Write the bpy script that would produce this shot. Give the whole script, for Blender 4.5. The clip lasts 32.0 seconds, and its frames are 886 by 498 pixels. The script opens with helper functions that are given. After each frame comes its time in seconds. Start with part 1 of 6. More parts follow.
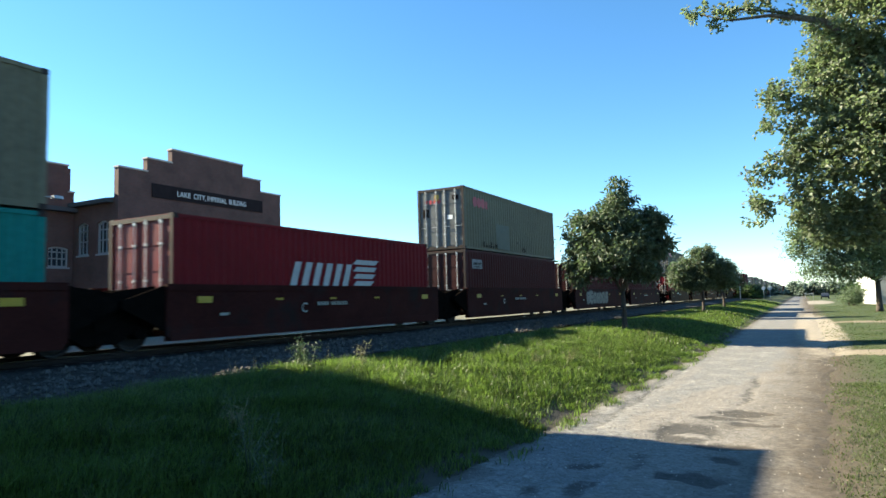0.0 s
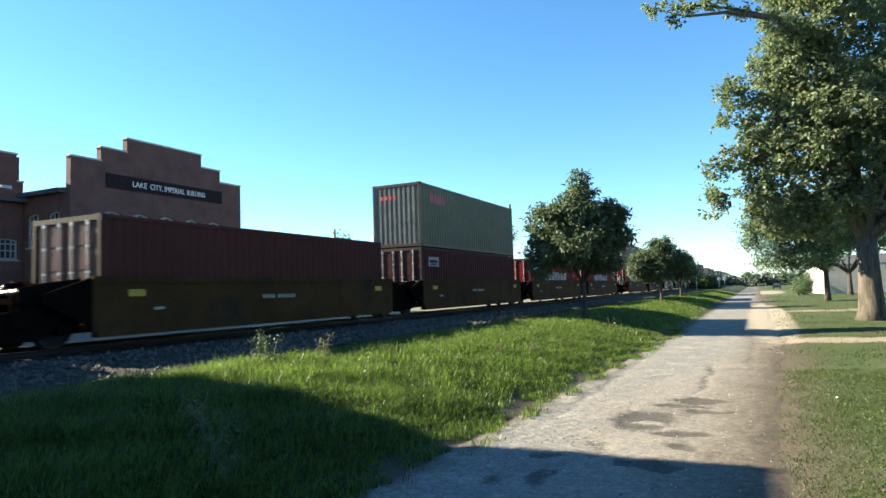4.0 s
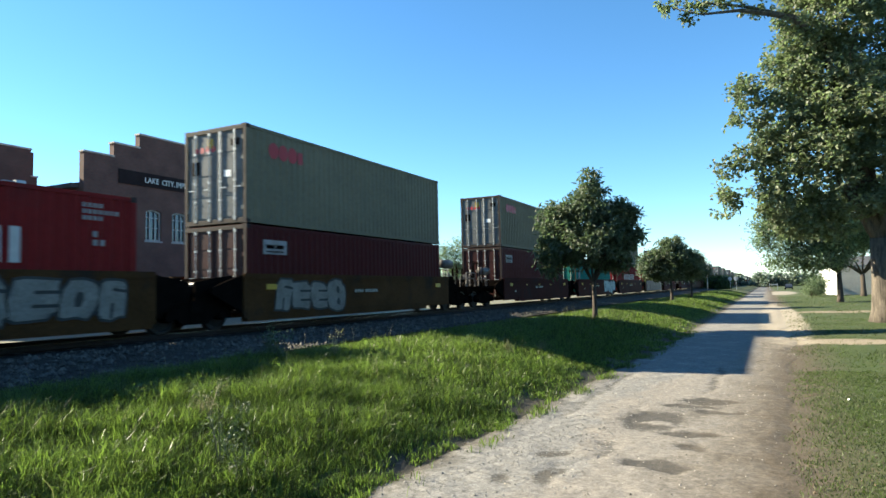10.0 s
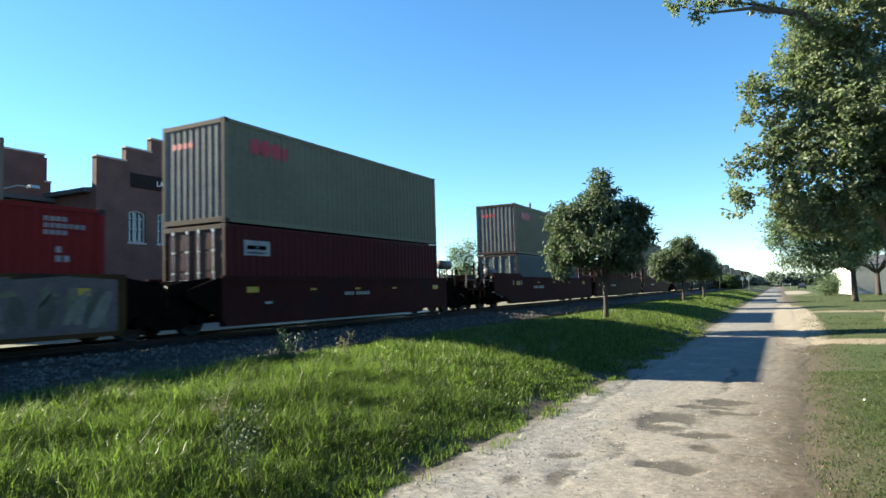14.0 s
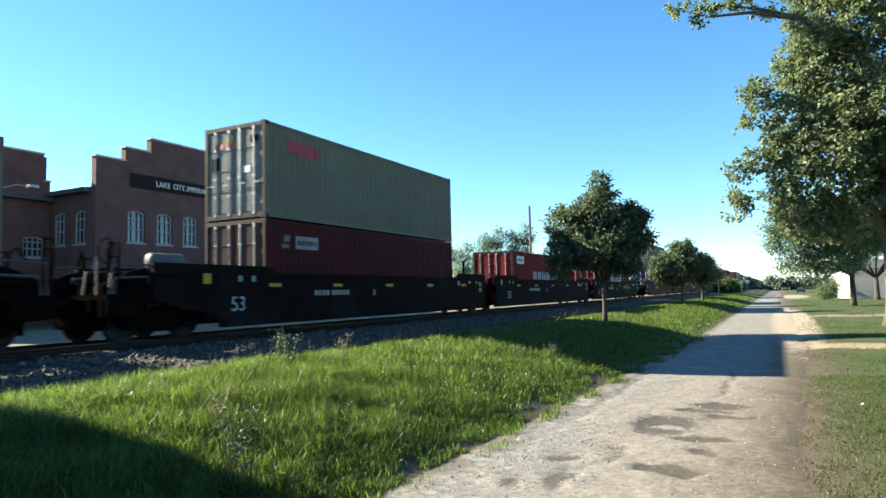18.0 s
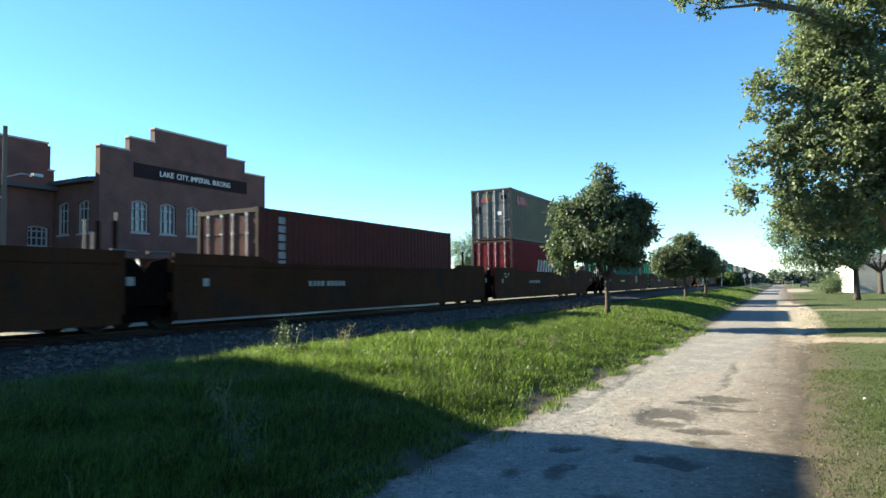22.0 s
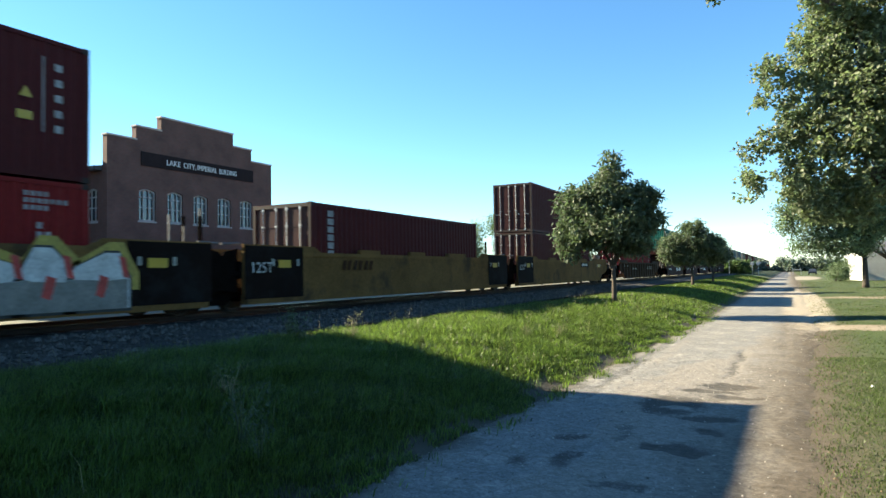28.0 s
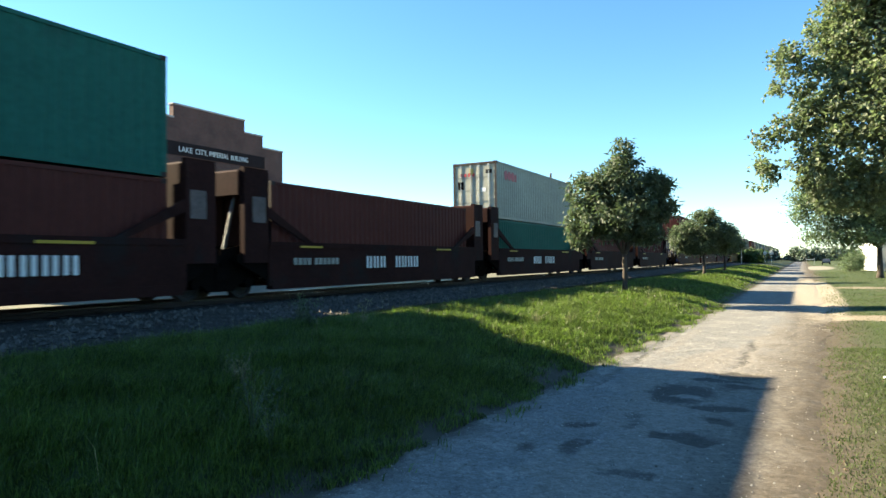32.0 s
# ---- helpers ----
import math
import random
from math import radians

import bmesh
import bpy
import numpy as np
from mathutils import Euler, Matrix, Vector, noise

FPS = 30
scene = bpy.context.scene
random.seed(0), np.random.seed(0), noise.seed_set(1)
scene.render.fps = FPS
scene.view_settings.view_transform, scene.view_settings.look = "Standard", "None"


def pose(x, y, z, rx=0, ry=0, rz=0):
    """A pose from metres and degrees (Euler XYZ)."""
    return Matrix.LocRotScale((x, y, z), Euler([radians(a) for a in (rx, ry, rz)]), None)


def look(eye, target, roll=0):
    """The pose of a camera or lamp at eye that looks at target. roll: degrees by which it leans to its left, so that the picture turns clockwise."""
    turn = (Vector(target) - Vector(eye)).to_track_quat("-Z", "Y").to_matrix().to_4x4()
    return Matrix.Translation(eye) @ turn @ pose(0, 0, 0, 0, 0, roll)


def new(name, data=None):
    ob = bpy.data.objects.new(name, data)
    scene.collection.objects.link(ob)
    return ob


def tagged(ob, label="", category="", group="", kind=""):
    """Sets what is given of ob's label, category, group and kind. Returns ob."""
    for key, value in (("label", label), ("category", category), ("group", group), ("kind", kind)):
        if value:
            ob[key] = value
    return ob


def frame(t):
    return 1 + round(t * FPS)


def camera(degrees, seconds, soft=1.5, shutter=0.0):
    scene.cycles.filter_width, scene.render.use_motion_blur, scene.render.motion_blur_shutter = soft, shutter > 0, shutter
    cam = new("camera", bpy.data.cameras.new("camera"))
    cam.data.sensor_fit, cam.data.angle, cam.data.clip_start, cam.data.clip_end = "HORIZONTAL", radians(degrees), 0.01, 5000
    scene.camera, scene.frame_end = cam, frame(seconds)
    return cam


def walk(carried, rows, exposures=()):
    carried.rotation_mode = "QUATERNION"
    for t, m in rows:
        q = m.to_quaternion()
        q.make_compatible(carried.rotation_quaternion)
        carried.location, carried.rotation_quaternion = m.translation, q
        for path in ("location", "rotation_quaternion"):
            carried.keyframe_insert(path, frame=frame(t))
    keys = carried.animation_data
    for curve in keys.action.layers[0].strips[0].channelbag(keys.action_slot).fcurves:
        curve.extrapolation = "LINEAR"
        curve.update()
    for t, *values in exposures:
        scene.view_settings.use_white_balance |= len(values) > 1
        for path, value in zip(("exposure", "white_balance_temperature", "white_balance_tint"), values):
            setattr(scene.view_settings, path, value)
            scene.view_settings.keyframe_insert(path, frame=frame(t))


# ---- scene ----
EYE = (0.0, 0.0, 2.05)
cam = camera(68.73, 32.0, soft=1.52, shutter=0.15)
walk(cam, [
    (0.0, look(EYE, (-48.046, 87.327, 10.147), -1.63)),
    (0.5, look(EYE, (-46.683, 87.995, 10.856), -1.55)),
    (1.0, look(EYE, (-45.836, 88.388, 11.355), -1.61)),
    (1.5, look(EYE, (-44.784, 88.953, 11.093), -1.71)),
    (2.0, look(EYE, (-43.893, 89.465, 10.383), -1.89)),
    (2.5, look(EYE, (-43.383, 89.788, 9.533), -2.04)),
    (3.0, look(EYE, (-43.074, 89.988, 8.886), -2.11)),
    (3.5, look(EYE, (-42.939, 90.068, 8.688), -1.92)),
    (5.5, look(EYE, (-43.867, 89.619, 8.694), -1.74)),
    (6.0, look(EYE, (-44.013, 89.557, 8.557), -1.49)),
    (6.5, look(EYE, (-44.109, 89.507, 8.604), -1.89)),
    (7.0, look(EYE, (-44.291, 89.415, 8.634), -1.90)),
    (7.5, look(EYE, (-44.490, 89.315, 8.640), -1.66)),
    (8.0, look(EYE, (-44.628, 89.240, 8.724), -1.58)),
    (8.5, look(EYE, (-44.729, 89.189, 8.729), -1.42)),
    (9.0, look(EYE, (-44.789, 89.164, 8.672), -1.38)),
    (9.5, look(EYE, (-44.625, 89.259, 8.490), -1.29)),
    (10.0, look(EYE, (-44.449, 89.354, 8.382), -1.38)),
    (10.5, look(EYE, (-44.357, 89.384, 8.609), -1.27)),
    (11.0, look(EYE, (-44.510, 89.290, 8.844), -1.43)),
    (11.5, look(EYE, (-44.735, 89.180, 8.807), -1.49)),
    (12.0, look(EYE, (-44.853, 89.101, 9.069), -1.67)),
    (12.5, look(EYE, (-44.987, 89.037, 9.020), -1.80)),
    (13.0, look(EYE, (-45.252, 88.917, 8.837), -1.85)),
    (13.5, look(EYE, (-45.633, 88.730, 8.735), -1.81)),
    (14.0, look(EYE, (-45.827, 88.636, 8.654), -1.71)),
    (14.5, look(EYE, (-45.906, 88.595, 8.655), -1.72)),
    (16.5, look(EYE, (-45.764, 88.658, 8.785), -1.48)),
    (17.0, look(EYE, (-45.588, 88.736, 8.958), -1.39)),
    (17.5, look(EYE, (-45.599, 88.728, 8.988), -1.31)),
    (18.0, look(EYE, (-45.705, 88.677, 8.943), -1.37)),
    (18.5, look(EYE, (-45.732, 88.668, 8.878), -1.32)),
    (19.0, look(EYE, (-45.854, 88.617, 8.712), -1.16)),
    (19.5, look(EYE, (-45.869, 88.616, 8.625), -1.05)),
    (20.0, look(EYE, (-45.874, 88.612, 8.648), -1.02)),
    (20.5, look(EYE, (-45.932, 88.595, 8.463), -0.94)),
    (21.0, look(EYE, (-46.113, 88.517, 8.251), -1.11)),
    (21.5, look(EYE, (-46.240, 88.462, 8.070), -1.13)),
    (22.0, look(EYE, (-46.173, 88.525, 7.655), -0.99)),
    (22.5, look(EYE, (-45.999, 88.631, 7.398), -0.82)),
    (23.0, look(EYE, (-45.765, 88.747, 7.487), -1.19)),
    (23.5, look(EYE, (-45.664, 88.822, 7.101), -1.04)),
    (24.0, look(EYE, (-45.685, 88.826, 6.825), -1.03)),
    (24.5, look(EYE, (-45.530, 88.906, 6.821), -1.20)),
    (25.0, look(EYE, (-45.375, 88.999, 6.558), -1.09)),
    (25.5, look(EYE, (-45.409, 88.989, 6.417), -0.82)),
    (27.5, look(EYE, (-46.679, 88.347, 6.036), -1.34)),
    (28.0, look(EYE, (-47.112, 88.125, 5.841), -1.06)),
    (28.5, look(EYE, (-47.594, 87.874, 5.655), -0.85)),
    (29.0, look(EYE, (-47.883, 87.725, 5.452), -0.88)),
    (29.5, look(EYE, (-48.081, 87.623, 5.284), -0.87)),
    (30.0, look(EYE, (-48.255, 87.538, 4.955), -0.68)),
    (30.5, look(EYE, (-48.272, 87.538, 4.679), -0.66)),
    (31.0, look(EYE, (-48.357, 87.497, 4.476), -0.42)),
    (31.5, look(EYE, (-48.493, 87.429, 4.212), -0.38)),
    (32.0, look(EYE, (-48.577, 87.389, 3.909), -0.67)),
], exposures=[(0.0, 2.21, 6450, 0), (1.0, 2.10, 6400, 0), (2.0, 2.07, 6330, 0), (3.0, 2.25, 6637, 0), (5.5, 2.12, 6400, 0), (6.0, 2.08, 6367, 0), (7.0, 2.28, 6670, 0), (8.0, 2.17, 6512, 0), (9.0, 2.17, 6555, 0), (10.0, 2.09, 6438, 0), (11.0, 2.31, 6680, 0), (12.0, 2.13, 6450, 0), (13.0, 2.14, 6380, 0), (14.0, 2.08, 6370, 0), (17.0, 2.03, 6260, 0), (18.0, 2.25, 6488, 0), (19.0, 2.13, 6325, 0), (20.0, 2.08, 6312, 0), (21.0, 2.25, 6550, 0), (22.0, 2.20, 6475, 0), (23.0, 2.11, 6350, 0), (24.0, 2.32, 6625, 0), (25.0, 2.25, 6500, 0), (28.0, 2.28, 6800, 0), (29.0, 2.27, 6825, 0), (30.0, 2.42, 7040, 0), (31.0, 2.49, 6975, 0), (32.0, 2.42, 6990, 0)])

# ---- light ----
SUN_DIR = Vector((-1.82, -0.31, 1.0)).normalized()
world = bpy.data.worlds.new("sky")
scene.world = world
world.use_nodes = True
wn = world.node_tree
sky = wn.nodes.new("ShaderNodeTexSky")
sky.sky_type = "NISHITA"
sky.sun_disc = False
sky.sun_elevation = math.asin(SUN_DIR.z)
sky.sun_rotation = math.atan2(SUN_DIR.x, SUN_DIR.y)
sky.air_density, sky.dust_density, sky.ozone_density = 0.85, 0.02, 4.0
deep = wn.nodes.new("ShaderNodeHueSaturation")
deep.inputs["Hue"].default_value, deep.inputs["Saturation"].default_value, deep.inputs["Value"].default_value = 0.498, 1.13, 1.07
wn.links.new(sky.outputs[0], deep.inputs["Color"]), wn.links.new(deep.outputs[0], wn.nodes["Background"].inputs[0])
wn.nodes["Background"].inputs[1].default_value = 0.0605
sun_data = bpy.data.lights.new("sun", "SUN")
sun_data.energy, sun_data.angle, sun_data.color = 5.0, radians(0.55), (1.0, 0.86, 0.67)
sun = new("sun", sun_data)
sun.matrix_world = look(SUN_DIR * 300, (0, 0, 0))

# ---- materials ----
def mat(name, c, rough=0.6, metal=0.0, var=0.18, scale=2.0, fine=30.0, bump=0.15, dirt=None, dirt_at=0.58, dirt_scale=1.2, rnd=0.0, stretch=(1, 1, 1), dist=0.01, isl=0.0, soft=0.0, spec=0.5):
    m = bpy.data.materials.new(name)
    m.use_nodes = True
    nt = m.node_tree
    N, Lk = nt.nodes, nt.links
    bs = N["Principled BSDF"]
    tc, mp = N.new("ShaderNodeTexCoord"), N.new("ShaderNodeMapping")
    mp.inputs["Scale"].default_value = stretch
    Lk.new(tc.outputs["Object"], mp.inputs[0])
    n1, n2 = N.new("ShaderNodeTexNoise"), N.new("ShaderNodeTexNoise")
    for n, s in ((n1, scale), (n2, fine)):
        n.inputs["Scale"].default_value, n.inputs["Detail"].default_value = s, 6
        Lk.new(mp.outputs[0], n.inputs["Vector"])
    add = N.new("ShaderNodeMath")
    add.operation = "ADD"
    Lk.new(n1.outputs[0], add.inputs[0]), Lk.new(n2.outputs[0], add.inputs[1])
    last = add.outputs[0]
    for amount, source in ((rnd, "o"), (isl, "i")):
        if amount:
            src = N.new("ShaderNodeObjectInfo" if source == "o" else "ShaderNodeNewGeometry")
            ma = N.new("ShaderNodeMath")
            ma.operation = "MULTIPLY_ADD"
            ma.inputs[1].default_value = amount
            Lk.new(src.outputs["Random" if source == "o" else "Random Per Island"], ma.inputs[0])
            Lk.new(last, ma.inputs[2])
            sb = N.new("ShaderNodeMath")
            sb.operation = "SUBTRACT"
            sb.inputs[1].default_value = amount / 2
            Lk.new(ma.outputs[0], sb.inputs[0])
            last = sb.outputs[0]
    rg = N.new("ShaderNodeMapRange")
    rg.inputs[1].default_value, rg.inputs[2].default_value = 0.55, 1.45
    rg.inputs[3].default_value, rg.inputs[4].default_value = 1 - var * 1.6, 1 + var * 1.6
    Lk.new(last, rg.inputs[0])
    mul = N.new("ShaderNodeVectorMath")
    mul.operation = "SCALE"
    mul.inputs[0].default_value = c
    Lk.new(rg.outputs[0], mul.inputs["Scale"])
    col = mul.outputs[0]
    if dirt:
        n3 = N.new("ShaderNodeTexNoise")
        n3.inputs["Scale"].default_value, n3.inputs["Detail"].default_value, n3.inputs["Roughness"].default_value = dirt_scale, 9, 0.68
        Lk.new(mp.outputs[0], n3.inputs["Vector"])
        r3 = N.new("ShaderNodeMapRange")
        r3.inputs[1].default_value, r3.inputs[2].default_value = dirt_at, dirt_at + 0.14
        Lk.new(n3.outputs[0], r3.inputs[0])
        mx = N.new("ShaderNodeMix")
        mx.data_type = "RGBA"
        mx.inputs["B"].default_value = (*dirt, 1)
        Lk.new(r3.outputs[0], mx.inputs["Factor"]), Lk.new(col, mx.inputs["A"])
        col = mx.outputs["Result"]
    Lk.new(col, bs.inputs["Base Color"])
    bs.inputs["Roughness"].default_value, bs.inputs["Metallic"].default_value = rough, metal
    bs.inputs["Specular IOR Level"].default_value = spec
    if bump:
        bp = N.new("ShaderNodeBump")
        bp.inputs["Strength"].default_value, bp.inputs["Distance"].default_value = bump, dist
        Lk.new(add.outputs[0], bp.inputs["Height"]), Lk.new(bp.outputs[0], bs.inputs["Normal"])
    if soft:
        tr, ms = N.new("ShaderNodeBsdfTranslucent"), N.new("ShaderNodeMixShader")
        ms.inputs[0].default_value = soft
        gl = N.new("ShaderNodeVectorMath")
        gl.operation = "MULTIPLY"
        gl.inputs[1].default_value = (1.5, 1.78, 1.3)
        Lk.new(col, gl.inputs[0]), Lk.new(gl.outputs[0], tr.inputs[0]), Lk.new(bs.outputs[0], ms.inputs[1]), Lk.new(tr.outputs[0], ms.inputs[2])
        Lk.new(ms.outputs[0], N["Material Output"].inputs[0])
    return m


PAINT = {}
for key, colour in dict(grey=(0.168, 0.144, 0.096), red=(0.1672, 0.01056, 0.01012), crimson=(0.15, 0.0075, 0.011), maroon=(0.061, 0.0085, 0.0088), teal=(0.017, 0.165, 0.14),
                        green=(0.017, 0.105, 0.08), navy=(0.012, 0.024, 0.085), brown=(0.078, 0.02, 0.0155), slate=(0.09, 0.11, 0.11), pale=(0.35, 0.34, 0.28)).items():
    PAINT[key] = mat("paint_" + key, colour, 0.6, 0, 0.14, 0.7, 9, 0.05, spec=0.13, dirt=tuple(0.6 * v + 0.008 for v in colour), dirt_at=0.6, dirt_scale=0.9, rnd=0.25, stretch=(1, 0.5, 1))
# Door and end paints shifted greyer: sky sheen mixed into the base colour.
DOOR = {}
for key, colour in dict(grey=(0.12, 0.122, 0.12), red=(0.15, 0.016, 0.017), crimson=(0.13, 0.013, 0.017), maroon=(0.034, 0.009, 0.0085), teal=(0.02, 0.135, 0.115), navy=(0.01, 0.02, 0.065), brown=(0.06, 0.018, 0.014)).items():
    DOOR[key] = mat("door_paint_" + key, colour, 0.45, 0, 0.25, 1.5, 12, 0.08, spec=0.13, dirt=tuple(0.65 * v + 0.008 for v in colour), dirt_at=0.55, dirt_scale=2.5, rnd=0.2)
STEEL = {}
for key, colour in dict(maroon=(0.042, 0.0115, 0.0095), yellow=(0.155, 0.086, 0.03), brown=(0.054, 0.0235, 0.0115), black=(0.01, 0.006, 0.0048), olive=(0.062, 0.0305, 0.0115), taupe=(0.056, 0.034, 0.02), wine=(0.028, 0.0105, 0.009)).items():
    STEEL[key] = mat("steel_" + key, colour, 0.75, 0, 0.25, 1.1, 14, 0.08, spec=0.06, dirt=tuple(0.35 * v + 0.012 for v in colour), dirt_at=0.52, dirt_scale=0.8, rnd=0.2)
WHITE = mat("white_paint", (0.72, 0.72, 0.7), 0.55, 0, 0.12, 3, 30, 0.03, dirt=(0.35, 0.33, 0.3))
# White darkened in its base colour for marks on the shaded side.
BRAND_WHITE = mat("dimmed_brand_white", (0.46, 0.44, 0.42), 0.6, 0, 0.18, 3, 30, 0.03)
LOGO_RED = mat("red_paint", (0.36, 0.016, 0.026), 0.5, 0, 0.1)
LOGO_GREEN = mat("green_paint", (0.014, 0.075, 0.045), 0.5, 0, 0.1)
YELLOW = mat("yellow_reflector", (0.4, 0.26, 0.012), 0.4, 0, 0.1)
GALV = mat("galvanised_steel", (0.5, 0.5, 0.5), 0.35, 0.8, 0.15, 4, 40, 0.05)
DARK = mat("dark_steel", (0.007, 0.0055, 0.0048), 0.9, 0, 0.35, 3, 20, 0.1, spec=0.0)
TANK = mat("grimy_tank_paint", (0.095, 0.084, 0.08), 0.5, 0, 0.3, 3, 20, 0.1, spec=0.4, dirt=(0.06, 0.05, 0.045), dirt_at=0.5)
TREAD = mat("wheel_steel", (0.014, 0.012, 0.011), 0.75, 0.0, 0.2, 6, 40, 0.05)
RUST = mat("rusty_rail", (0.018, 0.011, 0.009), 0.75, 0.3, 0.3, 4, 40, 0.1)
RAILTOP = mat("polished_rail", (0.5, 0.5, 0.5), 0.22, 1, 0.1)
GALV_PALE = mat("pale_lock_bar", (0.4, 0.4, 0.39), 0.4, 0.5, 0.15)


# ---- mesh helpers ----
def box(bm, x0, x1, y0, y1, z0, z1):
    v = [bm.verts.new(p) for p in ((x0, y0, z0), (x1, y0, z0), (x1, y1, z0), (x0, y1, z0), (x0, y0, z1), (x1, y0, z1), (x1, y1, z1), (x0, y1, z1))]
    for f in ((3, 2, 1, 0), (4, 5, 6, 7), (0, 1, 5, 4), (1, 2, 6, 5), (2, 3, 7, 6), (3, 0, 4, 7)):
        bm.faces.new([v[i] for i in f])


def prism(bm, pts, axis, a, b):
    """Extrude a 2D outline along an axis from a to b."""
    def at(p, w):
        return {"x": (w, p[0], p[1]), "y": (p[0], w, p[1]), "z": (p[0], p[1], w)}[axis]
    lo, hi = [bm.verts.new(at(p, a)) for p in pts], [bm.verts.new(at(p, b)) for p in pts]
    n = len(pts)
    for i in range(n):
        bm.faces.new((lo[i], lo[(i + 1) % n], hi[(i + 1) % n], hi[i]))
    bm.faces.new(lo[::-1]), bm.faces.new(hi)


def tube(bm, pts, radii, n=8, caps=True):
    """A tapered tube along points."""
    rings = []
    for i, p in enumerate(pts):
        p = Vector(p)
        d = (Vector(pts[min(i + 1, len(pts) - 1)]) - Vector(pts[max(i - 1, 0)])).normalized()
        u = d.orthogonal().normalized() if abs(d.z) > 0.9 else d.cross(Vector((0, 0, 1))).normalized()
        w = d.cross(u)
        r = radii[i] if hasattr(radii, "__len__") else radii
        rings.append([bm.verts.new(p + r * (math.cos(k * 2 * math.pi / n) * u + math.sin(k * 2 * math.pi / n) * w)) for k in range(n)])
    for a, b in zip(rings, rings[1:]):
        for k in range(n):
            bm.faces.new((a[k], a[(k + 1) % n], b[(k + 1) % n], b[k]))
    if caps:
        bm.faces.new(rings[0][::-1]), bm.faces.new(rings[-1])


def mesh_of(name, bm, material, smooth=False):
    bmesh.ops.recalc_face_normals(bm, faces=bm.faces)
    me = bpy.data.meshes.new(name)
    bm.to_mesh(me)
    bm.free()
    if smooth:
        for p in me.polygons:
            p.use_smooth = True
    me.materials.append(material)
    return me


def part(name, bm, material, parent, label="", smooth=False):
    me = bm if isinstance(bm, bpy.types.Mesh) else mesh_of(name, bm, material, smooth)
    ob = new(name, me)
    ob.parent = parent
    return tagged(ob, label)


def thing(name, label, category, at=None, group="", kind=""):
    ob = new(name)
    ob.empty_display_size = 0.2
    if at is not None:
        ob.matrix_world = at
    return tagged(ob, label, category, group, kind)


def solid(name, bm, material, label, category="", kind="", group="", smooth=False):
    return tagged(new(name, mesh_of(name, bm, material, smooth)), label, category, group, kind)


def soup(name, V, F, material, smooth=False):
    """A mesh from arrays of corners and faces of equal size."""
    me = bpy.data.meshes.new(name)
    V, F = np.asarray(V, np.float32), np.asarray(F, np.int32)
    k = F.shape[1]
    me.vertices.add(len(V)), me.loops.add(F.size), me.polygons.add(len(F))
    me.vertices.foreach_set("co", V.ravel())
    me.loops.foreach_set("vertex_index", F.ravel())
    me.polygons.foreach_set("loop_start", np.arange(0, F.size, k, dtype=np.int32))
    me.polygons.foreach_set("use_smooth", np.full(len(F), smooth))
    me.update(calc_edges=True)
    me.materials.append(material)
    return me


def lettering(name, text, size, material, parent, m, label="", depth=0.004, width=0.0):
    cu = bpy.data.curves.new(name, "FONT")
    cu.body, cu.size, cu.extrude, cu.align_x = text, size, depth, "CENTER"
    tmp = bpy.data.objects.new(name, cu)
    scene.collection.objects.link(tmp)
    me = bpy.data.meshes.new_from_object(tmp.evaluated_get(bpy.context.evaluated_depsgraph_get()))
    bpy.data.objects.remove(tmp)
    if width:
        xs_ = [v.co.x for v in me.vertices]
        for v in me.vertices:
            v.co.x = (v.co.x - (min(xs_) + max(xs_)) / 2) * width / (max(xs_) - min(xs_))
    me.materials.clear()
    me.materials.append(material)
    ob = new(name, me)
    ob.parent, ob.matrix_basis = parent, m
    return tagged(ob, label)

# ---- ground, road, track ----
PROFILE_X = [-3000, -60, -22, -17.6, -16.6, -12.2, -10.4, -9.4, -8.6, -7.9, -7.1, -6.3, -5.3, -4.7, -4.3, -4.0, -3.8, -0.35, 0.2, 0.9, 3.0, 12, 60, 3000]
PROFILE_Z = [0.8, 0.8, 0.8, 0.75, 0.73, 0.71, 0.69, 0.66, 0.68, 0.68, 0.62, 0.52, 0.35, 0.23, 0.12, 0.035, -0.005, -0.07, -0.012, 0.03, 0.06, 0.14, 0.2, 0.2]
RAIL_Z, TRACK_X = 1.11, -14.44


def drift(y):
    """The lane bears slightly to the right of the track's direction."""
    return 0.034 * np.clip(y - 6.0, 0, 20)


def ground_z(x, y):
    return np.interp(x - drift(y) * np.clip((x + 8.5) / 4, 0, 1) * np.clip((9 - x) / 4, 0, 1), PROFILE_X, PROFILE_Z)


def wobble(x, y):
    """A slow, smooth unevenness between about -1 and 1."""
    return (np.sin(x * 1.7 + 0.6 * np.sin(y * 0.9)) * np.sin(y * 1.3 + 0.8 * np.sin(x * 1.1)) + 0.5 * np.sin(x * 4.1 + y * 2.7) * np.sin(y * 3.9 - x * 1.9)) / 1.5


def sheet(name, xs, ys, zf, material, smooth=True):
    X, Y = np.meshgrid(xs, ys)
    V = np.stack([X.ravel(), Y.ravel(), zf(X, Y).ravel()], 1)
    n = len(xs)
    i = (np.arange(len(ys) - 1)[:, None] * n + np.arange(n - 1)[None]).ravel()
    return soup(name, V, np.stack([i, i + 1, i + n + 1, i + n], 1), material, smooth)


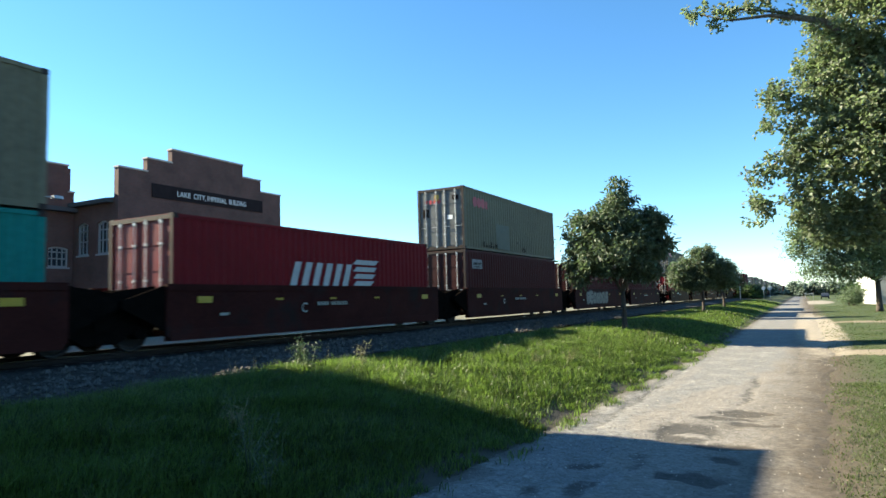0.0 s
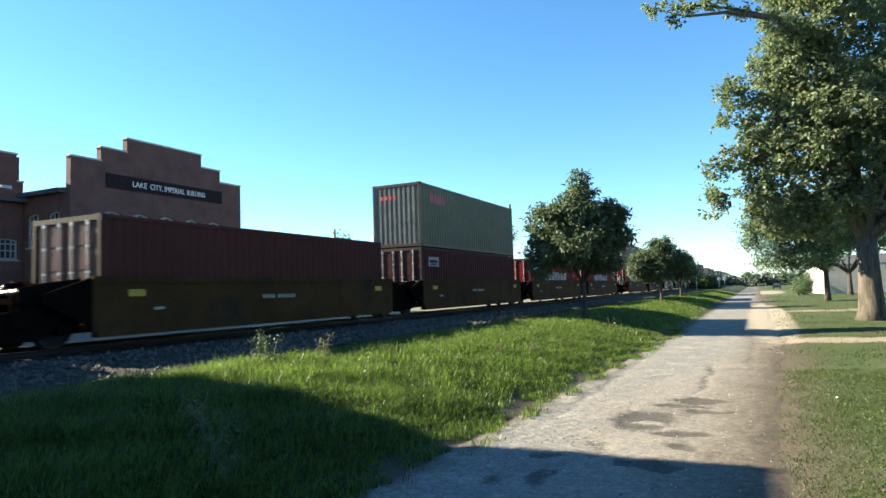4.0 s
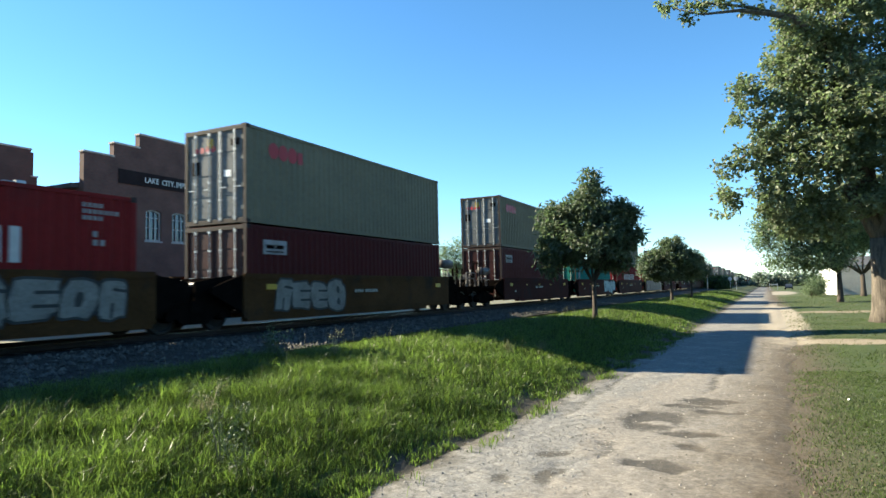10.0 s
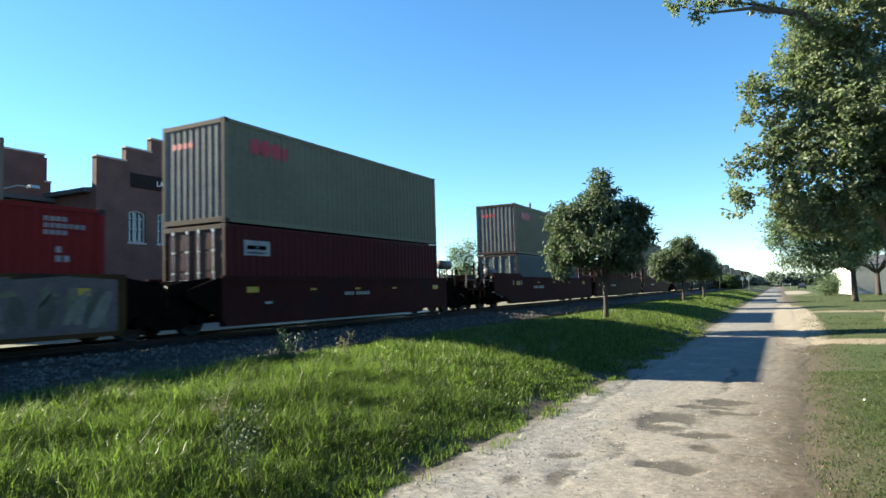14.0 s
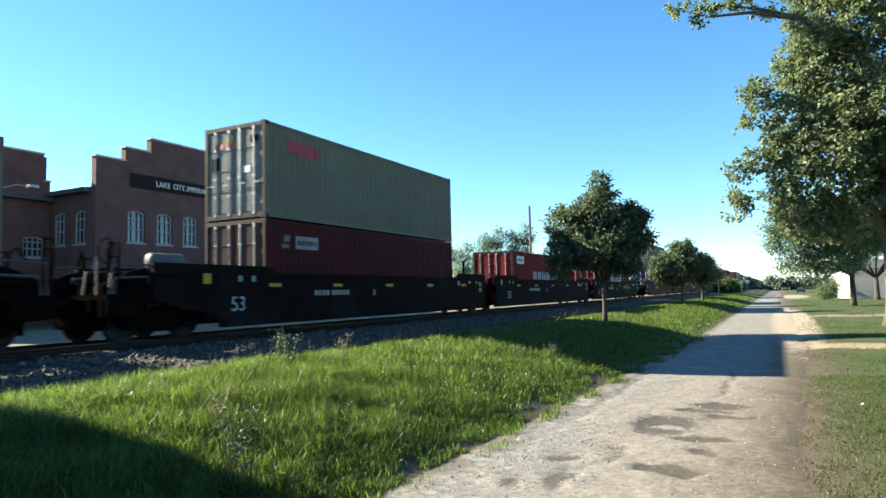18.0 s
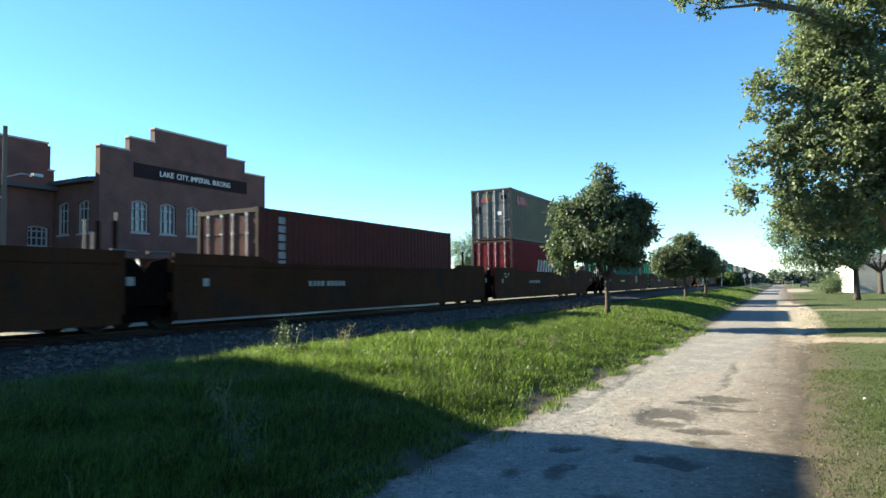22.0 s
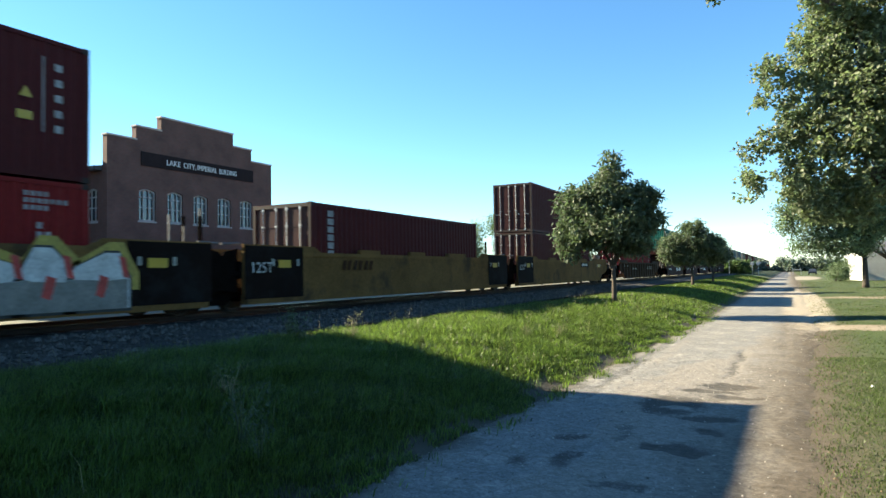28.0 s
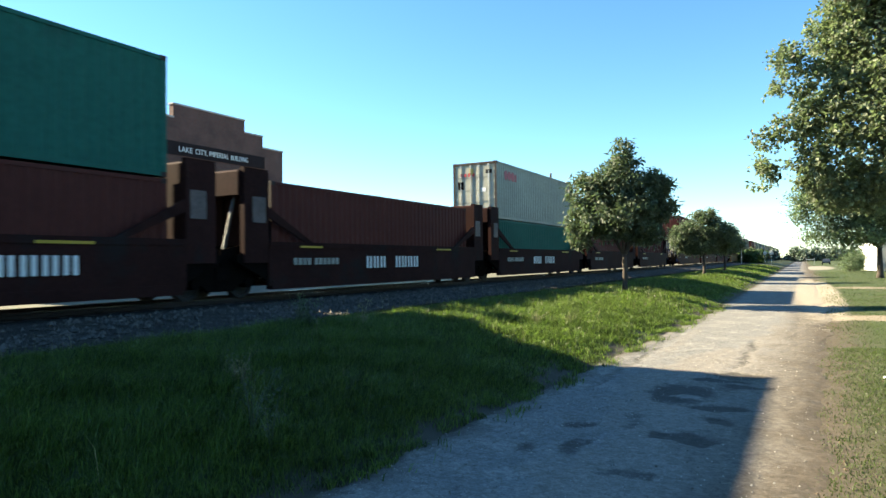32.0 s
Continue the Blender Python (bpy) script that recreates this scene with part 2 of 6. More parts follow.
def surface(name, stops, rough, bump, dist, scales, spec=0.3, cracks=False, grains=()):
    """A ground material: colours mixed one over another by noise and by the strip of the plan that they lie in."""
    m = bpy.data.materials.new(name)
    m.use_nodes = True
    N, Lk = m.node_tree.nodes, m.node_tree.links
    bs = N["Principled BSDF"]
    tc = N.new("ShaderNodeTexCoord")
    sp = N.new("ShaderNodeSeparateXYZ")
    Lk.new(tc.outputs["Object"], sp.inputs[0])

    def noise_tex(scale, detail=8, rough_=0.68):
        n = N.new("ShaderNodeTexNoise")
        n.inputs["Scale"].default_value, n.inputs["Detail"].default_value, n.inputs["Roughness"].default_value = scale, detail, rough_
        Lk.new(tc.outputs["Object"], n.inputs["Vector"])
        return n.outputs[0]

    def calc(op, a, b):
        n = N.new("ShaderNodeMath")
        n.operation = op
        for k, v in ((0, a), (1, b)):
            if isinstance(v, (int, float)):
                n.inputs[k].default_value = v
            else:
                Lk.new(v, n.inputs[k])
        return n.outputs[0]

    def ramp(v, lo, hi, a=0.0, b=1.0):
        n = N.new("ShaderNodeMapRange")
        for k, q in ((1, lo), (2, hi), (3, a), (4, b)):
            n.inputs[k].default_value = q
        Lk.new(v, n.inputs[0])
        return n.outputs[0]
    big, mid, fine = (noise_tex(s) for s in scales)
    col = None
    for place, (c0, c1, rule) in enumerate(stops):
        if cracks and place == 2:
            vo = N.new("ShaderNodeTexVoronoi")
            vo.feature = "DISTANCE_TO_EDGE"
            vo.inputs["Scale"].default_value = 3.2
            off = N.new("ShaderNodeVectorMath")
            nv = N.new("ShaderNodeTexNoise")
            nv.inputs["Scale"].default_value, nv.inputs["Detail"].default_value = 3.0, 6
            sc = N.new("ShaderNodeVectorMath")
            sc.operation = "SCALE"
            sc.inputs["Scale"].default_value = 0.35
            Lk.new(tc.outputs["Object"], nv.inputs["Vector"]), Lk.new(nv.outputs["Color"], sc.inputs[0])
            Lk.new(tc.outputs["Object"], off.inputs[0]), Lk.new(sc.outputs[0], off.inputs[1]), Lk.new(off.outputs[0], vo.inputs["Vector"])
            line = calc("MULTIPLY", ramp(vo.outputs["Distance"], 0.0, 0.06, 0.75, 0.0), ramp(big, 0.4, 0.55))
            dark = N.new("ShaderNodeMix")
            dark.data_type = "RGBA"
            dark.inputs["B"].default_value = (0.13, 0.12, 0.105, 1)
            Lk.new(line, dark.inputs["Factor"]), Lk.new(col, dark.inputs["A"])
            col = dark.outputs["Result"]
        mx = N.new("ShaderNodeMix")
        mx.data_type = "RGBA"
        mx.inputs["A"].default_value, mx.inputs["B"].default_value = (*c0, 1), (*c1, 1)
        Lk.new(ramp(calc("ADD", calc("MULTIPLY", mid, 0.5), calc("MULTIPLY", fine, 0.5)), 0.36, 0.64), mx.inputs["Factor"])
        if col is None:
            col = mx.outputs["Result"]
            continue
        over = N.new("ShaderNodeMix")
        over.data_type = "RGBA"
        Lk.new(rule(sp.outputs, big, mid, fine, calc, ramp, N, Lk), over.inputs["Factor"])
        Lk.new(col, over.inputs["A"]), Lk.new(mx.outputs["Result"], over.inputs["B"])
        col = over.outputs["Result"]
    if grains:
        for g_scale, lo, hi in grains:
            vg = N.new("ShaderNodeTexVoronoi")
            vg.inputs["Scale"].default_value = g_scale
            Lk.new(tc.outputs["Object"], vg.inputs["Vector"])
            sg = N.new("ShaderNodeSeparateColor")
            Lk.new(vg.outputs["Color"], sg.inputs[0])
            mg = N.new("ShaderNodeVectorMath")
            mg.operation = "SCALE"
            Lk.new(col, mg.inputs[0]), Lk.new(ramp(sg.outputs[0], 0, 1, lo, hi), mg.inputs["Scale"])
            col = mg.outputs[0]
    Lk.new(col, bs.inputs["Base Color"])
    bs.inputs["Roughness"].default_value, bs.inputs["Specular IOR Level"].default_value = rough, spec
    bp = N.new("ShaderNodeBump")
    bp.inputs["Strength"].default_value, bp.inputs["Distance"].default_value = bump, dist
    Lk.new(calc("ADD", mid, fine), bp.inputs["Height"]), Lk.new(bp.outputs[0], bs.inputs["Normal"])
    return m


def strip(lo, hi, edge, wob):
    """Full between x = lo and x = hi, with ragged borders; beside and on the lane it bears to the right with it."""
    def rule(xyz, big, mid, fine, calc, ramp, N, Lk):
        across = xyz[0] if hi < -9 else calc("SUBTRACT", xyz[0], ramp(xyz[1], 6.0, 26.0, 0.0, 0.68))
        w = calc("ADD", across, calc("MULTIPLY", calc("SUBTRACT", calc("ADD", calc("MULTIPLY", big, 0.6), calc("MULTIPLY", mid, 0.4)), 0.5), wob))
        return calc("MULTIPLY", ramp(w, lo - edge, lo + edge), ramp(w, hi - edge, hi + edge, 1.0, 0.0))
    return rule


def spot(cx, cy, rx, ry, wob):
    """Full inside an ellipse of the plan, with ragged borders."""
    def rule(xyz, big, mid, fine, calc, ramp, N, Lk):
        a, b = calc("DIVIDE", calc("SUBTRACT", xyz[0], cx), rx), calc("DIVIDE", calc("SUBTRACT", xyz[1], cy), ry)
        d = calc("ADD", calc("MULTIPLY", a, a), calc("MULTIPLY", b, b))
        return ramp(calc("ADD", d, calc("MULTIPLY", calc("SUBTRACT", calc("ADD", calc("MULTIPLY", big, 0.6), calc("MULTIPLY", mid, 0.4)), 0.5), wob)), 0.6, 1.1, 1.0, 0.0)
    return rule


def patches(lo, hi):
    def rule(xyz, big, mid, fine, calc, ramp, N, Lk):
        return ramp(calc("ADD", calc("MULTIPLY", big, 0.75), calc("MULTIPLY", mid, 0.25)), lo, hi)
    return rule


def worn(attribute, ragged):
    """Where the mesh says that the surface is worn, with ragged borders."""
    def rule(xyz, big, mid, fine, calc, ramp, N, Lk):
        at = N.new("ShaderNodeAttribute")
        at.attribute_name = attribute
        return ramp(calc("ADD", at.outputs["Fac"], calc("MULTIPLY", calc("SUBTRACT", calc("ADD", calc("MULTIPLY", big, 0.9), calc("ADD", calc("MULTIPLY", mid, 0.8), calc("MULTIPLY", fine, 0.5))), 1.1), ragged)), 0.3, 0.72)
    return rule


GROUND = surface("turf", [
    ((0.031, 0.05, 0.011), (0.047, 0.062, 0.017), None),
    ((0.11, 0.086, 0.056), (0.064, 0.059, 0.028), patches(0.53, 0.64)),
    ((0.092, 0.073, 0.052), (0.053, 0.042, 0.029), strip(-1.0, 0.75, 0.5, 2.8)),
    ((0.273, 0.224, 0.163), (0.167, 0.136, 0.097), spot(2.6, 25.2, 3.2, 1.2, 4.5)),
    ((0.246, 0.202, 0.145), (0.150, 0.119, 0.084), spot(4.5, 48.5, 3.5, 1.6, 5.0)),
    ((0.317, 0.275, 0.220), (0.220, 0.185, 0.141), spot(1.0, 44, 0.75, 20, 2.2)),
    ((0.27, 0.24, 0.2), (0.2, 0.175, 0.14), spot(2.3, 136, 2.6, 24, 1.5)),
    ((0.05, 0.065, 0.02), (0.075, 0.08, 0.03), strip(-10.3, -4.0, 0.3, 0.8)),
    ((0.075, 0.064, 0.047), (0.045, 0.04, 0.028), strip(-4.25, -2.0, 0.15, 0.7)),
    ((0.155, 0.145, 0.105), (0.115, 0.107, 0.077), strip(-31, -17.2, 0.3, 0.6)),
], 0.95, 0.5, 0.03, (0.7, 5, 60))
xs = np.unique(np.concatenate([np.array([-3000, -600, -200, -100, -60, -40, -30, -22, -19]), np.arange(-17.6, 14, 0.3), np.array([14, 18, 25, 40, 80, 200, 600, 3000])]))
ys = np.unique(np.concatenate([np.array([-3000, -500, -120, -40, -15, -5]), np.arange(-2, 40, 0.4), np.arange(40, 160, 4), np.array([180, 240, 400, 900, 3000])]))
ground = tagged(new("ground", sheet("ground", xs, ys, lambda X, Y: ground_z(X, Y) + 0.03 * wobble(X, Y) * ((X < -5) & (X > -10) | (X > 2) & (X < 30)) * (np.abs(Y) < 60), GROUND)),
                "uneven grassy ground with bare sandy soil beside the lane", "ground", kind="structure")

# the lane: cracked pale asphalt, worn to sand along its middle, with shallow holes
HOLES = [(-1.76, 10.3, 0.46, 0.75, 1.15), (-1.58, 10.2, 0.25, 0.2, -1.2), (-0.95, 12.35, 0.55, 0.34, 0.95), (-1.2, 11.75, 0.5, 0.14, 0.8), (-0.75, 11.35, 0.42, 0.2, 0.9), (-0.75, 9.66, 0.3, 0.16, 0.7), (-1.35, 11.0, 0.75, 1.5, 0.42), (-1.3, 8.1, 0.5, 0.5, 0.35), (-1.1, 9.55, 0.34, 0.19, 0.9), (-0.93, 8.86, 0.27, 0.2, 0.95), (-1.28, 7.75, 0.36, 0.32, 1), (-1.3, 7.58, 0.17, 0.14, -1.1), (-1.95, 8.4, 0.2, 0.5, 0.6), (-2.2, 7.0, 0.18, 0.6, 0.7), (-2.44, 7.83, 0.2, 0.24, 0.75), (-2.75, 6.7, 0.2, 0.3, 0.6), (-1.5, 6.3, 0.35, 0.25, 0.7), (-1.08, 15.5, 0.13, 3.2, 0.6), (-0.2, 22, 0.14, 6, 0.4), (-3.0, 12.0, 0.16, 3.5, 0.45), (-2.95, 17, 0.16, 4.0, 0.4)]


def sand_cover(X, Y):
    """Sand lies over the lane's right part; its border runs out to the right with distance."""
    U = X - drift(Y)
    border = np.interp(Y, [4, 8, 11, 13.5, 16, 20, 30, 60], [-2.4, -2.75, -2.95, -2.8, -2.2, -1.6, -1.2, -0.9])
    s = np.clip((U - border + 0.35 * wobble(X * 1.6, Y * 1.1) + 0.12 * wobble(X * 5, Y * 3)) / 0.55, 0, 1)
    return np.clip(s * (0.85 + 0.25 * wobble(X * 1.1 + 2, Y * 0.8)) + 0.6 * blob(X, Y, -2.65, 17, 0.22, 5), 0, 1)


def blob(X, Y, cx, cy, rx, ry):
    return np.exp(-(((X - cx) / rx) ** 2 + ((Y - cy) / ry) ** 2))


def hole_depth(X, Y):
    X, Y = X + 0.14 * wobble(X * 3.1, Y * 2.3) + 0.05 * wobble(X * 9, Y * 7), Y + 0.12 * wobble(X * 4.3 + 2, Y * 3.3)
    return np.clip(sum(d * np.clip(blob(X, Y, x, y, rx, ry) * 1.6 - 0.3, 0, 1) for x, y, rx, ry, d in HOLES), -0.2, 1)


def road_z(X, Y):
    n = 0.008 * wobble(X * 4, Y * 4) + 0.003 * wobble(X * 11 + 3, Y * 9) + 0.003 * np.sin(X * 91 + 7 * np.sin(Y * 23)) * np.sin(Y * 83 + 5 * np.sin(X * 31))
    U = X - drift(Y)
    n = n + (1 - sand_cover(X, Y)) * (0.006 * wobble(X * 13 + 1, Y * 11) + 0.004 * wobble(X * 23, Y * 19 + 2)) * (Y < 16)
    return 0.012 * np.clip(-1.5 - U, 0, 2) + n - 0.028 * hole_depth(X, Y) - 0.06 * np.clip((U + 0.2 + 0.3 * wobble(X * 1.2, Y * 1.1) + 0.12 * wobble(X * 5, Y * 4)) / 0.6, 0, 1) - 0.05 * np.clip((-3.6 - U) / 0.3, 0, 1)


LANE = surface("worn_asphalt", [
    ((0.231, 0.222, 0.211), (0.104, 0.099, 0.093), None),
    ((0.283, 0.267, 0.243), (0.176, 0.165, 0.150), patches(0.5, 0.57)),
    ((0.236, 0.212, 0.187), (0.156, 0.14, 0.121), worn("sand", 0.9)),
    ((0.045, 0.042, 0.039), (0.082, 0.073, 0.062), worn("hole", 1.0)),
    ((0.102, 0.08, 0.057), (0.06, 0.047, 0.033), strip(-0.75, 9, 0.7, 2.4)),
    ((0.317, 0.275, 0.220), (0.238, 0.202, 0.157), spot(0.7, 46, 1.3, 24, 2.0)),
    ((0.1, 0.086, 0.067), (0.06, 0.052, 0.039), strip(-9, -3.55, 0.2, 1.7)),
], 0.92, 0.32, 0.04, (1.1, 9, 40), cracks=True, grains=((42, 0.8, 1.18), (15, 0.85, 1.13)))
xs = np.arange(-3.95, 0.86, 0.055)
ys = np.concatenate([np.arange(-6, 2.6, 0.3), np.arange(2.6, 15, 0.055), np.arange(15, 34, 0.2), np.arange(34, 300, 2.0)])
lane_mesh = sheet("road", xs, ys, lambda U, Y: road_z(U + drift(Y), Y), LANE)
for v in lane_mesh.vertices:
    v.co.x += 0.034 * min(max(v.co.y - 6.0, 0), 20)
X, Y = (np.array([v.co[k] for v in lane_mesh.vertices]) for k in (0, 1))
for key, values in (("hole", hole_depth(X, Y)), ("sand", sand_cover(X, Y))):
    lane_mesh.attributes.new(key, "FLOAT", "POINT").data.foreach_set("value", values.astype(np.float32))
tagged(new("road", lane_mesh), "narrow pale asphalt lane, cracked, potholed and worn to sand", "road", kind="structure")

# loose stones on the lane's sand and shoulder
STONE = mat("loose_stone", (0.25, 0.225, 0.19), 0.9, 0, 0.4, 8, 60, 0.2, isl=1.3)


def pebbles(name, n, xr, yr, size, zf, material, seed):
    r = np.random.RandomState(seed)
    x, y = r.uniform(*xr, n), yr[0] + (yr[1] - yr[0]) * r.rand(n) ** 1.3
    keep = r.rand(n) < 0.25 + 0.75 * np.clip(wobble(x * 1.1, y * 0.7) + 0.3, 0, 1)
    x, y = x[keep], y[keep]
    n = len(x)
    s = size * (0.4 + r.rand(n) ** 3 * 1.6)
    octa = np.array([(1, 0, 0), (0, 1, 0), (-1, 0, 0), (0, -1, 0), (0, 0, 0.8), (0, 0, -0.6)])
    faces = np.array([(0, 1, 4), (1, 2, 4), (2, 3, 4), (3, 0, 4), (1, 0, 5), (2, 1, 5), (3, 2, 5), (0, 3, 5)])
    a = r.uniform(0, 6.28, n)
    jit = r.uniform(0.6, 1.3, (n, 6, 3))
    P = octa[None] * jit * s[:, None, None]
    c, q = np.cos(a)[:, None], np.sin(a)[:, None]
    P = np.stack([P[..., 0] * c - P[..., 1] * q + x[:, None], P[..., 0] * q + P[..., 1] * c + y[:, None], P[..., 2] + (zf(x, y) + s * 0.15)[:, None]], 2)
    F = (faces[None] + (np.arange(n) * 6)[:, None, None]).reshape(-1, 3)
    return soup(name, P.reshape(-1, 3), F, material)


RUBBLE = mat("pale_rubble", (0.2, 0.192, 0.18), 0.9, 0, 0.3, 8, 60, 0.2, isl=0.6)
tagged(new("gravel", pebbles("gravel", 7000, (-3.85, -1.9), (4.3, 15), 0.0095, road_z, RUBBLE, 4)), "pale broken asphalt rubble along the lane's edge", "gravel", kind="stuff")
tagged(new("gravel", pebbles("gravel", 7000, (-3.9, 0.9), (4.5, 24), 0.008, road_z, STONE, 3)), "small loose stones scattered over the worn lane", "gravel", kind="stuff")

# brown leaf litter along the verge
LITTER = mat("dry_leaf", (0.085, 0.06, 0.038), 0.9, 0, 0.4, 8, 60, 0.1, isl=1.2)
tagged(new("leaf_litter", pebbles("leaf_litter", 3500, (-0.5, 1.3), (5, 24), 0.012, lambda x, y: ground_z(x, y), LITTER, 6)), "brown dry leaves and crumbs along the lane's grassy verge", "litter", kind="stuff")

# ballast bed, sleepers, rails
# Second stop paints the train's shade near-black between the shoulders.
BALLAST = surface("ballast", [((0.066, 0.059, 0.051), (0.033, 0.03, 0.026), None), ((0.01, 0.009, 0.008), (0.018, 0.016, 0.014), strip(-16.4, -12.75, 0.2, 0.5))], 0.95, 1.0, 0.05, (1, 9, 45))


def bed_z(X, Y):
    return np.interp(X, [-18, -16.4, -15.9, -15.65, -15.5, -13.4, -13.2, -12.9, -12.2, -9.9], [0.70, 0.90, 0.97, 0.985, 0.93, 0.93, 0.985, 0.97, 0.9, 0.76]) + 0.02 * wobble(X * 5, Y * 5)


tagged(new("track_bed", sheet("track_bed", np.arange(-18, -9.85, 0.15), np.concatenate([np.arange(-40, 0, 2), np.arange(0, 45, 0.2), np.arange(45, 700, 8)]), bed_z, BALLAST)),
       "grey crushed-stone ballast bed under the railway track, middle painted dark for shade", "ballast", kind="structure")
BALLAST_STONE = mat("ballast_stone", (0.066, 0.059, 0.051), 0.9, 0, 0.35, 6, 40, 0.2, isl=0.9)
tagged(new("ballast_stones", pebbles("ballast_stones", 24000, (-12.75, -10.0), (2, 48), 0.042, bed_z, BALLAST_STONE, 5)), "loose grey crushed stones on the track's shoulder", "ballast", kind="stuff")
TIMBER = mat("creosoted_timber", (0.04, 0.03, 0.024), 0.85, 0, 0.3, 2, 25, 0.3, stretch=(0.3, 3, 3), rnd=0.5)
bm = bmesh.new()
box(bm, -1.3, 1.3, -0.11, 0.11, -0.12, 0.05)
sleeper_mesh = mesh_of("sleeper", bm, TIMBER)
track = thing("railway_track", "railway track with rusty rails on dark timber sleepers", "track", pose(0, 0, 0.45), kind="structure")
for i in range(190):
    ob = new("sleeper", sleeper_mesh)
    ob.parent = track
    ob.matrix_basis = pose(TRACK_X, -14 + i * 0.55, 0.47, 0, 0, random.uniform(-1, 1))
bm = bmesh.new()
for i in range(900):
    y = -14 + (190 + i) * 0.55
    box(bm, TRACK_X - 1.3, TRACK_X + 1.3, y - 0.11, y + 0.11, 0.35, 0.52)
tagged(part("far_sleepers", bm, TIMBER, track), kind="stuff")
for side in (-1, 1):
    bm = bmesh.new()
    cx = TRACK_X + side * 0.7525
    prism(bm, [(cx - 0.07, 0.505), (cx + 0.07, 0.505), (cx + 0.012, 0.54), (cx + 0.012, 0.615), (cx + 0.036, 0.63), (cx + 0.036, 0.658), (cx - 0.036, 0.658), (cx - 0.036, 0.63), (cx - 0.012, 0.615), (cx - 0.012, 0.54)], "y", -60, 700)
    rail = part("rail", bm, RUST, track)
    bm = bmesh.new()
    box(bm, cx - 0.03, cx + 0.03, -60, 700, 0.655, 0.66)
    part("rail_head", bm, RAILTOP, rail, "polished running surface")

# ---- brick buildings across the tracks ----
BRICK = bpy.data.materials.new("red_brick")
BRICK.use_nodes = True
N, Lk = BRICK.node_tree.nodes, BRICK.node_tree.links
bt, tc, sp, cb = N.new("ShaderNodeTexBrick"), N.new("ShaderNodeTexCoord"), N.new("ShaderNodeSeparateXYZ"), N.new("ShaderNodeCombineXYZ")
sm = N.new("ShaderNodeMath")
Lk.new(tc.outputs["Object"], sp.inputs[0])
Lk.new(sp.outputs[0], sm.inputs[0]), Lk.new(sp.outputs[1], sm.inputs[1])
Lk.new(sm.outputs[0], cb.inputs[0]), Lk.new(sp.outputs[2], cb.inputs[1])
Lk.new(cb.outputs[0], bt.inputs["Vector"])
bt.inputs["Color1"].default_value, bt.inputs["Color2"].default_value, bt.inputs["Mortar"].default_value = (0.12, 0.051, 0.039, 1), (0.092, 0.039, 0.032, 1), (0.096, 0.068, 0.058, 1)
bt.inputs["Scale"].default_value, bt.inputs["Brick Width"].default_value, bt.inputs["Row Height"].default_value, bt.inputs["Mortar Size"].default_value = 1.0, 0.22, 0.075, 0.008
nz = N.new("ShaderNodeTexNoise")
nz.inputs["Scale"].default_value, nz.inputs["Detail"].default_value = 0.8, 8
Lk.new(tc.outputs["Object"], nz.inputs["Vector"])
mr, vm = N.new("ShaderNodeMapRange"), N.new("ShaderNodeVectorMath")
mr.inputs[1].default_value, mr.inputs[2].default_value, mr.inputs[3].default_value, mr.inputs[4].default_value = 0.3, 0.7, 0.7, 1.25
vm.operation = "SCALE"
Lk.new(nz.outputs[0], mr.inputs[0]), Lk.new(bt.outputs["Color"], vm.inputs[0]), Lk.new(mr.outputs[0], vm.inputs["Scale"])
Lk.new(vm.outputs[0], N["Principled BSDF"].inputs["Base Color"])
N["Principled BSDF"].inputs["Roughness"].default_value = 0.85
COPING = mat("stone_coping", (0.42, 0.37, 0.33), 0.8, 0, 0.2)
SIGN = mat("dark_sign_board", (0.022, 0.015, 0.016), 0.8, 0, 0.2, spec=0.1)
SASH = mat("white_window_paint", (0.29, 0.28, 0.275), 0.5, 0, 0.06)
ROOF = mat("dark_roofing", (0.06, 0.06, 0.065), 0.8, 0, 0.25, 1, 20, 0.2)
GLASS = bpy.data.materials.new("window_glass")
GLASS.use_nodes = True
gb = GLASS.node_tree.nodes["Principled BSDF"]
gb.inputs["Base Color"].default_value, gb.inputs["Roughness"].default_value, gb.inputs["Specular IOR Level"].default_value = (0.03, 0.035, 0.045, 1), 0.06, 0.9


def arch_outline(w, h, rise, n=6):
    """A segmental-arched opening: (across, up), from its lower corner round."""
    pts = [(-w / 2, 0), (w / 2, 0)]
    for i in range(n + 1):
        u = 1 - 2 * i / n
        pts.append((u * w / 2, h - rise * u * u))
    return pts


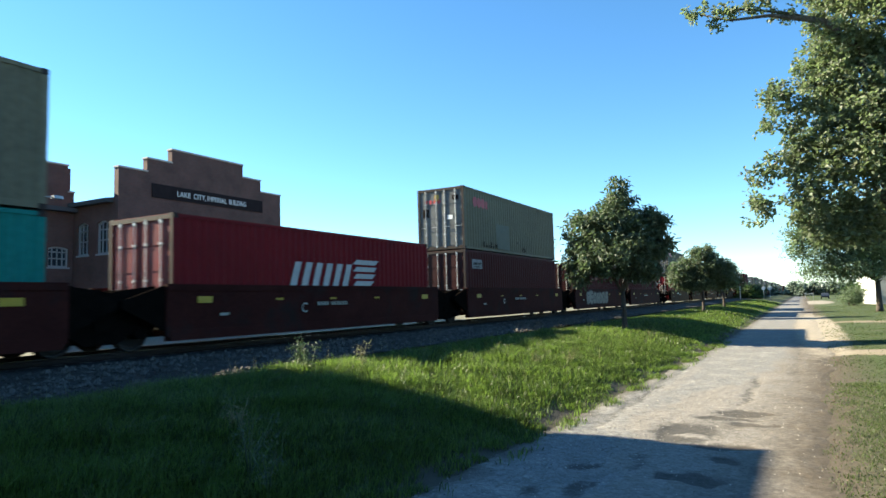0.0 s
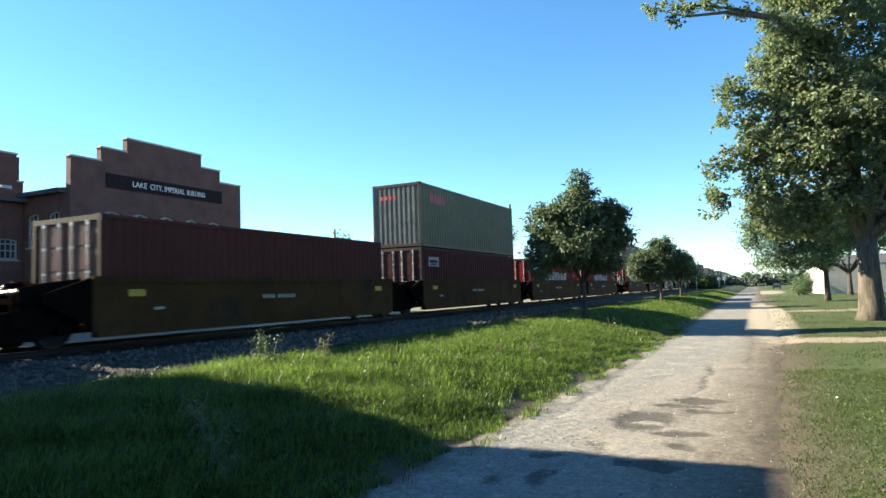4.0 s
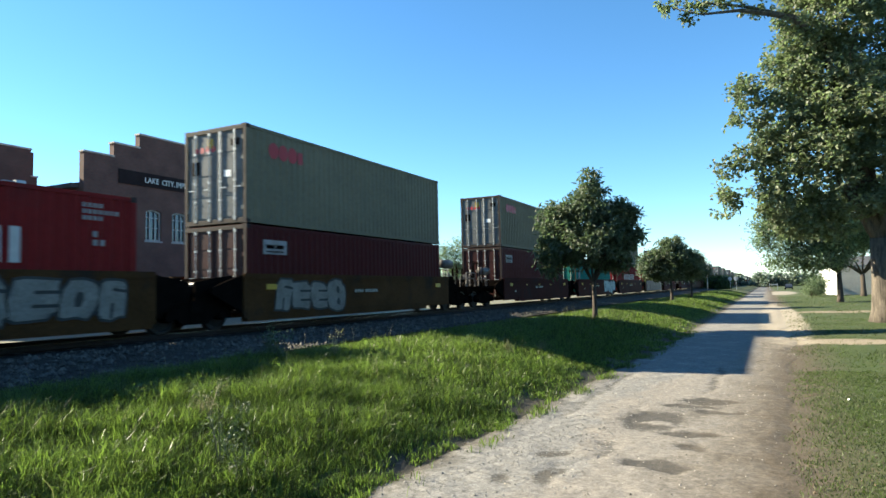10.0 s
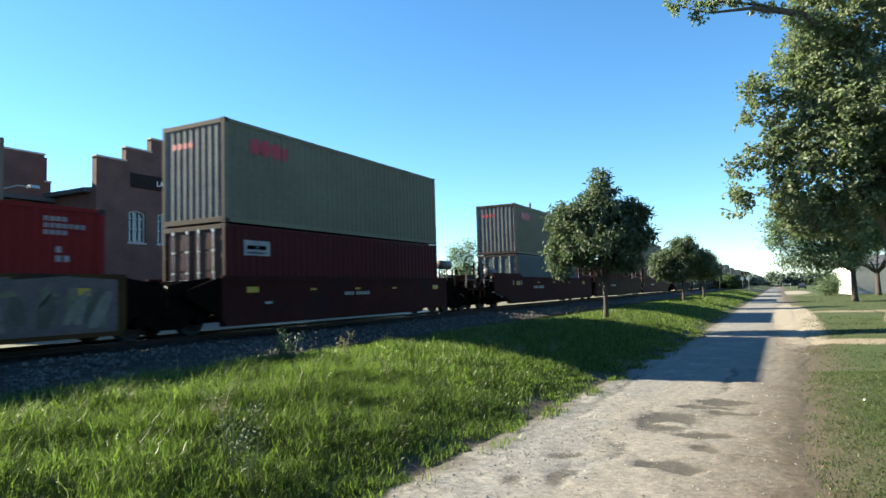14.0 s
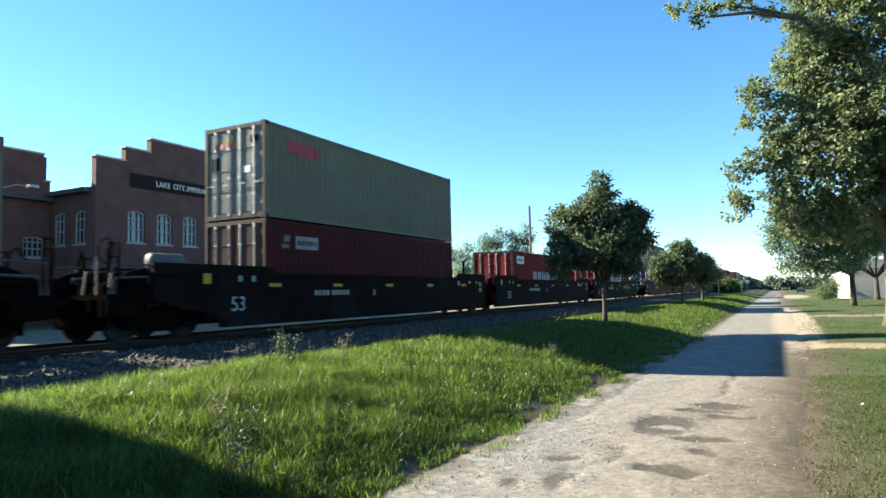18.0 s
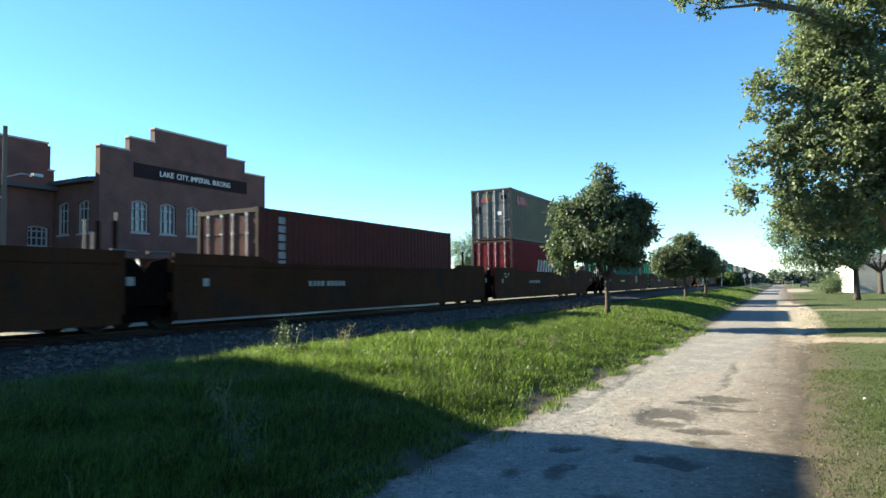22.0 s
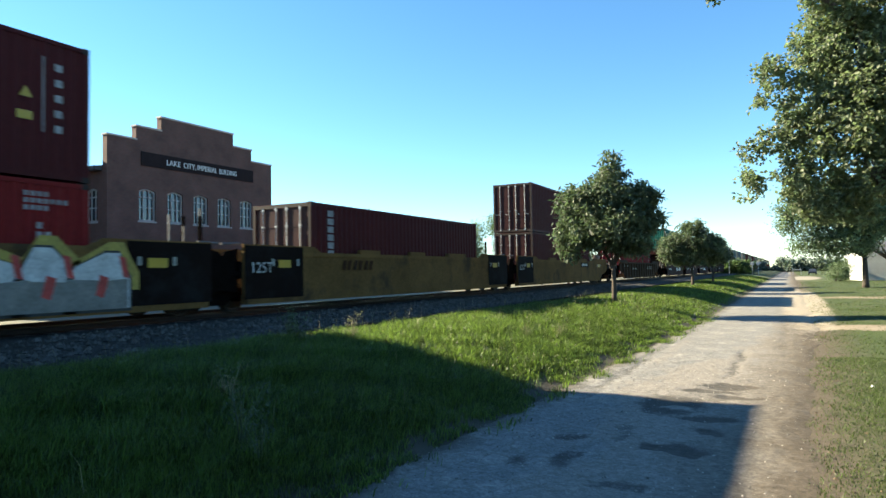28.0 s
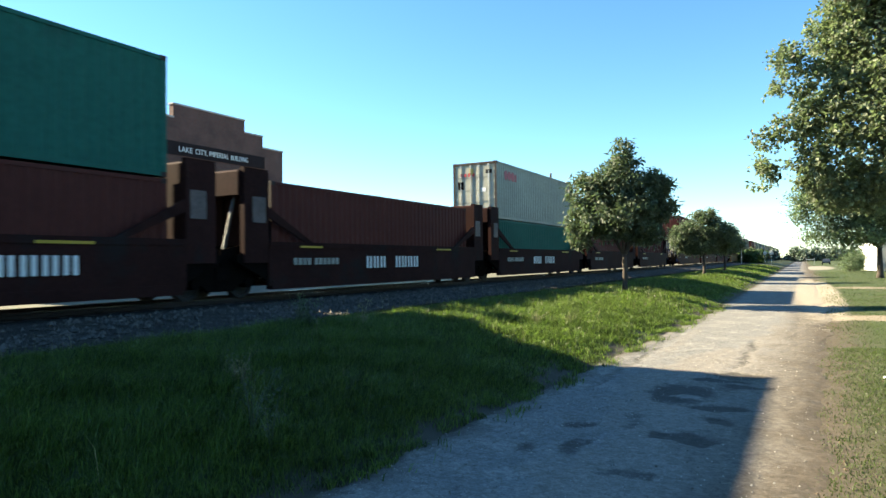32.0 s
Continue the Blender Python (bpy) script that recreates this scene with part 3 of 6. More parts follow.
def wall_with_openings(name, outline, openings, thick, material, parent, m, label=""):
    """A wall in the plane (across, up), with holes through it, m places it."""
    bm = bmesh.new()
    loops = []
    for pts in [outline] + openings:
        vs = [bm.verts.new((p[0], 0, p[1])) for p in pts]
        loops += [bm.edges.new((vs[i], vs[(i + 1) % len(vs)])) for i in range(len(vs))]
    bmesh.ops.triangle_fill(bm, use_beauty=True, use_dissolve=False, edges=loops)
    def inside(p, pts):
        hit = False
        for (x1, y1), (x2, y2) in zip(pts, pts[1:] + pts[:1]):
            if (y1 > p[1]) != (y2 > p[1]) and p[0] < (x2 - x1) * (p[1] - y1) / (y2 - y1) + x1:
                hit = not hit
        return hit
    kill = []
    for f in bm.faces:
        c = f.calc_center_median()
        if any(inside((c.x, c.z), o) for o in openings) or not inside((c.x, c.z), outline):
            kill.append(f)
    bmesh.ops.delete(bm, geom=kill, context="FACES_ONLY")
    ext = bmesh.ops.extrude_face_region(bm, geom=list(bm.faces))
    bmesh.ops.translate(bm, verts=[v for v in ext["geom"] if isinstance(v, bmesh.types.BMVert)], vec=(0, thick, 0))
    ob = part(name, bm, material, parent, label)
    ob.matrix_basis = m
    return ob


def arched_window(parent, m, w, h, rise, lights=3):
    """White painted arched sash window: frame, mullions, transom, sill, panes."""
    win = part("window", frame_mesh(w, h, rise), SASH, parent, "white arched sash window")
    win.matrix_basis = m
    bm = bmesh.new()
    box(bm, -w / 2 - 0.08, w / 2 + 0.08, -0.1, 0.06, -0.1, 0)
    part("sill", bm, SASH, win)
    for i in range(1, lights):
        x = -w / 2 + w * i / lights
        bm = bmesh.new()
        box(bm, x - 0.032, x + 0.032, 0.06, 0.12, 0.02, h - 0.12)
        part("mullion", bm, SASH, win)
    for z in (h * 0.42, h * 0.74):
        bm = bmesh.new()
        box(bm, -w / 2 + 0.04, w / 2 - 0.04, 0.07, 0.13, z - 0.035, z + 0.035)
        part("transom", bm, SASH, win)
    bm = bmesh.new()
    prism(bm, arch_outline(w - 0.02, h - 0.01, rise), "y", 0.15, 0.17)
    part("pane", bm, GLASS, win, "dark glass reflecting the sky")
    return win


def frame_mesh(w, h, rise, t=0.09):
    bm = bmesh.new()
    o, i = arch_outline(w, h, rise), [(p[0] * (1 - 2 * t / w), t if k < 2 else p[1] - t) for k, p in enumerate(arch_outline(w, h, rise))]
    for y in (0.03, 0.14):
        for p in o + i:
            bm.verts.new((p[0], y, p[1]))
    bm.verts.ensure_lookup_table()
    n = len(o)
    v = bm.verts
    for k in range(n):
        j = (k + 1) % n
        bm.faces.new((v[k], v[j], v[n + j], v[n + k]))
        bm.faces.new((v[2 * n + k], v[3 * n + k], v[3 * n + j], v[2 * n + j]))
        bm.faces.new((v[k], v[2 * n + k], v[2 * n + j], v[j]))
        bm.faces.new((v[n + k], v[n + j], v[3 * n + j], v[3 * n + k]))
    return bm


XF = -35.1
hall = thing("brick_building", "two-storey red brick building with a stepped parapet and white arched windows", "building", pose(0, 0, 0.45))
FACE = Matrix(((0, -1, 0, XF), (1, 0, 0, 0), (0, 0, 1, 0), (0, 0, 0, 1)))   # across -> +y, up -> z, depth -> -x
STEPS = [(24.05, 10.15), (25.98, 10.15), (25.98, 11.0), (27.78, 11.0), (27.78, 11.88), (33.84, 11.88), (33.84, 11.0), (35.62, 11.0), (35.62, 10.15), (37.72, 10.15)]
centres = [26.77, 28.85, 30.92, 33.0, 35.1]
outline = [(24.05, 0.2), (37.72, 0.2)] + STEPS[::-1]
holes = [[(c + p[0], 5.2 + p[1]) for p in arch_outline(1.2, 2.0, 0.16)] for c in centres]
wall_with_openings("front_wall", outline, holes, 0.4, BRICK, hall, FACE)
for c in centres:
    arched_window(hall, FACE @ pose(c, 0.08, 5.2), 1.2, 2.0, 0.16)
for (a, z0), (b, z1) in zip(STEPS[::2], STEPS[1::2]):
    bm = bmesh.new()
    box(bm, a - 0.04, b + 0.04, -0.05, 0.45, z0, z0 + 0.1)
    ob = part("coping", bm, COPING, hall)
    ob.matrix_basis = FACE
bm = bmesh.new()
box(bm, 26.3, 35.75, -0.07, 0.0, 8.62, 9.5)
board = part("sign_board", bm, SIGN, hall, "long dark sign board with pale raised letters")
board.matrix_basis = FACE
for word, at, wide in (("LAKE", 28.67, 1.05), ("CITY,", 29.95, 1.0), ("IMPERIAL", 31.43, 1.68), ("BUILDING", 33.29, 1.6)):
    lettering("sign_word", word, 0.5, WHITE, board, pose(at, -0.08, 8.88, 90, 0, 0), "pale letters", 0.01, wide)
# side wall, roof, rear
SIDE = Matrix(((-1, 0, 0, XF - 0.4), (0, 1, 0, 24.05), (0, 0, 1, 0), (0, 0, 0, 1)))
side_holes = [[(c + p[0], 5.05 + p[1]) for p in arch_outline(1.15, 2.0, 0.16)] for c in (1.05, 3.0)]
wall_with_openings("side_wall", [(0, 0.2), (14, 0.2), (14, 8.3), (0, 8.3)], side_holes, 0.4, BRICK, hall, SIDE)
for c in (1.05, 3.0):
    arched_window(hall, SIDE @ pose(c, 0.08, 5.05), 1.15, 2.0, 0.16)
bm = bmesh.new()
box(bm, XF - 14, XF - 0.4, 37.3, 37.7, 0.2, 8.3)
box(bm, XF - 14.4, XF - 14, 24.05, 37.7, 0.2, 8.3)
part("rear_wall", bm, BRICK, hall)
bm = bmesh.new()
prism(bm, [(23.7, 8.3), (38.0, 8.3), (30.9, 9.7)], "x", XF - 14.6, XF - 0.42)
part("roof", bm, ROOF, hall)
bm = bmesh.new()
box(bm, XF - 4.4, XF - 0.44, 23.6, 24.05, 8.05, 8.3)
part("gutter_board", bm, ROOF, hall)
bm = bmesh.new()
tube(bm, [(XF + 0.15, 37.45, 5.3), (XF + 0.15, 37.45, 5.55)], 0.12, 8)
part("wall_lamp", bm, WHITE, hall, "small white lamp on the brick wall")

XL = -39.4
annex = thing("brick_annex", "taller red brick block with a parapet beside the stepped building", "building", pose(0, 0, 0.45))
FACE2 = Matrix(((0, -1, 0, XL), (1, 0, 0, 0), (0, 0, 1, 0), (0, 0, 0, 1)))
ahs = [[(c + p[0], 4.35 + p[1]) for p in arch_outline(1.25, 1.25, 0.1)] for c in (23.1, 19.4)]
wall_with_openings("front_wall", [(9, 0.2), (24.0, 0.2), (24.0, 9.0), (23.6, 9.0), (23.6, 10.65), (19.9, 10.65), (19.9, 10.65), (9, 10.65)], ahs, 0.4, BRICK, annex, FACE2)
for c in (23.1, 19.4):
    arched_window(annex, FACE2 @ pose(c, 0.08, 4.35), 1.25, 1.25, 0.1, 4)
for a, b, z in ((9, 23.65, 10.65), (23.6, 24.04, 9.0)):
    bm = bmesh.new()
    box(bm, a, b, -0.05, 0.45, z, z + 0.1)
    ob = part("coping", bm, COPING, annex)
    ob.matrix_basis = FACE2
bm = bmesh.new()
box(bm, XL, XL + 0.5, 9, 24.0, 7.75, 8.0)
part("cornice", bm, ROOF, annex, "dark projecting cornice")
for y0, y1, z0, z1, name, material in ((9, 9.4, 0.2, 10.6, "side_wall", BRICK), (23.6, 24.0, 0.2, 10.6, "side_wall", BRICK), (9.4, 23.6, 10.2, 10.4, "flat_roof", ROOF)):
    bm = bmesh.new()
    box(bm, XL - 12, XL - 0.4, y0, y1, z0, z1)
    part(name, bm, material, annex)

# lamp post with two arms
POLE = mat("weathered_pole", (0.10, 0.085, 0.07), 0.85, 0, 0.25, 2, 30, 0.2, stretch=(3, 3, 0.4))
post = thing("street_lamp", "dark street lamp post with two lamp heads on arms", "street lamp", pose(-31.7, 17.0, 0.8))
bm = bmesh.new()
tube(bm, [(0, 0, 0), (0, 0, 9.0)], [0.14, 0.1], 10)
part("pole", bm, POLE, post)
for dx, dy, z in ((0.25, 1.1, 6.6), (-0.2, -1.0, 5.6)):
    bm = bmesh.new()
    tube(bm, [(0, 0, z), (dx * 0.6, dy * 0.6, z + 0.25), (dx, dy, z + 0.22)], 0.035, 6)
    arm = part("arm", bm, GALV, post)
    bm = bmesh.new()
    prism(bm, [(-0.12, 0.1), (0.12, 0.1), (0.17, -0.05), (-0.17, -0.05)], "y", dy - 0.1 if dy < 0 else dy, dy + 0.1 if dy < 0 else dy + 0.45)
    ob = part("lamp_head", bm, GALV_PALE, arm, "pale lamp head")
    ob.location = (dx, 0, z + 0.22)

# ---- the train ----
SPEED = 20.88
MOVING = []      # (thing, place along the track at the start, x, z)
CL, CW = 12.19, 1.219
CACHE = {}


def cached(key, make):
    if key not in CACHE:
        CACHE[key] = make()
    return CACHE[key]


def corrugated(y0, y1, x_out, x_in, z0, z1, pitch=0.278):
    """Pressed steel side sheet: trapezoid waves along y, between two depths."""
    n = int(round((y1 - y0) / pitch))
    p = (y1 - y0) / n
    pts = []
    for i in range(n):
        a = y0 + i * p
        pts += [(x_out, a), (x_out, a + p * 0.30), (x_in, a + p * 0.5), (x_in, a + p * 0.80)]
    pts.append((x_out, y1))
    bm = bmesh.new()
    lo, hi = [bm.verts.new((x, y, z0)) for x, y in pts], [bm.verts.new((x, y, z1)) for x, y in pts]
    for i in range(len(pts) - 1):
        bm.faces.new((lo[i], lo[i + 1], hi[i + 1], hi[i]))
    return bm


END_FRAME = mat("dark_frame_paint", (0.03, 0.021, 0.019), 0.7, 0, 0.35, 3, 20, 0.1, spec=0.2)


def container_meshes(colour, H):
    paint = PAINT[colour]
    out = {}
    for side in (-1, 1):
        bm = corrugated(0.16, CL - 0.16, side * (CW - 0.012), side * (CW - 0.048), 0.15, H - 0.09)
        me = mesh_of("side_panel", bm, paint)
        out["side%d" % side] = me
    bm = bmesh.new()
    for x in (-1, 1):
        for y in (0, 1):
            box(bm, x * CW - (0.1 if x > 0 else 0), x * CW + (0 if x > 0 else 0.1), y * (CL - 0.16), y * (CL - 0.16) + 0.16, 0.12, H - 0.12)
        for z0, z1 in ((0.02, 0.15), (H - 0.1, H - 0.01)):
            box(bm, x * (CW - 0.035) - 0.033, x * (CW - 0.035) + 0.033, 0.16, CL - 0.16, z0, z1)
    for y in (0.0, CL - 0.1):
        for z0, z1 in ((0.02, 0.16), (H - 0.14, H - 0.01)):
            box(bm, -CW + 0.1, CW - 0.1, y, y + 0.1, z0, z1)
    box(bm, -CW + 0.07, CW - 0.07, 0.1, CL - 0.1, 0.06, 0.14)
    out["frame"] = mesh_of("frame", bm, paint)
    # dark overlay on the end frame's face: two posts, header and sill
    bm = bmesh.new()
    for a, b, z0, z1 in ((-CW + 0.004, -CW + 0.1, 0.12, H - 0.12), (CW - 0.1, CW - 0.004, 0.12, H - 0.12), (-CW + 0.1, CW - 0.1, 0.03, 0.155), (-CW + 0.1, CW - 0.1, H - 0.135, H - 0.02)):
        box(bm, a, b, -0.006, 0.0, z0, z1)
    out["end_frame"] = mesh_of("end_frame", bm, END_FRAME)
    bm = bmesh.new()
    pts = []
    for i in range(58):
        a = 0.1 + i * 0.207
        pts += [(a, H - 0.02), (a + 0.06, H - 0.02), (a + 0.1, H - 0.04), (a + 0.16, H - 0.04)]
    lo, hi = [bm.verts.new((-CW + 0.06, y, z)) for y, z in pts], [bm.verts.new((CW - 0.06, y, z)) for y, z in pts]
    for i in range(len(pts) - 1):
        bm.faces.new((lo[i], lo[i + 1], hi[i + 1], hi[i]))
    out["roof"] = mesh_of("roof", bm, paint)
    bm = bmesh.new()
    box(bm, -0.089, 0.089, -0.081, 0.081, -0.061, 0.061)
    out["casting"] = mesh_of("corner_casting", bm, END_FRAME)
    # plain pressed end: vertical waves across x
    bm = bmesh.new()
    pts = []
    for i in range(9):
        a = -CW + 0.1 + i * 0.2465
        pts += [(a, 0.015), (a + 0.09, 0.015), (a + 0.13, 0.06), (a + 0.21, 0.06)]
    pts.append((CW - 0.1, 0.015))
    lo, hi = [bm.verts.new((x, y, 0.16)) for x, y in pts], [bm.verts.new((x, y, H - 0.14)) for x, y in pts]
    for i in range(len(pts) - 1):
        bm.faces.new((lo[i], lo[i + 1], hi[i + 1], hi[i]))
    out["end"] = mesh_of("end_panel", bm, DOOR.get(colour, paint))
    # one door leaf with pressed panels, hinged at the post
    bm = bmesh.new()
    w = CW - 0.1
    box(bm, 0.005, w - 0.005, 0.045, 0.085, 0.16, H - 0.14)
    hh = (H - 0.42) / 4
    for k in range(4):
        z = 0.22 + k * (hh + 0.02)
        prism(bm, [(0.06, 0.045), (w - 0.06, 0.045), (w - 0.1, 0.025), (0.1, 0.025)], "z", z, z + hh - 0.03)
    for z in (0.4, H * 0.36, H * 0.64, H - 0.45):
        box(bm, w - 0.09, w + 0.03, 0.015, 0.05, z, z + 0.12)
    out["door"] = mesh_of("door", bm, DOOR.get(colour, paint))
    bm = bmesh.new()
    tube(bm, [(0, 0, 0.1), (0, 0, H - 0.1)], 0.018, 6)
    box(bm, -0.04, 0.04, -0.02, 0.03, 0.12, 0.2), box(bm, -0.04, 0.04, -0.02, 0.03, H - 0.22, H - 0.14)
    for z in (0.7, 1.25, H - 0.75):
        box(bm, -0.05, 0.05, -0.02, 0.03, z, z + 0.05)
    box(bm, -0.02, 0.25, -0.032, -0.02, 1.06, 1.082)
    out["bar"] = mesh_of("lock_bar", bm, GALV_PALE)
    return out


def flat_mesh(name, quads, material):
    """Thin paint shapes on the side: outlines in (along, up), raised 4 mm."""
    bm = bmesh.new()
    for q in quads:
        prism(bm, q, "x", 0.0, 0.004)
    return mesh_of(name, bm, material)


def rect(y0, y1, z0, z1, slant=0.0):
    return [(y0, z0), (y1, z0), (y1 + slant, z1), (y0 + slant, z1)]


def oval(cy, cz, ry, rz, n=14):
    return [(cy + ry * math.cos(k * 2 * math.pi / n), cz + rz * math.sin(k * 2 * math.pi / n)) for k in range(n)]


def hull(word, y0, z0, w, h, gap):
    """A row of plain upright blocks in place of a brand name."""
    return [rect(y0 + i * (w + gap) + k * w * 0.64, y0 + i * (w + gap) + w * (0.36 + k * 0.64), z0, z0 + h) for i in range(word) for k in (0, 1)]


GRAFFITI_FADED = mat("flaking_white_paint", (0.17, 0.12, 0.11), 0.6, 0, 0.4)
GRAFFITI_PALE = mat("faded_white_paint", (0.27, 0.25, 0.245), 0.6, 0, 0.3)
DULL = mat("faded_patch_paint", (0.155, 0.15, 0.115), 0.7, 0, 0.12, 2, 14, 0.05, spec=0.2)


def code_rows(y, z, rows, size=0.075):
    """Rows of small bars in place of a painted container number."""
    out = []
    for k, n in enumerate(rows):
        out += [rect(y + i * size * 1.75, y + i * size * 1.75 + size, z - k * size * 1.9 - size * 1.3, z - k * size * 1.9) for i in range(n)]
    return out


def marks(kind, H):
    """Painted marks on a container's side: list of (name, outlines, material)."""
    if kind in ("oo", "scuffed"):
        q = [oval(1.18 + i * 0.44, H - 0.62, 0.22, 0.25) for i in range(3)] + [rect(2.32, 2.56, H - 0.84, H - 0.46)]
        worn_marks = [("dull_patch", [rect(3.56, 5.2, 0.2, 1.44)], DULL), ("scuff", [rect(a, a + 0.1, 0.2, 0.2 + h) for a, h in ((2.0, 0.26), (2.34, 0.12), (2.6, 0.1), (2.85, 0.28), (3.1, 0.1), (3.4, 0.2), (3.55, 0.2), (6.9, 0.14), (7.1, 0.24), (7.3, 0.2))] + [rect(6.2, 6.3, 0.58, 0.7)], STEEL["black"])] if kind == "scuffed" else []
        return [("brand_mark", q, LOGO_RED)] + worn_marks
    if kind in ("hy", "hyp"):
        out = [("brand_mark", hull(7, 3.45, H - (1.7 if H > 2.7 else 1.45), 0.56, 0.58, 0.26), BRAND_WHITE), ("label", [rect(0.7, 1.85, H - 0.72, H - 0.28)], WHITE), ("label_bar", [rect(0.85 + 0.2 * i, 1.0 + 0.2 * i, H - 0.58, H - 0.42) for i in range(4)], LOGO_GREEN), ("number_bar", code_rows(10.85, H - 0.24, (4, 7, 4)) + code_rows(11.1, H - 0.86, (1, 2), 0.1), GRAFFITI_PALE)]
        return out if kind == "hy" else [m for m in out if "label" not in m[0]]
    if kind == "hyg":
        leaf = [(2.25, H - 1.75), (2.95, H - 1.75), (2.9, H - 1.2), (2.6, H - 0.75), (2.3, H - 1.25)]
        return [("brand_mark", hull(7, 3.2, H - 1.6, 0.58, 0.72, 0.38), BRAND_WHITE), ("leaf_mark", [leaf], LOGO_GREEN), ("number_bar", code_rows(10.85, H - 0.24, (4, 7, 4)) + code_rows(11.1, H - 0.86, (1, 2), 0.1), GRAFFITI_PALE)]
    if kind == "hm":
        q = [rect(4.1 + i * 1.0 + k * 0.5, 4.38 + i * 1.0 + k * 0.5, H - 1.75, H - 1.02, 0.25) for i in range(3) for k in (0, 1)] + [rect(7.2, 8.2 + 0.1 * i, H - 1.72 + i * 0.24, H - 1.56 + i * 0.24, 0.2) for i in range(4)]
        return [("brand_mark", q, BRAND_WHITE)]
    if kind == "cb":
        return marks("ca", H) + [("upright_mark", [rect(10.95, 11.0, H - 1.75, H - 0.45), rect(11.2, 11.24, H - 1.6, H - 0.6)], GRAFFITI_FADED), ("number_bar", [rect(11.4, 11.55, H - 0.7 - 0.3 * i, H - 0.55 - 0.3 * i) for i in range(5)], GRAFFITI_FADED)]
    if kind == "ca":
        return [("brand_mark", [rect(0.4, 0.64, H - 1.02, H - 0.52), rect(0.72, 0.96, H - 1.02, H - 0.52), rect(1.04, 1.22, H - 1.02, H - 0.52)], WHITE)]
    if kind == "be":
        return [("label", [rect(0.7, 1.75, H - 0.85, H - 0.42)], GRAFFITI_PALE), ("label_bar", [rect(0.82, 1.2, H - 0.68, H - 0.56), rect(1.25, 1.6, H - 0.68, H - 0.56), rect(0.82, 1.6, H - 0.79, H - 0.75)], STEEL["black"])]
    if kind == "ha":
        return [("label", [rect(1.35, 2.45, H - 0.85, H - 0.45)], GRAFFITI_PALE), ("label_bar", [rect(1.45 + 0.19 * i, 1.58 + 0.19 * i, H - 0.73, H - 0.58) for i in range(5)], STEEL["black"]), ("label", [rect(0.72, 1.05, H - 0.85, H - 0.72), rect(0.8, 1.05, H - 0.66, H - 0.45, 0.05)], DULL)]
    if kind == "do":
        return [("upright_mark", [rect(0.75, 1.2, H * 0.2, H * 0.88)], GRAFFITI_PALE), ("mark_bar", [rect(0.85, 1.1, H * 0.23 + i * 0.26, H * 0.23 + 0.16 + i * 0.26) for i in range(7)], LOGO_GREEN)]
    if kind == "tr":
        return [("upright_mark", [rect(0.85, 1.15, H - 1.72 + i * 0.26, H - 1.52 + i * 0.26) for i in range(6)], GRAFFITI_PALE)]
    if kind == "nb":
        return [("upright_mark", [rect(11.2, 11.23, H - 1.95, H - 0.4)], GRAFFITI_PALE), ("number_bar", [rect(11.45, 11.6, H - 0.65 - 0.32 * i, H - 0.5 - 0.32 * i) for i in range(5)], GRAFFITI_PALE), ("warning_mark", [[(10.75, H - 1.3), (11.0, H - 1.3), (10.875, H - 1.08)], rect(10.7, 11.0, H - 1.75, H - 1.58)], YELLOW), ("number_bar", [rect(0.5, 0.75, H - 0.55 - 0.26 * i, H - 0.38 - 0.26 * i) for i in range(4)], WHITE)]
    return []


def painted(ob, name, key, quads, material, x, label=""):
    """Painted shapes on a side, each a part of its own."""
    for i, q in enumerate(quads):
        me = cached((*key, i), lambda: flat_mesh(name, [q], material))
        part(name, me, None, ob, label).location = (x, 0, 0)


CNAMES = dict(grey="sage grey", red="bright red", crimson="crimson", maroon="dark maroon", teal="teal", green="green", navy="navy blue", brown="rust brown", slate="dark slate", pale="pale grey")


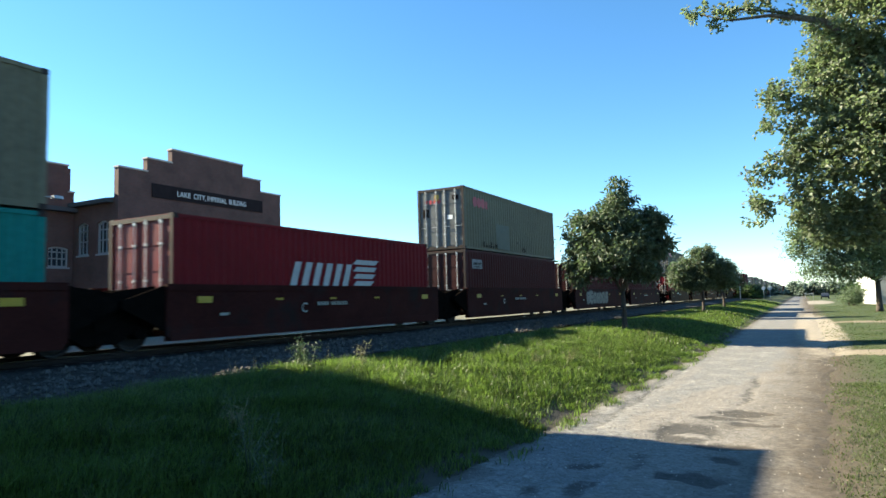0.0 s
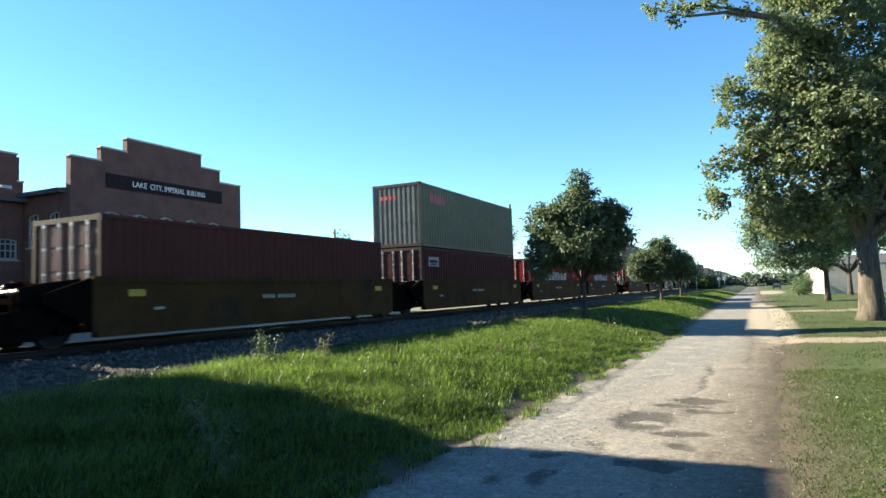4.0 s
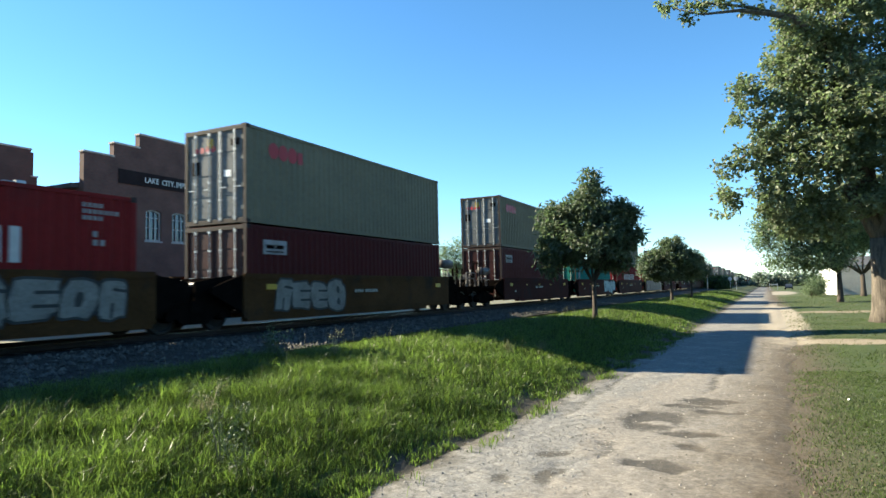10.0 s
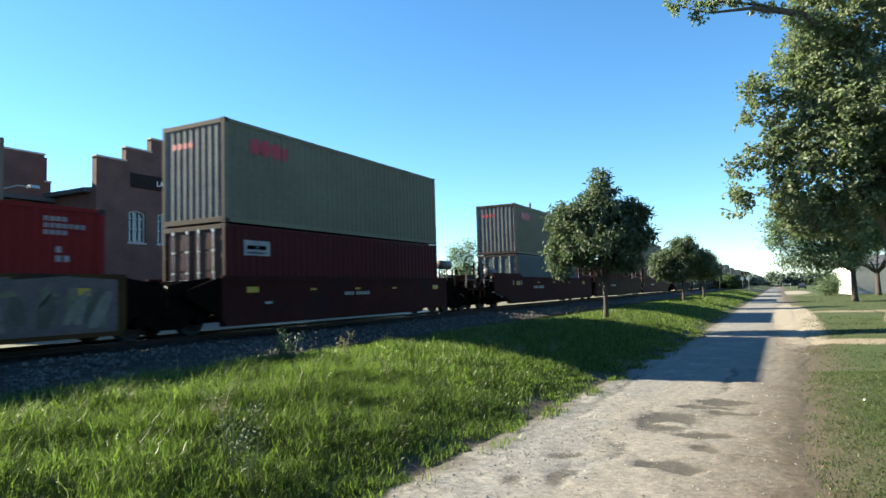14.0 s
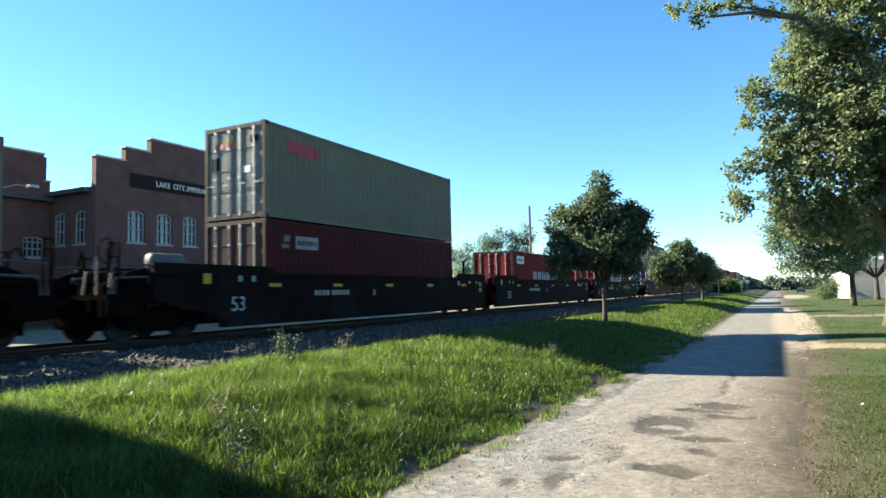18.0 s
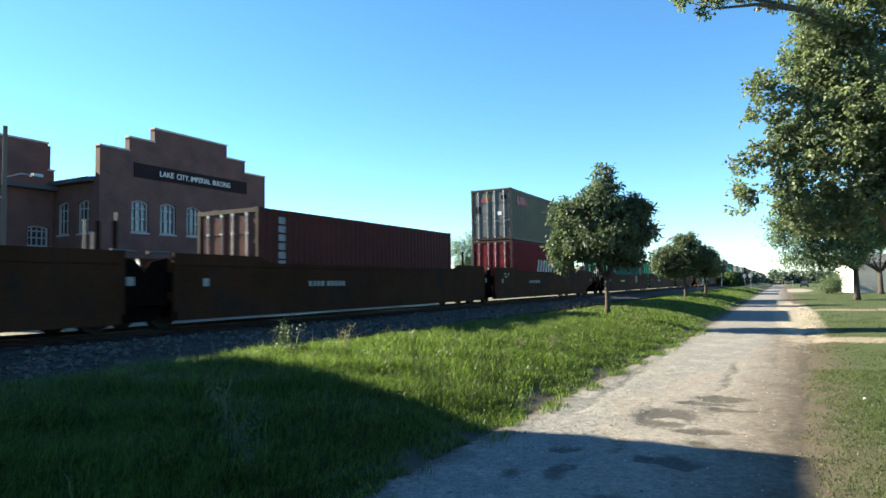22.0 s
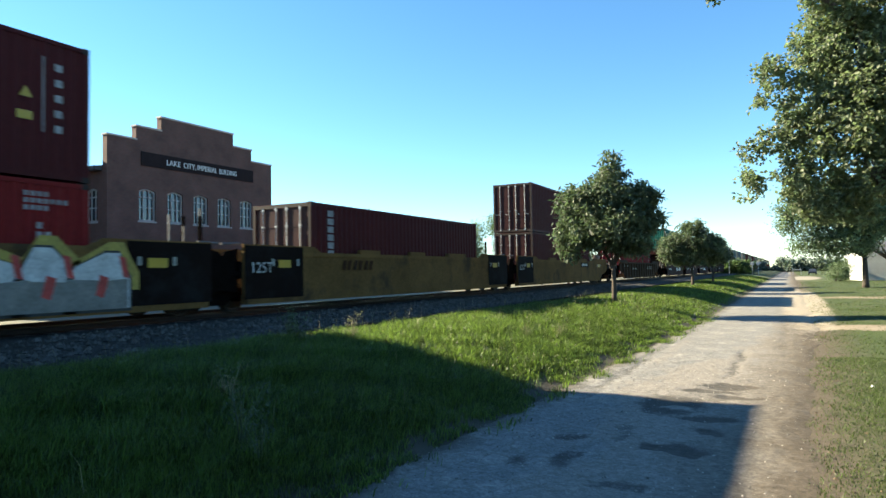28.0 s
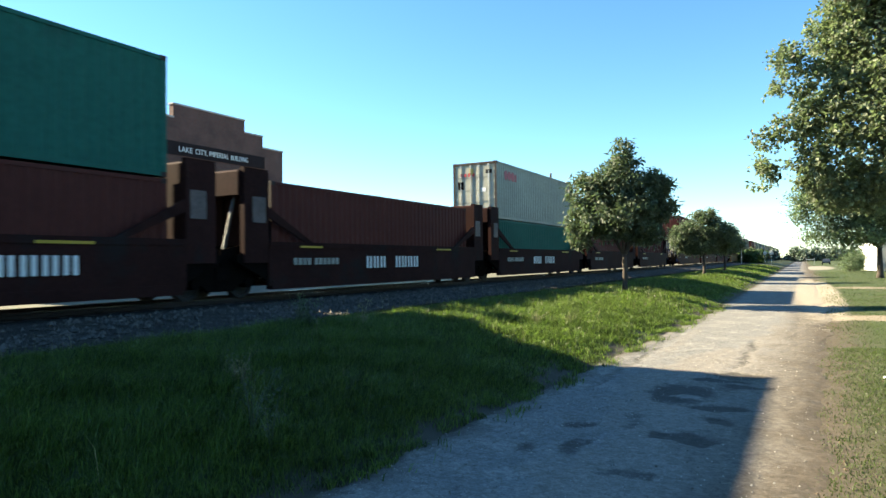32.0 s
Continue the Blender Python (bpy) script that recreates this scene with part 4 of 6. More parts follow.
def container(colour, H, ends, kind, on, detail=True):
    """A forty-foot shipping container; its end towards the locomotive has doors ('d') or is a plain pressed sheet ('c')."""
    M = cached(("c", colour, H), lambda: container_meshes(colour, H))
    label = "%s corrugated steel shipping container %s" % (CNAMES[colour], on)
    ob = thing("shipping_container", label, "container", group="containers on the train")
    part("frame", M["frame"], None, ob)
    for s in (-1, 1):
        part("side_panel", M["side%d" % s], None, ob)
    part("roof", M["roof"], None, ob)
    doors_near = ends == "d"
    for near in (True, False):
        flip = pose(0, 0, 0) if near else pose(0, CL, 0, 0, 0, 180)
        if near:
            part("end_frame", M["end_frame"], None, ob)
        if near == doors_near:
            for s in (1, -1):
                d = part("door", M["door"], None, ob, "grey door with sky sheen in its paint colour" if colour == "grey" else "")
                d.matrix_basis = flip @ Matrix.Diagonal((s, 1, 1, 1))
                if detail:
                    for x in (0.22, 0.78):
                        b = part("lock_bar", M["bar"], None, d)
                        b.location = (x, 0.0, 0)
        else:
            e = part("end_panel", M["end"], None, ob)
            e.matrix_basis = flip
    for x in (-1, 1):
        for y in (0.079, CL - 0.079):
            for z in (0.059, H - 0.057) if detail else (0.059,):
                c = part("corner_casting", M["casting"], None, ob)
                c.location = (x * (CW - 0.086), y, z)
    if detail:
        for k, (name, quads, material) in enumerate(marks(kind, H)):
            painted(ob, name, ("m", kind, H, k), quads, material, CW - 0.008)
        if kind in ("oo", "scuffed"):
            for i in range(4):
                me = cached(("me", H, i), lambda: flat_mesh("brand_mark", [oval(-0.75 + i * 0.22, H - 0.62, 0.08, 0.1)], LOGO_RED))
                part("brand_mark", me, None, ob).matrix_basis = pose(0, 0.011 if not doors_near else 0.021, 0, 0, 0, -90)
            if doors_near:
                for i, (q, m_) in enumerate(((rect(-0.95, -0.62, H - 1.35, H - 0.95), STEEL["black"]), (rect(-0.3, -0.08, H - 0.6, H - 0.3), YELLOW), (rect(0.35, 0.62, H - 1.5, H - 1.3), WHITE), (rect(0.62, 0.95, H - 0.6, H - 0.4), STEEL["black"]))):
                    part("placard", cached(("pl", H, i), lambda: flat_mesh("placard", [q], m_)), None, ob).matrix_basis = pose(0, 0.021, 0, 0, 0, -90)
    return ob


# ---- well wagons ----
def truck_meshes():
    out = {}
    bm = bmesh.new()
    prism(bm, [(-1.2, 0.42), (-1.15, 0.62), (-0.6, 0.68), (-0.45, 0.78), (0.45, 0.78), (0.6, 0.68), (1.15, 0.62), (1.2, 0.42), (1.0, 0.36), (0.72, 0.42), (0.4, 0.2), (-0.4, 0.2), (-0.72, 0.42), (-1.0, 0.36)], "x", -0.07, 0.07)
    for y in (-0.89, 0.89):
        tube(bm, [(-0.14, y, 0.42), (0.16, y, 0.42)], 0.14, 10)
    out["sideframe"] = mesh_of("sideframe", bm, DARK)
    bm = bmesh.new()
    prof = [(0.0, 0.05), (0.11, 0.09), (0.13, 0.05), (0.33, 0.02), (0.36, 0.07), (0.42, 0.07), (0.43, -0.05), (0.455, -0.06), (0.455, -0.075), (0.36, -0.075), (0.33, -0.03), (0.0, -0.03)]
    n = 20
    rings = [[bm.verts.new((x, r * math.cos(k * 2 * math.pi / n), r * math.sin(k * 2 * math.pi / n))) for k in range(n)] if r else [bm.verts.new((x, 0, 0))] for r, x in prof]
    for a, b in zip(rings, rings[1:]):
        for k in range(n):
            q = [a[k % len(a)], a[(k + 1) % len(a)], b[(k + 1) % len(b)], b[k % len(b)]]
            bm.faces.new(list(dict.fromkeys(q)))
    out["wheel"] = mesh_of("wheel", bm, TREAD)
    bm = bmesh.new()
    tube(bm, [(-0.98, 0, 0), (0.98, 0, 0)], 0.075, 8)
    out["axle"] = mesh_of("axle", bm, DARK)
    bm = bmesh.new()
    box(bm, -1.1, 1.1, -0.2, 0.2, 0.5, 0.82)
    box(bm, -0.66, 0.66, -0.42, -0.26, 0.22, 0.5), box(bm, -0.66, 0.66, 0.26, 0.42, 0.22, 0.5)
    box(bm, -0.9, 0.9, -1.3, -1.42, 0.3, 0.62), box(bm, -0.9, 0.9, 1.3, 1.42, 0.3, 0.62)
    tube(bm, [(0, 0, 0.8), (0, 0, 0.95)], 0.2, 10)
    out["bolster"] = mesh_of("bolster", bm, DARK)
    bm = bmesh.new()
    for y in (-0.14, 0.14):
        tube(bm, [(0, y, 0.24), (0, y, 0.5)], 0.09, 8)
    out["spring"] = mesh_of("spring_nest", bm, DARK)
    return out


def truck(wagon, y):
    M = cached("truck", truck_meshes)
    t = part("bogie", M["bolster"], None, wagon, "dark cast steel bogie")
    t.location = (0, y, 0)
    for s in (-1, 1):
        for key, name in (("sideframe", "sideframe"), ("spring", "spring_nest")):
            o = part(name, M[key], None, t)
            o.matrix_basis = pose(s * 1.0, 0, 0, 0, 0, 0 if s > 0 else 180)
        for dy in (-0.89, 0.89):
            o = part("wheel", M["wheel"], None, t)
            o.matrix_basis = pose(s * 0.78, dy, 0.42, 0, 0, 0 if s > 0 else 180)
    for dy in (-0.89, 0.89):
        o = part("axle", M["axle"], None, t)
        o.location = (0, dy, 0.42)


def wagon_meshes(kind, style, y0, y1, near, far, lift=0.0):
    """Well sides, floor and end bulkheads. The well runs from y0 to y1; z is above the rail."""
    out = {}
    steel = STEEL[kind]
    top, low = (1.66, 0.3) if style != "forty" else (1.5, 0.3)
    cap = top + 0.18
    bm = bmesh.new()
    side = [(y0, cap), (-0.15, cap), (0.2, top), (CL - 0.2, top), (CL + 0.15, cap), (y1, cap)] + ([(y1, 0.42)] if far == "art" else [(y1, 0.98), (y1 - 0.5, 0.8), (y1 - 1.5, 0.62), (y1 - 2.2, low)]) + ([(y0, 0.42)] if near == "art" else [(y0 + 2.2, low), (y0 + 1.5, 0.62), (y0 + 0.5, 0.8), (y0, 0.98)])
    if style == "forty":
        side = [(y0, top + 0.04), (y1, top + 0.04), (y1, low), (y0, low)]
    prism(bm, side, "x", 1.40, 1.47)
    out["side"] = mesh_of("well_side", bm, steel)
    bm = bmesh.new()
    box(bm, 1.33, 1.5 if style != "ribbed" else 1.6, y0 + 0.02, y1 - 0.02, top - 0.12, top)
    out["top_chord"] = mesh_of("top_chord", bm, steel)
    bm = bmesh.new()
    box(bm, 1.25, 1.49, y0 + (0.1 if near == "art" else 2.2), y1 - (0.1 if far == "art" else 2.2), low - 0.1, low + 0.15)
    out["low_chord"] = mesh_of("bottom_chord", bm, steel)
    if style == "ribbed":
        bm = bmesh.new()
        prism(bm, [(1.47, -0.07), (1.56, -0.07), (1.56, 0.07), (1.47, 0.07)], "z", low, top)
        out["rib"] = mesh_of("rib", bm, steel)
    bm = bmesh.new()
    box(bm, -1.25, 1.25, -0.09, 0.09, 0.31, 0.388 + lift)
    out["floor"] = mesh_of("floor_beam", bm, steel)
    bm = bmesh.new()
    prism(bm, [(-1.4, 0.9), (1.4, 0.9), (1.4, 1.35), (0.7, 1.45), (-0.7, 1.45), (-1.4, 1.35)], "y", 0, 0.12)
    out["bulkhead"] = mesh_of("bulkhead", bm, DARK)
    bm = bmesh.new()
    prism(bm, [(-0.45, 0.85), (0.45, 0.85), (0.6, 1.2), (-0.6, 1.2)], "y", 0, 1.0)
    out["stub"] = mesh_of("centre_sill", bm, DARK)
    return out


GRAFFITI = {key: mat("spray_" + key, c, 0.6, 0, 0.35, 2.5, 14, 0.02) for key, c in dict(grey=(0.27, 0.27, 0.24), dull=(0.17, 0.16, 0.14), white=(0.45, 0.45, 0.43), blue=(0.3, 0.42, 0.45), red=(0.4, 0.04, 0.03), gold=(0.3, 0.22, 0.035), dark=(0.06, 0.045, 0.03), mauve=(0.085, 0.06, 0.057), olive=(0.12, 0.1, 0.05), fawn=(0.16, 0.128, 0.1), black=(0.02, 0.02, 0.02)).items()}


def graffiti(wagon, y0, y1, z0, z1, colour, seed, outline="black"):
    """Sprayed bubble shapes in a row on the wagon's side: a dark border, a fill and short inner strokes."""
    def row(layer):
        rr = random.Random(seed)
        quads, y = [], y0
        while y < y1 - 0.3:
            w, h = rr.uniform(0.68, 1.05) * (z1 - z0), (z1 - z0) * rr.uniform(0.8, 1.0)
            cz, cy, lean = (z0 + z1) / 2 + rr.uniform(-0.06, 0.06), y + w / 2, rr.uniform(-0.12, 0.2)
            n = 16
            wob = [rr.uniform(0.86, 1.1) for a in range(n)]
            style = rr.randrange(4)
            def put(dy, dz):
                return (cy + dy + lean * dz, cz + dz)
            if layer < 2:
                g = 0.06 if layer == 0 else 0.0
                ring = []
                for a in range(n):
                    c, q = math.cos(a * 2 * math.pi / n), math.sin(a * 2 * math.pi / n)
                    c, q = math.copysign(abs(c) ** 0.55, c), math.copysign(abs(q) ** 0.55, q)
                    ring.append(put((w / 2 * wob[a] + g) * c, (h / 2 * wob[a] + g) * q))
                quads.append(ring)
            else:
                t = 0.035
                if style == 0:
                    quads += [[put(a * w * 0.09 + 0.1 * w, b * h * 0.13 + s_ * h * 0.2) for a, b in ((1, 0), (0.5, 0.9), (-0.5, 0.9), (-1, 0), (-0.5, -0.9), (0.5, -0.9))] for s_ in (-1, 1)]
                elif style == 1:
                    quads.append([put(a * w * 0.13, b * h * 0.24) for a, b in ((1, 0), (0.6, 0.8), (-0.6, 0.8), (-1, 0), (-0.6, -0.8), (0.6, -0.8))])
                elif style == 2:
                    quads += [[put(-t, -h / 2), put(t, -h / 2), put(t, -h * 0.1), put(-t, -h * 0.1)], [put(-t, h * 0.22), put(w / 2, h * 0.16), put(w / 2, h * 0.24), put(-t, h * 0.3)]]
                else:
                    quads += [[put(-w * 0.05, s_ * h * 0.17 - t), put(w * 0.5, s_ * h * 0.17 - t), put(w * 0.5, s_ * h * 0.17 + t), put(-w * 0.05, s_ * h * 0.17 + t)] for s_ in (-1, 1)]
            y += w * rr.uniform(0.95, 1.08)
        return quads
    for k, (c, x) in enumerate(((outline, 1.5035), (colour, 1.508), ("black", 1.5125))):
        painted(wagon, "sprayed_shape", ("g", seed, k), row(k), GRAFFITI[c], x)


def mural(wagon):
    """White pointed letter shapes with dark borders and red inlays, a dull band over their lower half, yellow clouds behind."""
    rr = random.Random(8)
    layers = [[], [], [], [], []]
    tops = [(4.45, 5.45), (5.3, 6.4), (6.3, 7.9), (7.6, 8.9), (8.7, 10.7), (10.5, 11.7), (11.5, 12.95)]
    for k, (a, b) in enumerate(tops):
        peak = a + (b - a) * rr.uniform(0.35, 0.7)
        hi = 1.52 + 0.08 * (k % 2)
        def shape(g, lo):
            return [(a - g, lo - g), (b + g, lo - g), (b + g, 1.0), (b - 0.12 * (b - a) + g, 1.28), (peak + 0.2, hi + g), (peak - 0.15, hi + g), (a + 0.15 * (b - a) - g, 1.22), (a - g, 0.95)]
        layers[0].append([(x + 0.1, z + 0.1) for x, z in shape(0.14, 0.75)])
        layers[1].append(shape(0.05, 0.3))
        layers[2].append(shape(0.0, 0.32))
        m = (a + b) / 2
        layers[4] += [[(m - 0.08, 0.62), (m + 0.1, 0.55), (m + 0.22, 0.98), (m + 0.02, 1.05)], [(b - 0.16, 1.0), (b - 0.02, 0.96), (b - 0.1, 1.42), (b - 0.26, 1.46)]]
    layers[3] = [[(4.5 + i * 0.7, 0.31), (5.2 + i * 0.7, 0.31), (5.2 + i * 0.7, 0.9 + 0.03 * (i % 3)), (4.5 + i * 0.7, 0.9 + 0.03 * ((i + 1) % 3))] for i in range(12)]
    for k, (colour, x) in enumerate((("gold", 1.5025), ("black", 1.505), ("white", 1.5075), ("dull", 1.5105), ("red", 1.5135))):
        painted(wagon, "sprayed_shape", ("mural", k), layers[k], GRAFFITI[colour], x)


def faded_band(wagon, y0, y1, z0, z1):
    """An old sprayed band: a mauve coat with a ragged top, slanting letter strokes in olive, pale and dark paint."""
    rr = random.Random(31)
    coat, olive, pale, dark = [], [], [], []
    y = y0
    while y < y1 - 0.2:
        w = min(rr.uniform(0.6, 1.2), y1 - y)
        coat.append([(y, z0), (y + w, z0), (y + w, z1 - rr.uniform(0, 0.12)), (y, z1 - rr.uniform(0, 0.12))])
        y += w
    y = y0 + 0.4
    while y < y1 - 0.6:
        late = y > y0 + (y1 - y0) * 0.45
        for k in range(3):
            a, lean, t = y + rr.uniform(0, 0.7), rr.uniform(-0.15, 0.5), rr.uniform(0.1, 0.26)
            b, h = z0 + rr.uniform(0.08, 0.3), rr.uniform(0.45, 0.8)
            stroke = [(a, b), (a + t, b), (a + t + lean * 0.6, b + h * 0.55), (a + t * 0.7 + lean, b + h), (a + lean, b + h), (a - t * 0.4 + lean * 0.4, b + h * 0.5)]
            (rr.choice((olive, olive, pale, dark)) if late else rr.choice((pale, dark, olive))).append(stroke)
        if rr.random() < 0.6:
            b = z0 + rr.uniform(0.45, 0.75)
            (olive if late else pale).append([(y, b), (y + 0.7, b + 0.1), (y + 0.68, b + 0.22), (y + 0.05, b + 0.1)])
        y += rr.uniform(0.55, 0.85)
    for k, (quads, colour) in enumerate(((coat, "mauve"), (olive, "olive"), (pale, "fawn"), (dark, "dark"))):
        painted(wagon, "sprayed_shape", ("band", k), quads, GRAFFITI[colour], 1.5025 + 0.0025 * k)


WNAMES = dict(maroon="dark maroon", yellow="weathered yellow", brown="grimy brown", black="black", olive="grimy olive yellow", taupe="dusty brown", wine="grimy blackish maroon")


def wagon(kind, style, near, far, deco=(), lift=0.0):
    """A well wagon unit. near and far: 'art' where it shares a bogie with the next unit, 'end' at the end of the set."""
    forty = style in ("forty", "tall")
    y0, y1 = (-0.35, CL + 0.35) if forty else (-3.1 - 0.9 * (near == "end"), CL + 3.1 + 0.9 * (far == "end"))
    if style == "ribbed":
        y0, y1 = -3.0, CL + 3.0
    M = cached(("w", kind, style, near, far, lift), lambda: wagon_meshes(kind, "forty" if forty else style, y0, y1, near, far, lift))
    ob = thing("well_wagon", "%s steel container well wagon" % WNAMES[kind] + (" with ribbed sides" if style == "ribbed" else " with tall end bulkheads" if style == "tall" else ""), "railway wagon", group="wagons of the train")
    for s in (1, -1):
        for key, name in (("side", "well_side"), ("top_chord", "top_chord"), ("low_chord", "bottom_chord")):
            o = part(name, M[key], None, ob)
            o.matrix_basis = Matrix.Diagonal((s, 1, 1, 1))
        if style == "ribbed":
            for i in range(15):
                o = part("rib", M["rib"], None, ob)
                o.matrix_basis = Matrix.Diagonal((s, 1, 1, 1)) @ pose(0, y0 + 1.0 + i * (y1 - y0 - 2.0) / 14, 0)
    for i in range(8):
        part("floor_beam", M["floor"], None, ob).location = (0, y0 + 1.2 + i * (y1 - y0 - 2.4) / 7, 0)
    steel = STEEL[kind]
    for end, which, yb, d in ((near, 0, y0, -1), (far, 1, y1, 1)):
        o = part("bulkhead", M["bulkhead"], None, ob)
        o.location = (0, yb - 0.06, 0)
        reach = (1.36 if forty else 0.72) if end == "art" else (3.45 if forty else 1.15)
        bm = bmesh.new()
        a, b = sorted((yb, yb + d * reach))
        # deck over the bogie: raised platform that narrows towards its end
        tip = yb + d * reach
        z = 1.1
        w1 = (0.85 if forty else 1.4) if end == "end" else 0.9
        vs = [(-1.4, yb), (1.4, yb), (w1, tip), (-w1, tip)]
        if d < 0:
            vs = vs[::-1]
        prism(bm, vs, "z", 0.98, z)
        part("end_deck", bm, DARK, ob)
        # Dark plates added to fill the see-through space over the bogie.
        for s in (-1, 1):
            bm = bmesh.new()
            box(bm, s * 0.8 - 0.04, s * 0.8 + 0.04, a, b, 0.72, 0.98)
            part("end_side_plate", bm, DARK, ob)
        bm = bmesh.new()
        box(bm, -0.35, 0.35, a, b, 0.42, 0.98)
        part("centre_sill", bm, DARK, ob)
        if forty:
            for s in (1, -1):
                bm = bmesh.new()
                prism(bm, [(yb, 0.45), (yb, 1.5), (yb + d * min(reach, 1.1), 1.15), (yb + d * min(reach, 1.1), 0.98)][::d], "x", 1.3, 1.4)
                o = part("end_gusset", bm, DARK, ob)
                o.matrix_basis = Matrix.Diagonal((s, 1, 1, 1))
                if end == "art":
                    # Added filler: closes the joint into one dark mass.
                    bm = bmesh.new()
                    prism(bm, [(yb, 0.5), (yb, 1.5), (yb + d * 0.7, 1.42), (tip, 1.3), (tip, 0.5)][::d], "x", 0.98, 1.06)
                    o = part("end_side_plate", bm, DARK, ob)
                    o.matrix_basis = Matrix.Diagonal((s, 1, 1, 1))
        else:
            # These gussets are added too, to close the joint as a dark mass.
            for s in (1, -1):
                bm = bmesh.new()
                prism(bm, [(yb, 0.55), (yb, 1.72), (yb + d * 0.45, 1.62), (tip, 1.3), (tip, 0.6)][::d], "x", 1.12, 1.24)
                o = part("end_gusset", bm, DARK, ob)
                o.matrix_basis = Matrix.Diagonal((s, 1, 1, 1))
            for x, dy, h_, w_ in ((0.95, 0.1, 2.55, 0.05), (0.7, 0.32, 2.78, 0.03), (0.2, 0.2, 2.6, 0.045), (1.05, -0.5, 2.25, 0.028), (-0.6, 0.4, 2.7, 0.03)) if end == "art" and d > 0 else ():
                bm = bmesh.new()
                box(bm, x - w_, x + w_, yb + dy - w_ * 0.6, yb + dy + w_ * 0.6, 1.05, h_)
                part("end_post", bm, DARK if w_ > 0.04 else TANK, ob)
            if end == "art":
                bm = bmesh.new()
                tube(bm, [(1.15, yb - d * 0.15, 1.86), (1.15, yb + d * 0.5, 1.84)], 0.045, 6)
                tube(bm, [(0.5, yb + d * 0.2, 1.1), (0.6, yb + d * 0.35, 1.7), (0.9, yb + d * 0.5, 1.5), (1.0, yb + d * 0.55, 1.1)], 0.03, 6)
                part("air_pipe", bm, TANK, ob)
        if end == "end":
            bm = bmesh.new()
            tube(bm, [(0, tip, 0.85), (0, tip + d * 0.62, 0.85)], 0.1, 8)
            box(bm, -0.16, 0.16, tip + d * 0.45 - 0.12, tip + d * 0.45 + 0.12, 0.7, 1.0)
            part("coupler", bm, DARK, ob)
            for x in (-1.15, -0.35, 0.55, 1.3):
                bm = bmesh.new()
                yy = tip - d * (0.15 + 0.5 * (abs(x) < 1))
                zr = 2.28 - 0.25 * (abs(x) < 1)
                tube(bm, [(x, yy, 1.08), (x, yy, zr)], 0.034, 6)
                tube(bm, [(x, yy, zr - 0.05), (x + 0.3, yy, zr - 0.05), (x + 0.3, yy, 1.08)], 0.024, 6)
                part("handrail", bm, DARK, ob)
            bare = style == "tall" or style == "ribbed" and d > 0
            bm = bmesh.new()
            yt = yb - d * 1.05 if not forty else yb + d * (0.9 if d > 0 else 1.6)
            if d < 0 and not forty:
                yt = yb + 0.8
            zt = (2.16 if forty else 2.02) if d > 0 else 1.9
            tube(bm, [(0.9, yt - 0.5, zt), (0.9, yt - 0.44, zt), (0.9, yt + 0.44, zt), (0.9, yt + 0.5, zt)], [0.13, 0.21, 0.21, 0.13], 14)
            tube(bm, [(0.9, yt - 0.25, 1.05), (0.9, yt - 0.25, zt)], 0.03, 6), tube(bm, [(0.9, yt + 0.25, 1.05), (0.9, yt + 0.25, zt)], 0.03, 6)
            if bare:
                bm.free()
            else:
                part("air_tank", bm, TANK, ob, "grimy grey air tank", True)
            rc = random.Random(31 + which)
            for k in range(16 if forty else 11):
                bm = bmesh.new()
                cx, cy, cz, sz = rc.uniform(-1.0, 1.2), yb + d * rc.uniform(0.1, reach - 0.15), 1.08, rc.uniform(0.08, 0.24)
                hz = rc.uniform(0.15, 0.75)
                if k % 3 == 0:
                    tube(bm, [(cx, cy - sz * 1.4, cz + hz * 0.7), (cx, cy + sz * 1.4, cz + hz * 0.7)], sz * 0.55, 8)
                    box(bm, cx - 0.03, cx + 0.03, cy - 0.04, cy + 0.04, cz, cz + hz * 0.7)
                elif k % 3 == 1:
                    prism(bm, [(cx - sz, cz), (cx + sz, cz), (cx + sz * 0.7, cz + hz * 0.8), (cx - sz * 0.3, cz + hz)], "y", cy - sz * 0.7, cy + sz * 0.7)
                else:
                    tube(bm, [(cx, cy, cz), (cx + 0.02, cy, cz + hz * 1.3), (cx + 0.12, cy + d * 0.1, cz + hz * 1.45), (cx + 0.2, cy + d * 0.25, cz + hz)], 0.03, 6)
                part(("brake_cylinder", "bracket", "brake_hose")[k % 3], bm, TANK if k % 4 == 0 else DARK, ob)
            bm = bmesh.new()
            box(bm, -1.2, -0.6, yb + d * 1.2 - 0.2, yb + d * 1.2 + 0.2, 1.1, 1.5)
            part("brake_box", bm, DARK, ob)
            for k, (x, zp, l0, l1) in enumerate(((1.36, 1.78, reach - 1.25, reach - 0.1), (1.34, 1.5, reach - 1.15, reach - 0.2), (0.3, 1.66, reach - 1.5, reach - 0.2), (-0.8, 1.8, reach - 1.3, reach - 0.15))):
                bm = bmesh.new()
                tube(bm, [(x, yb + d * l0, 1.1), (x, yb + d * (l0 + 0.06), zp), (x, yb + d * (l1 - 0.06), zp - 0.03), (x, yb + d * l1, 1.1)], 0.028 + 0.008 * (k % 2), 6)
                part("air_pipe", bm, TANK, ob)
            bm = bmesh.new()
            box(bm, 0.9, 1.42, *sorted((yb, yb + d * 0.7)), 1.3, 1.36)
            part("side_step", bm, DARK, ob)
            if not forty:
                bm = bmesh.new()
                box(bm, 1.36, 1.44, *sorted((yb + d * 0.3, tip)), 0.62, 1.0)
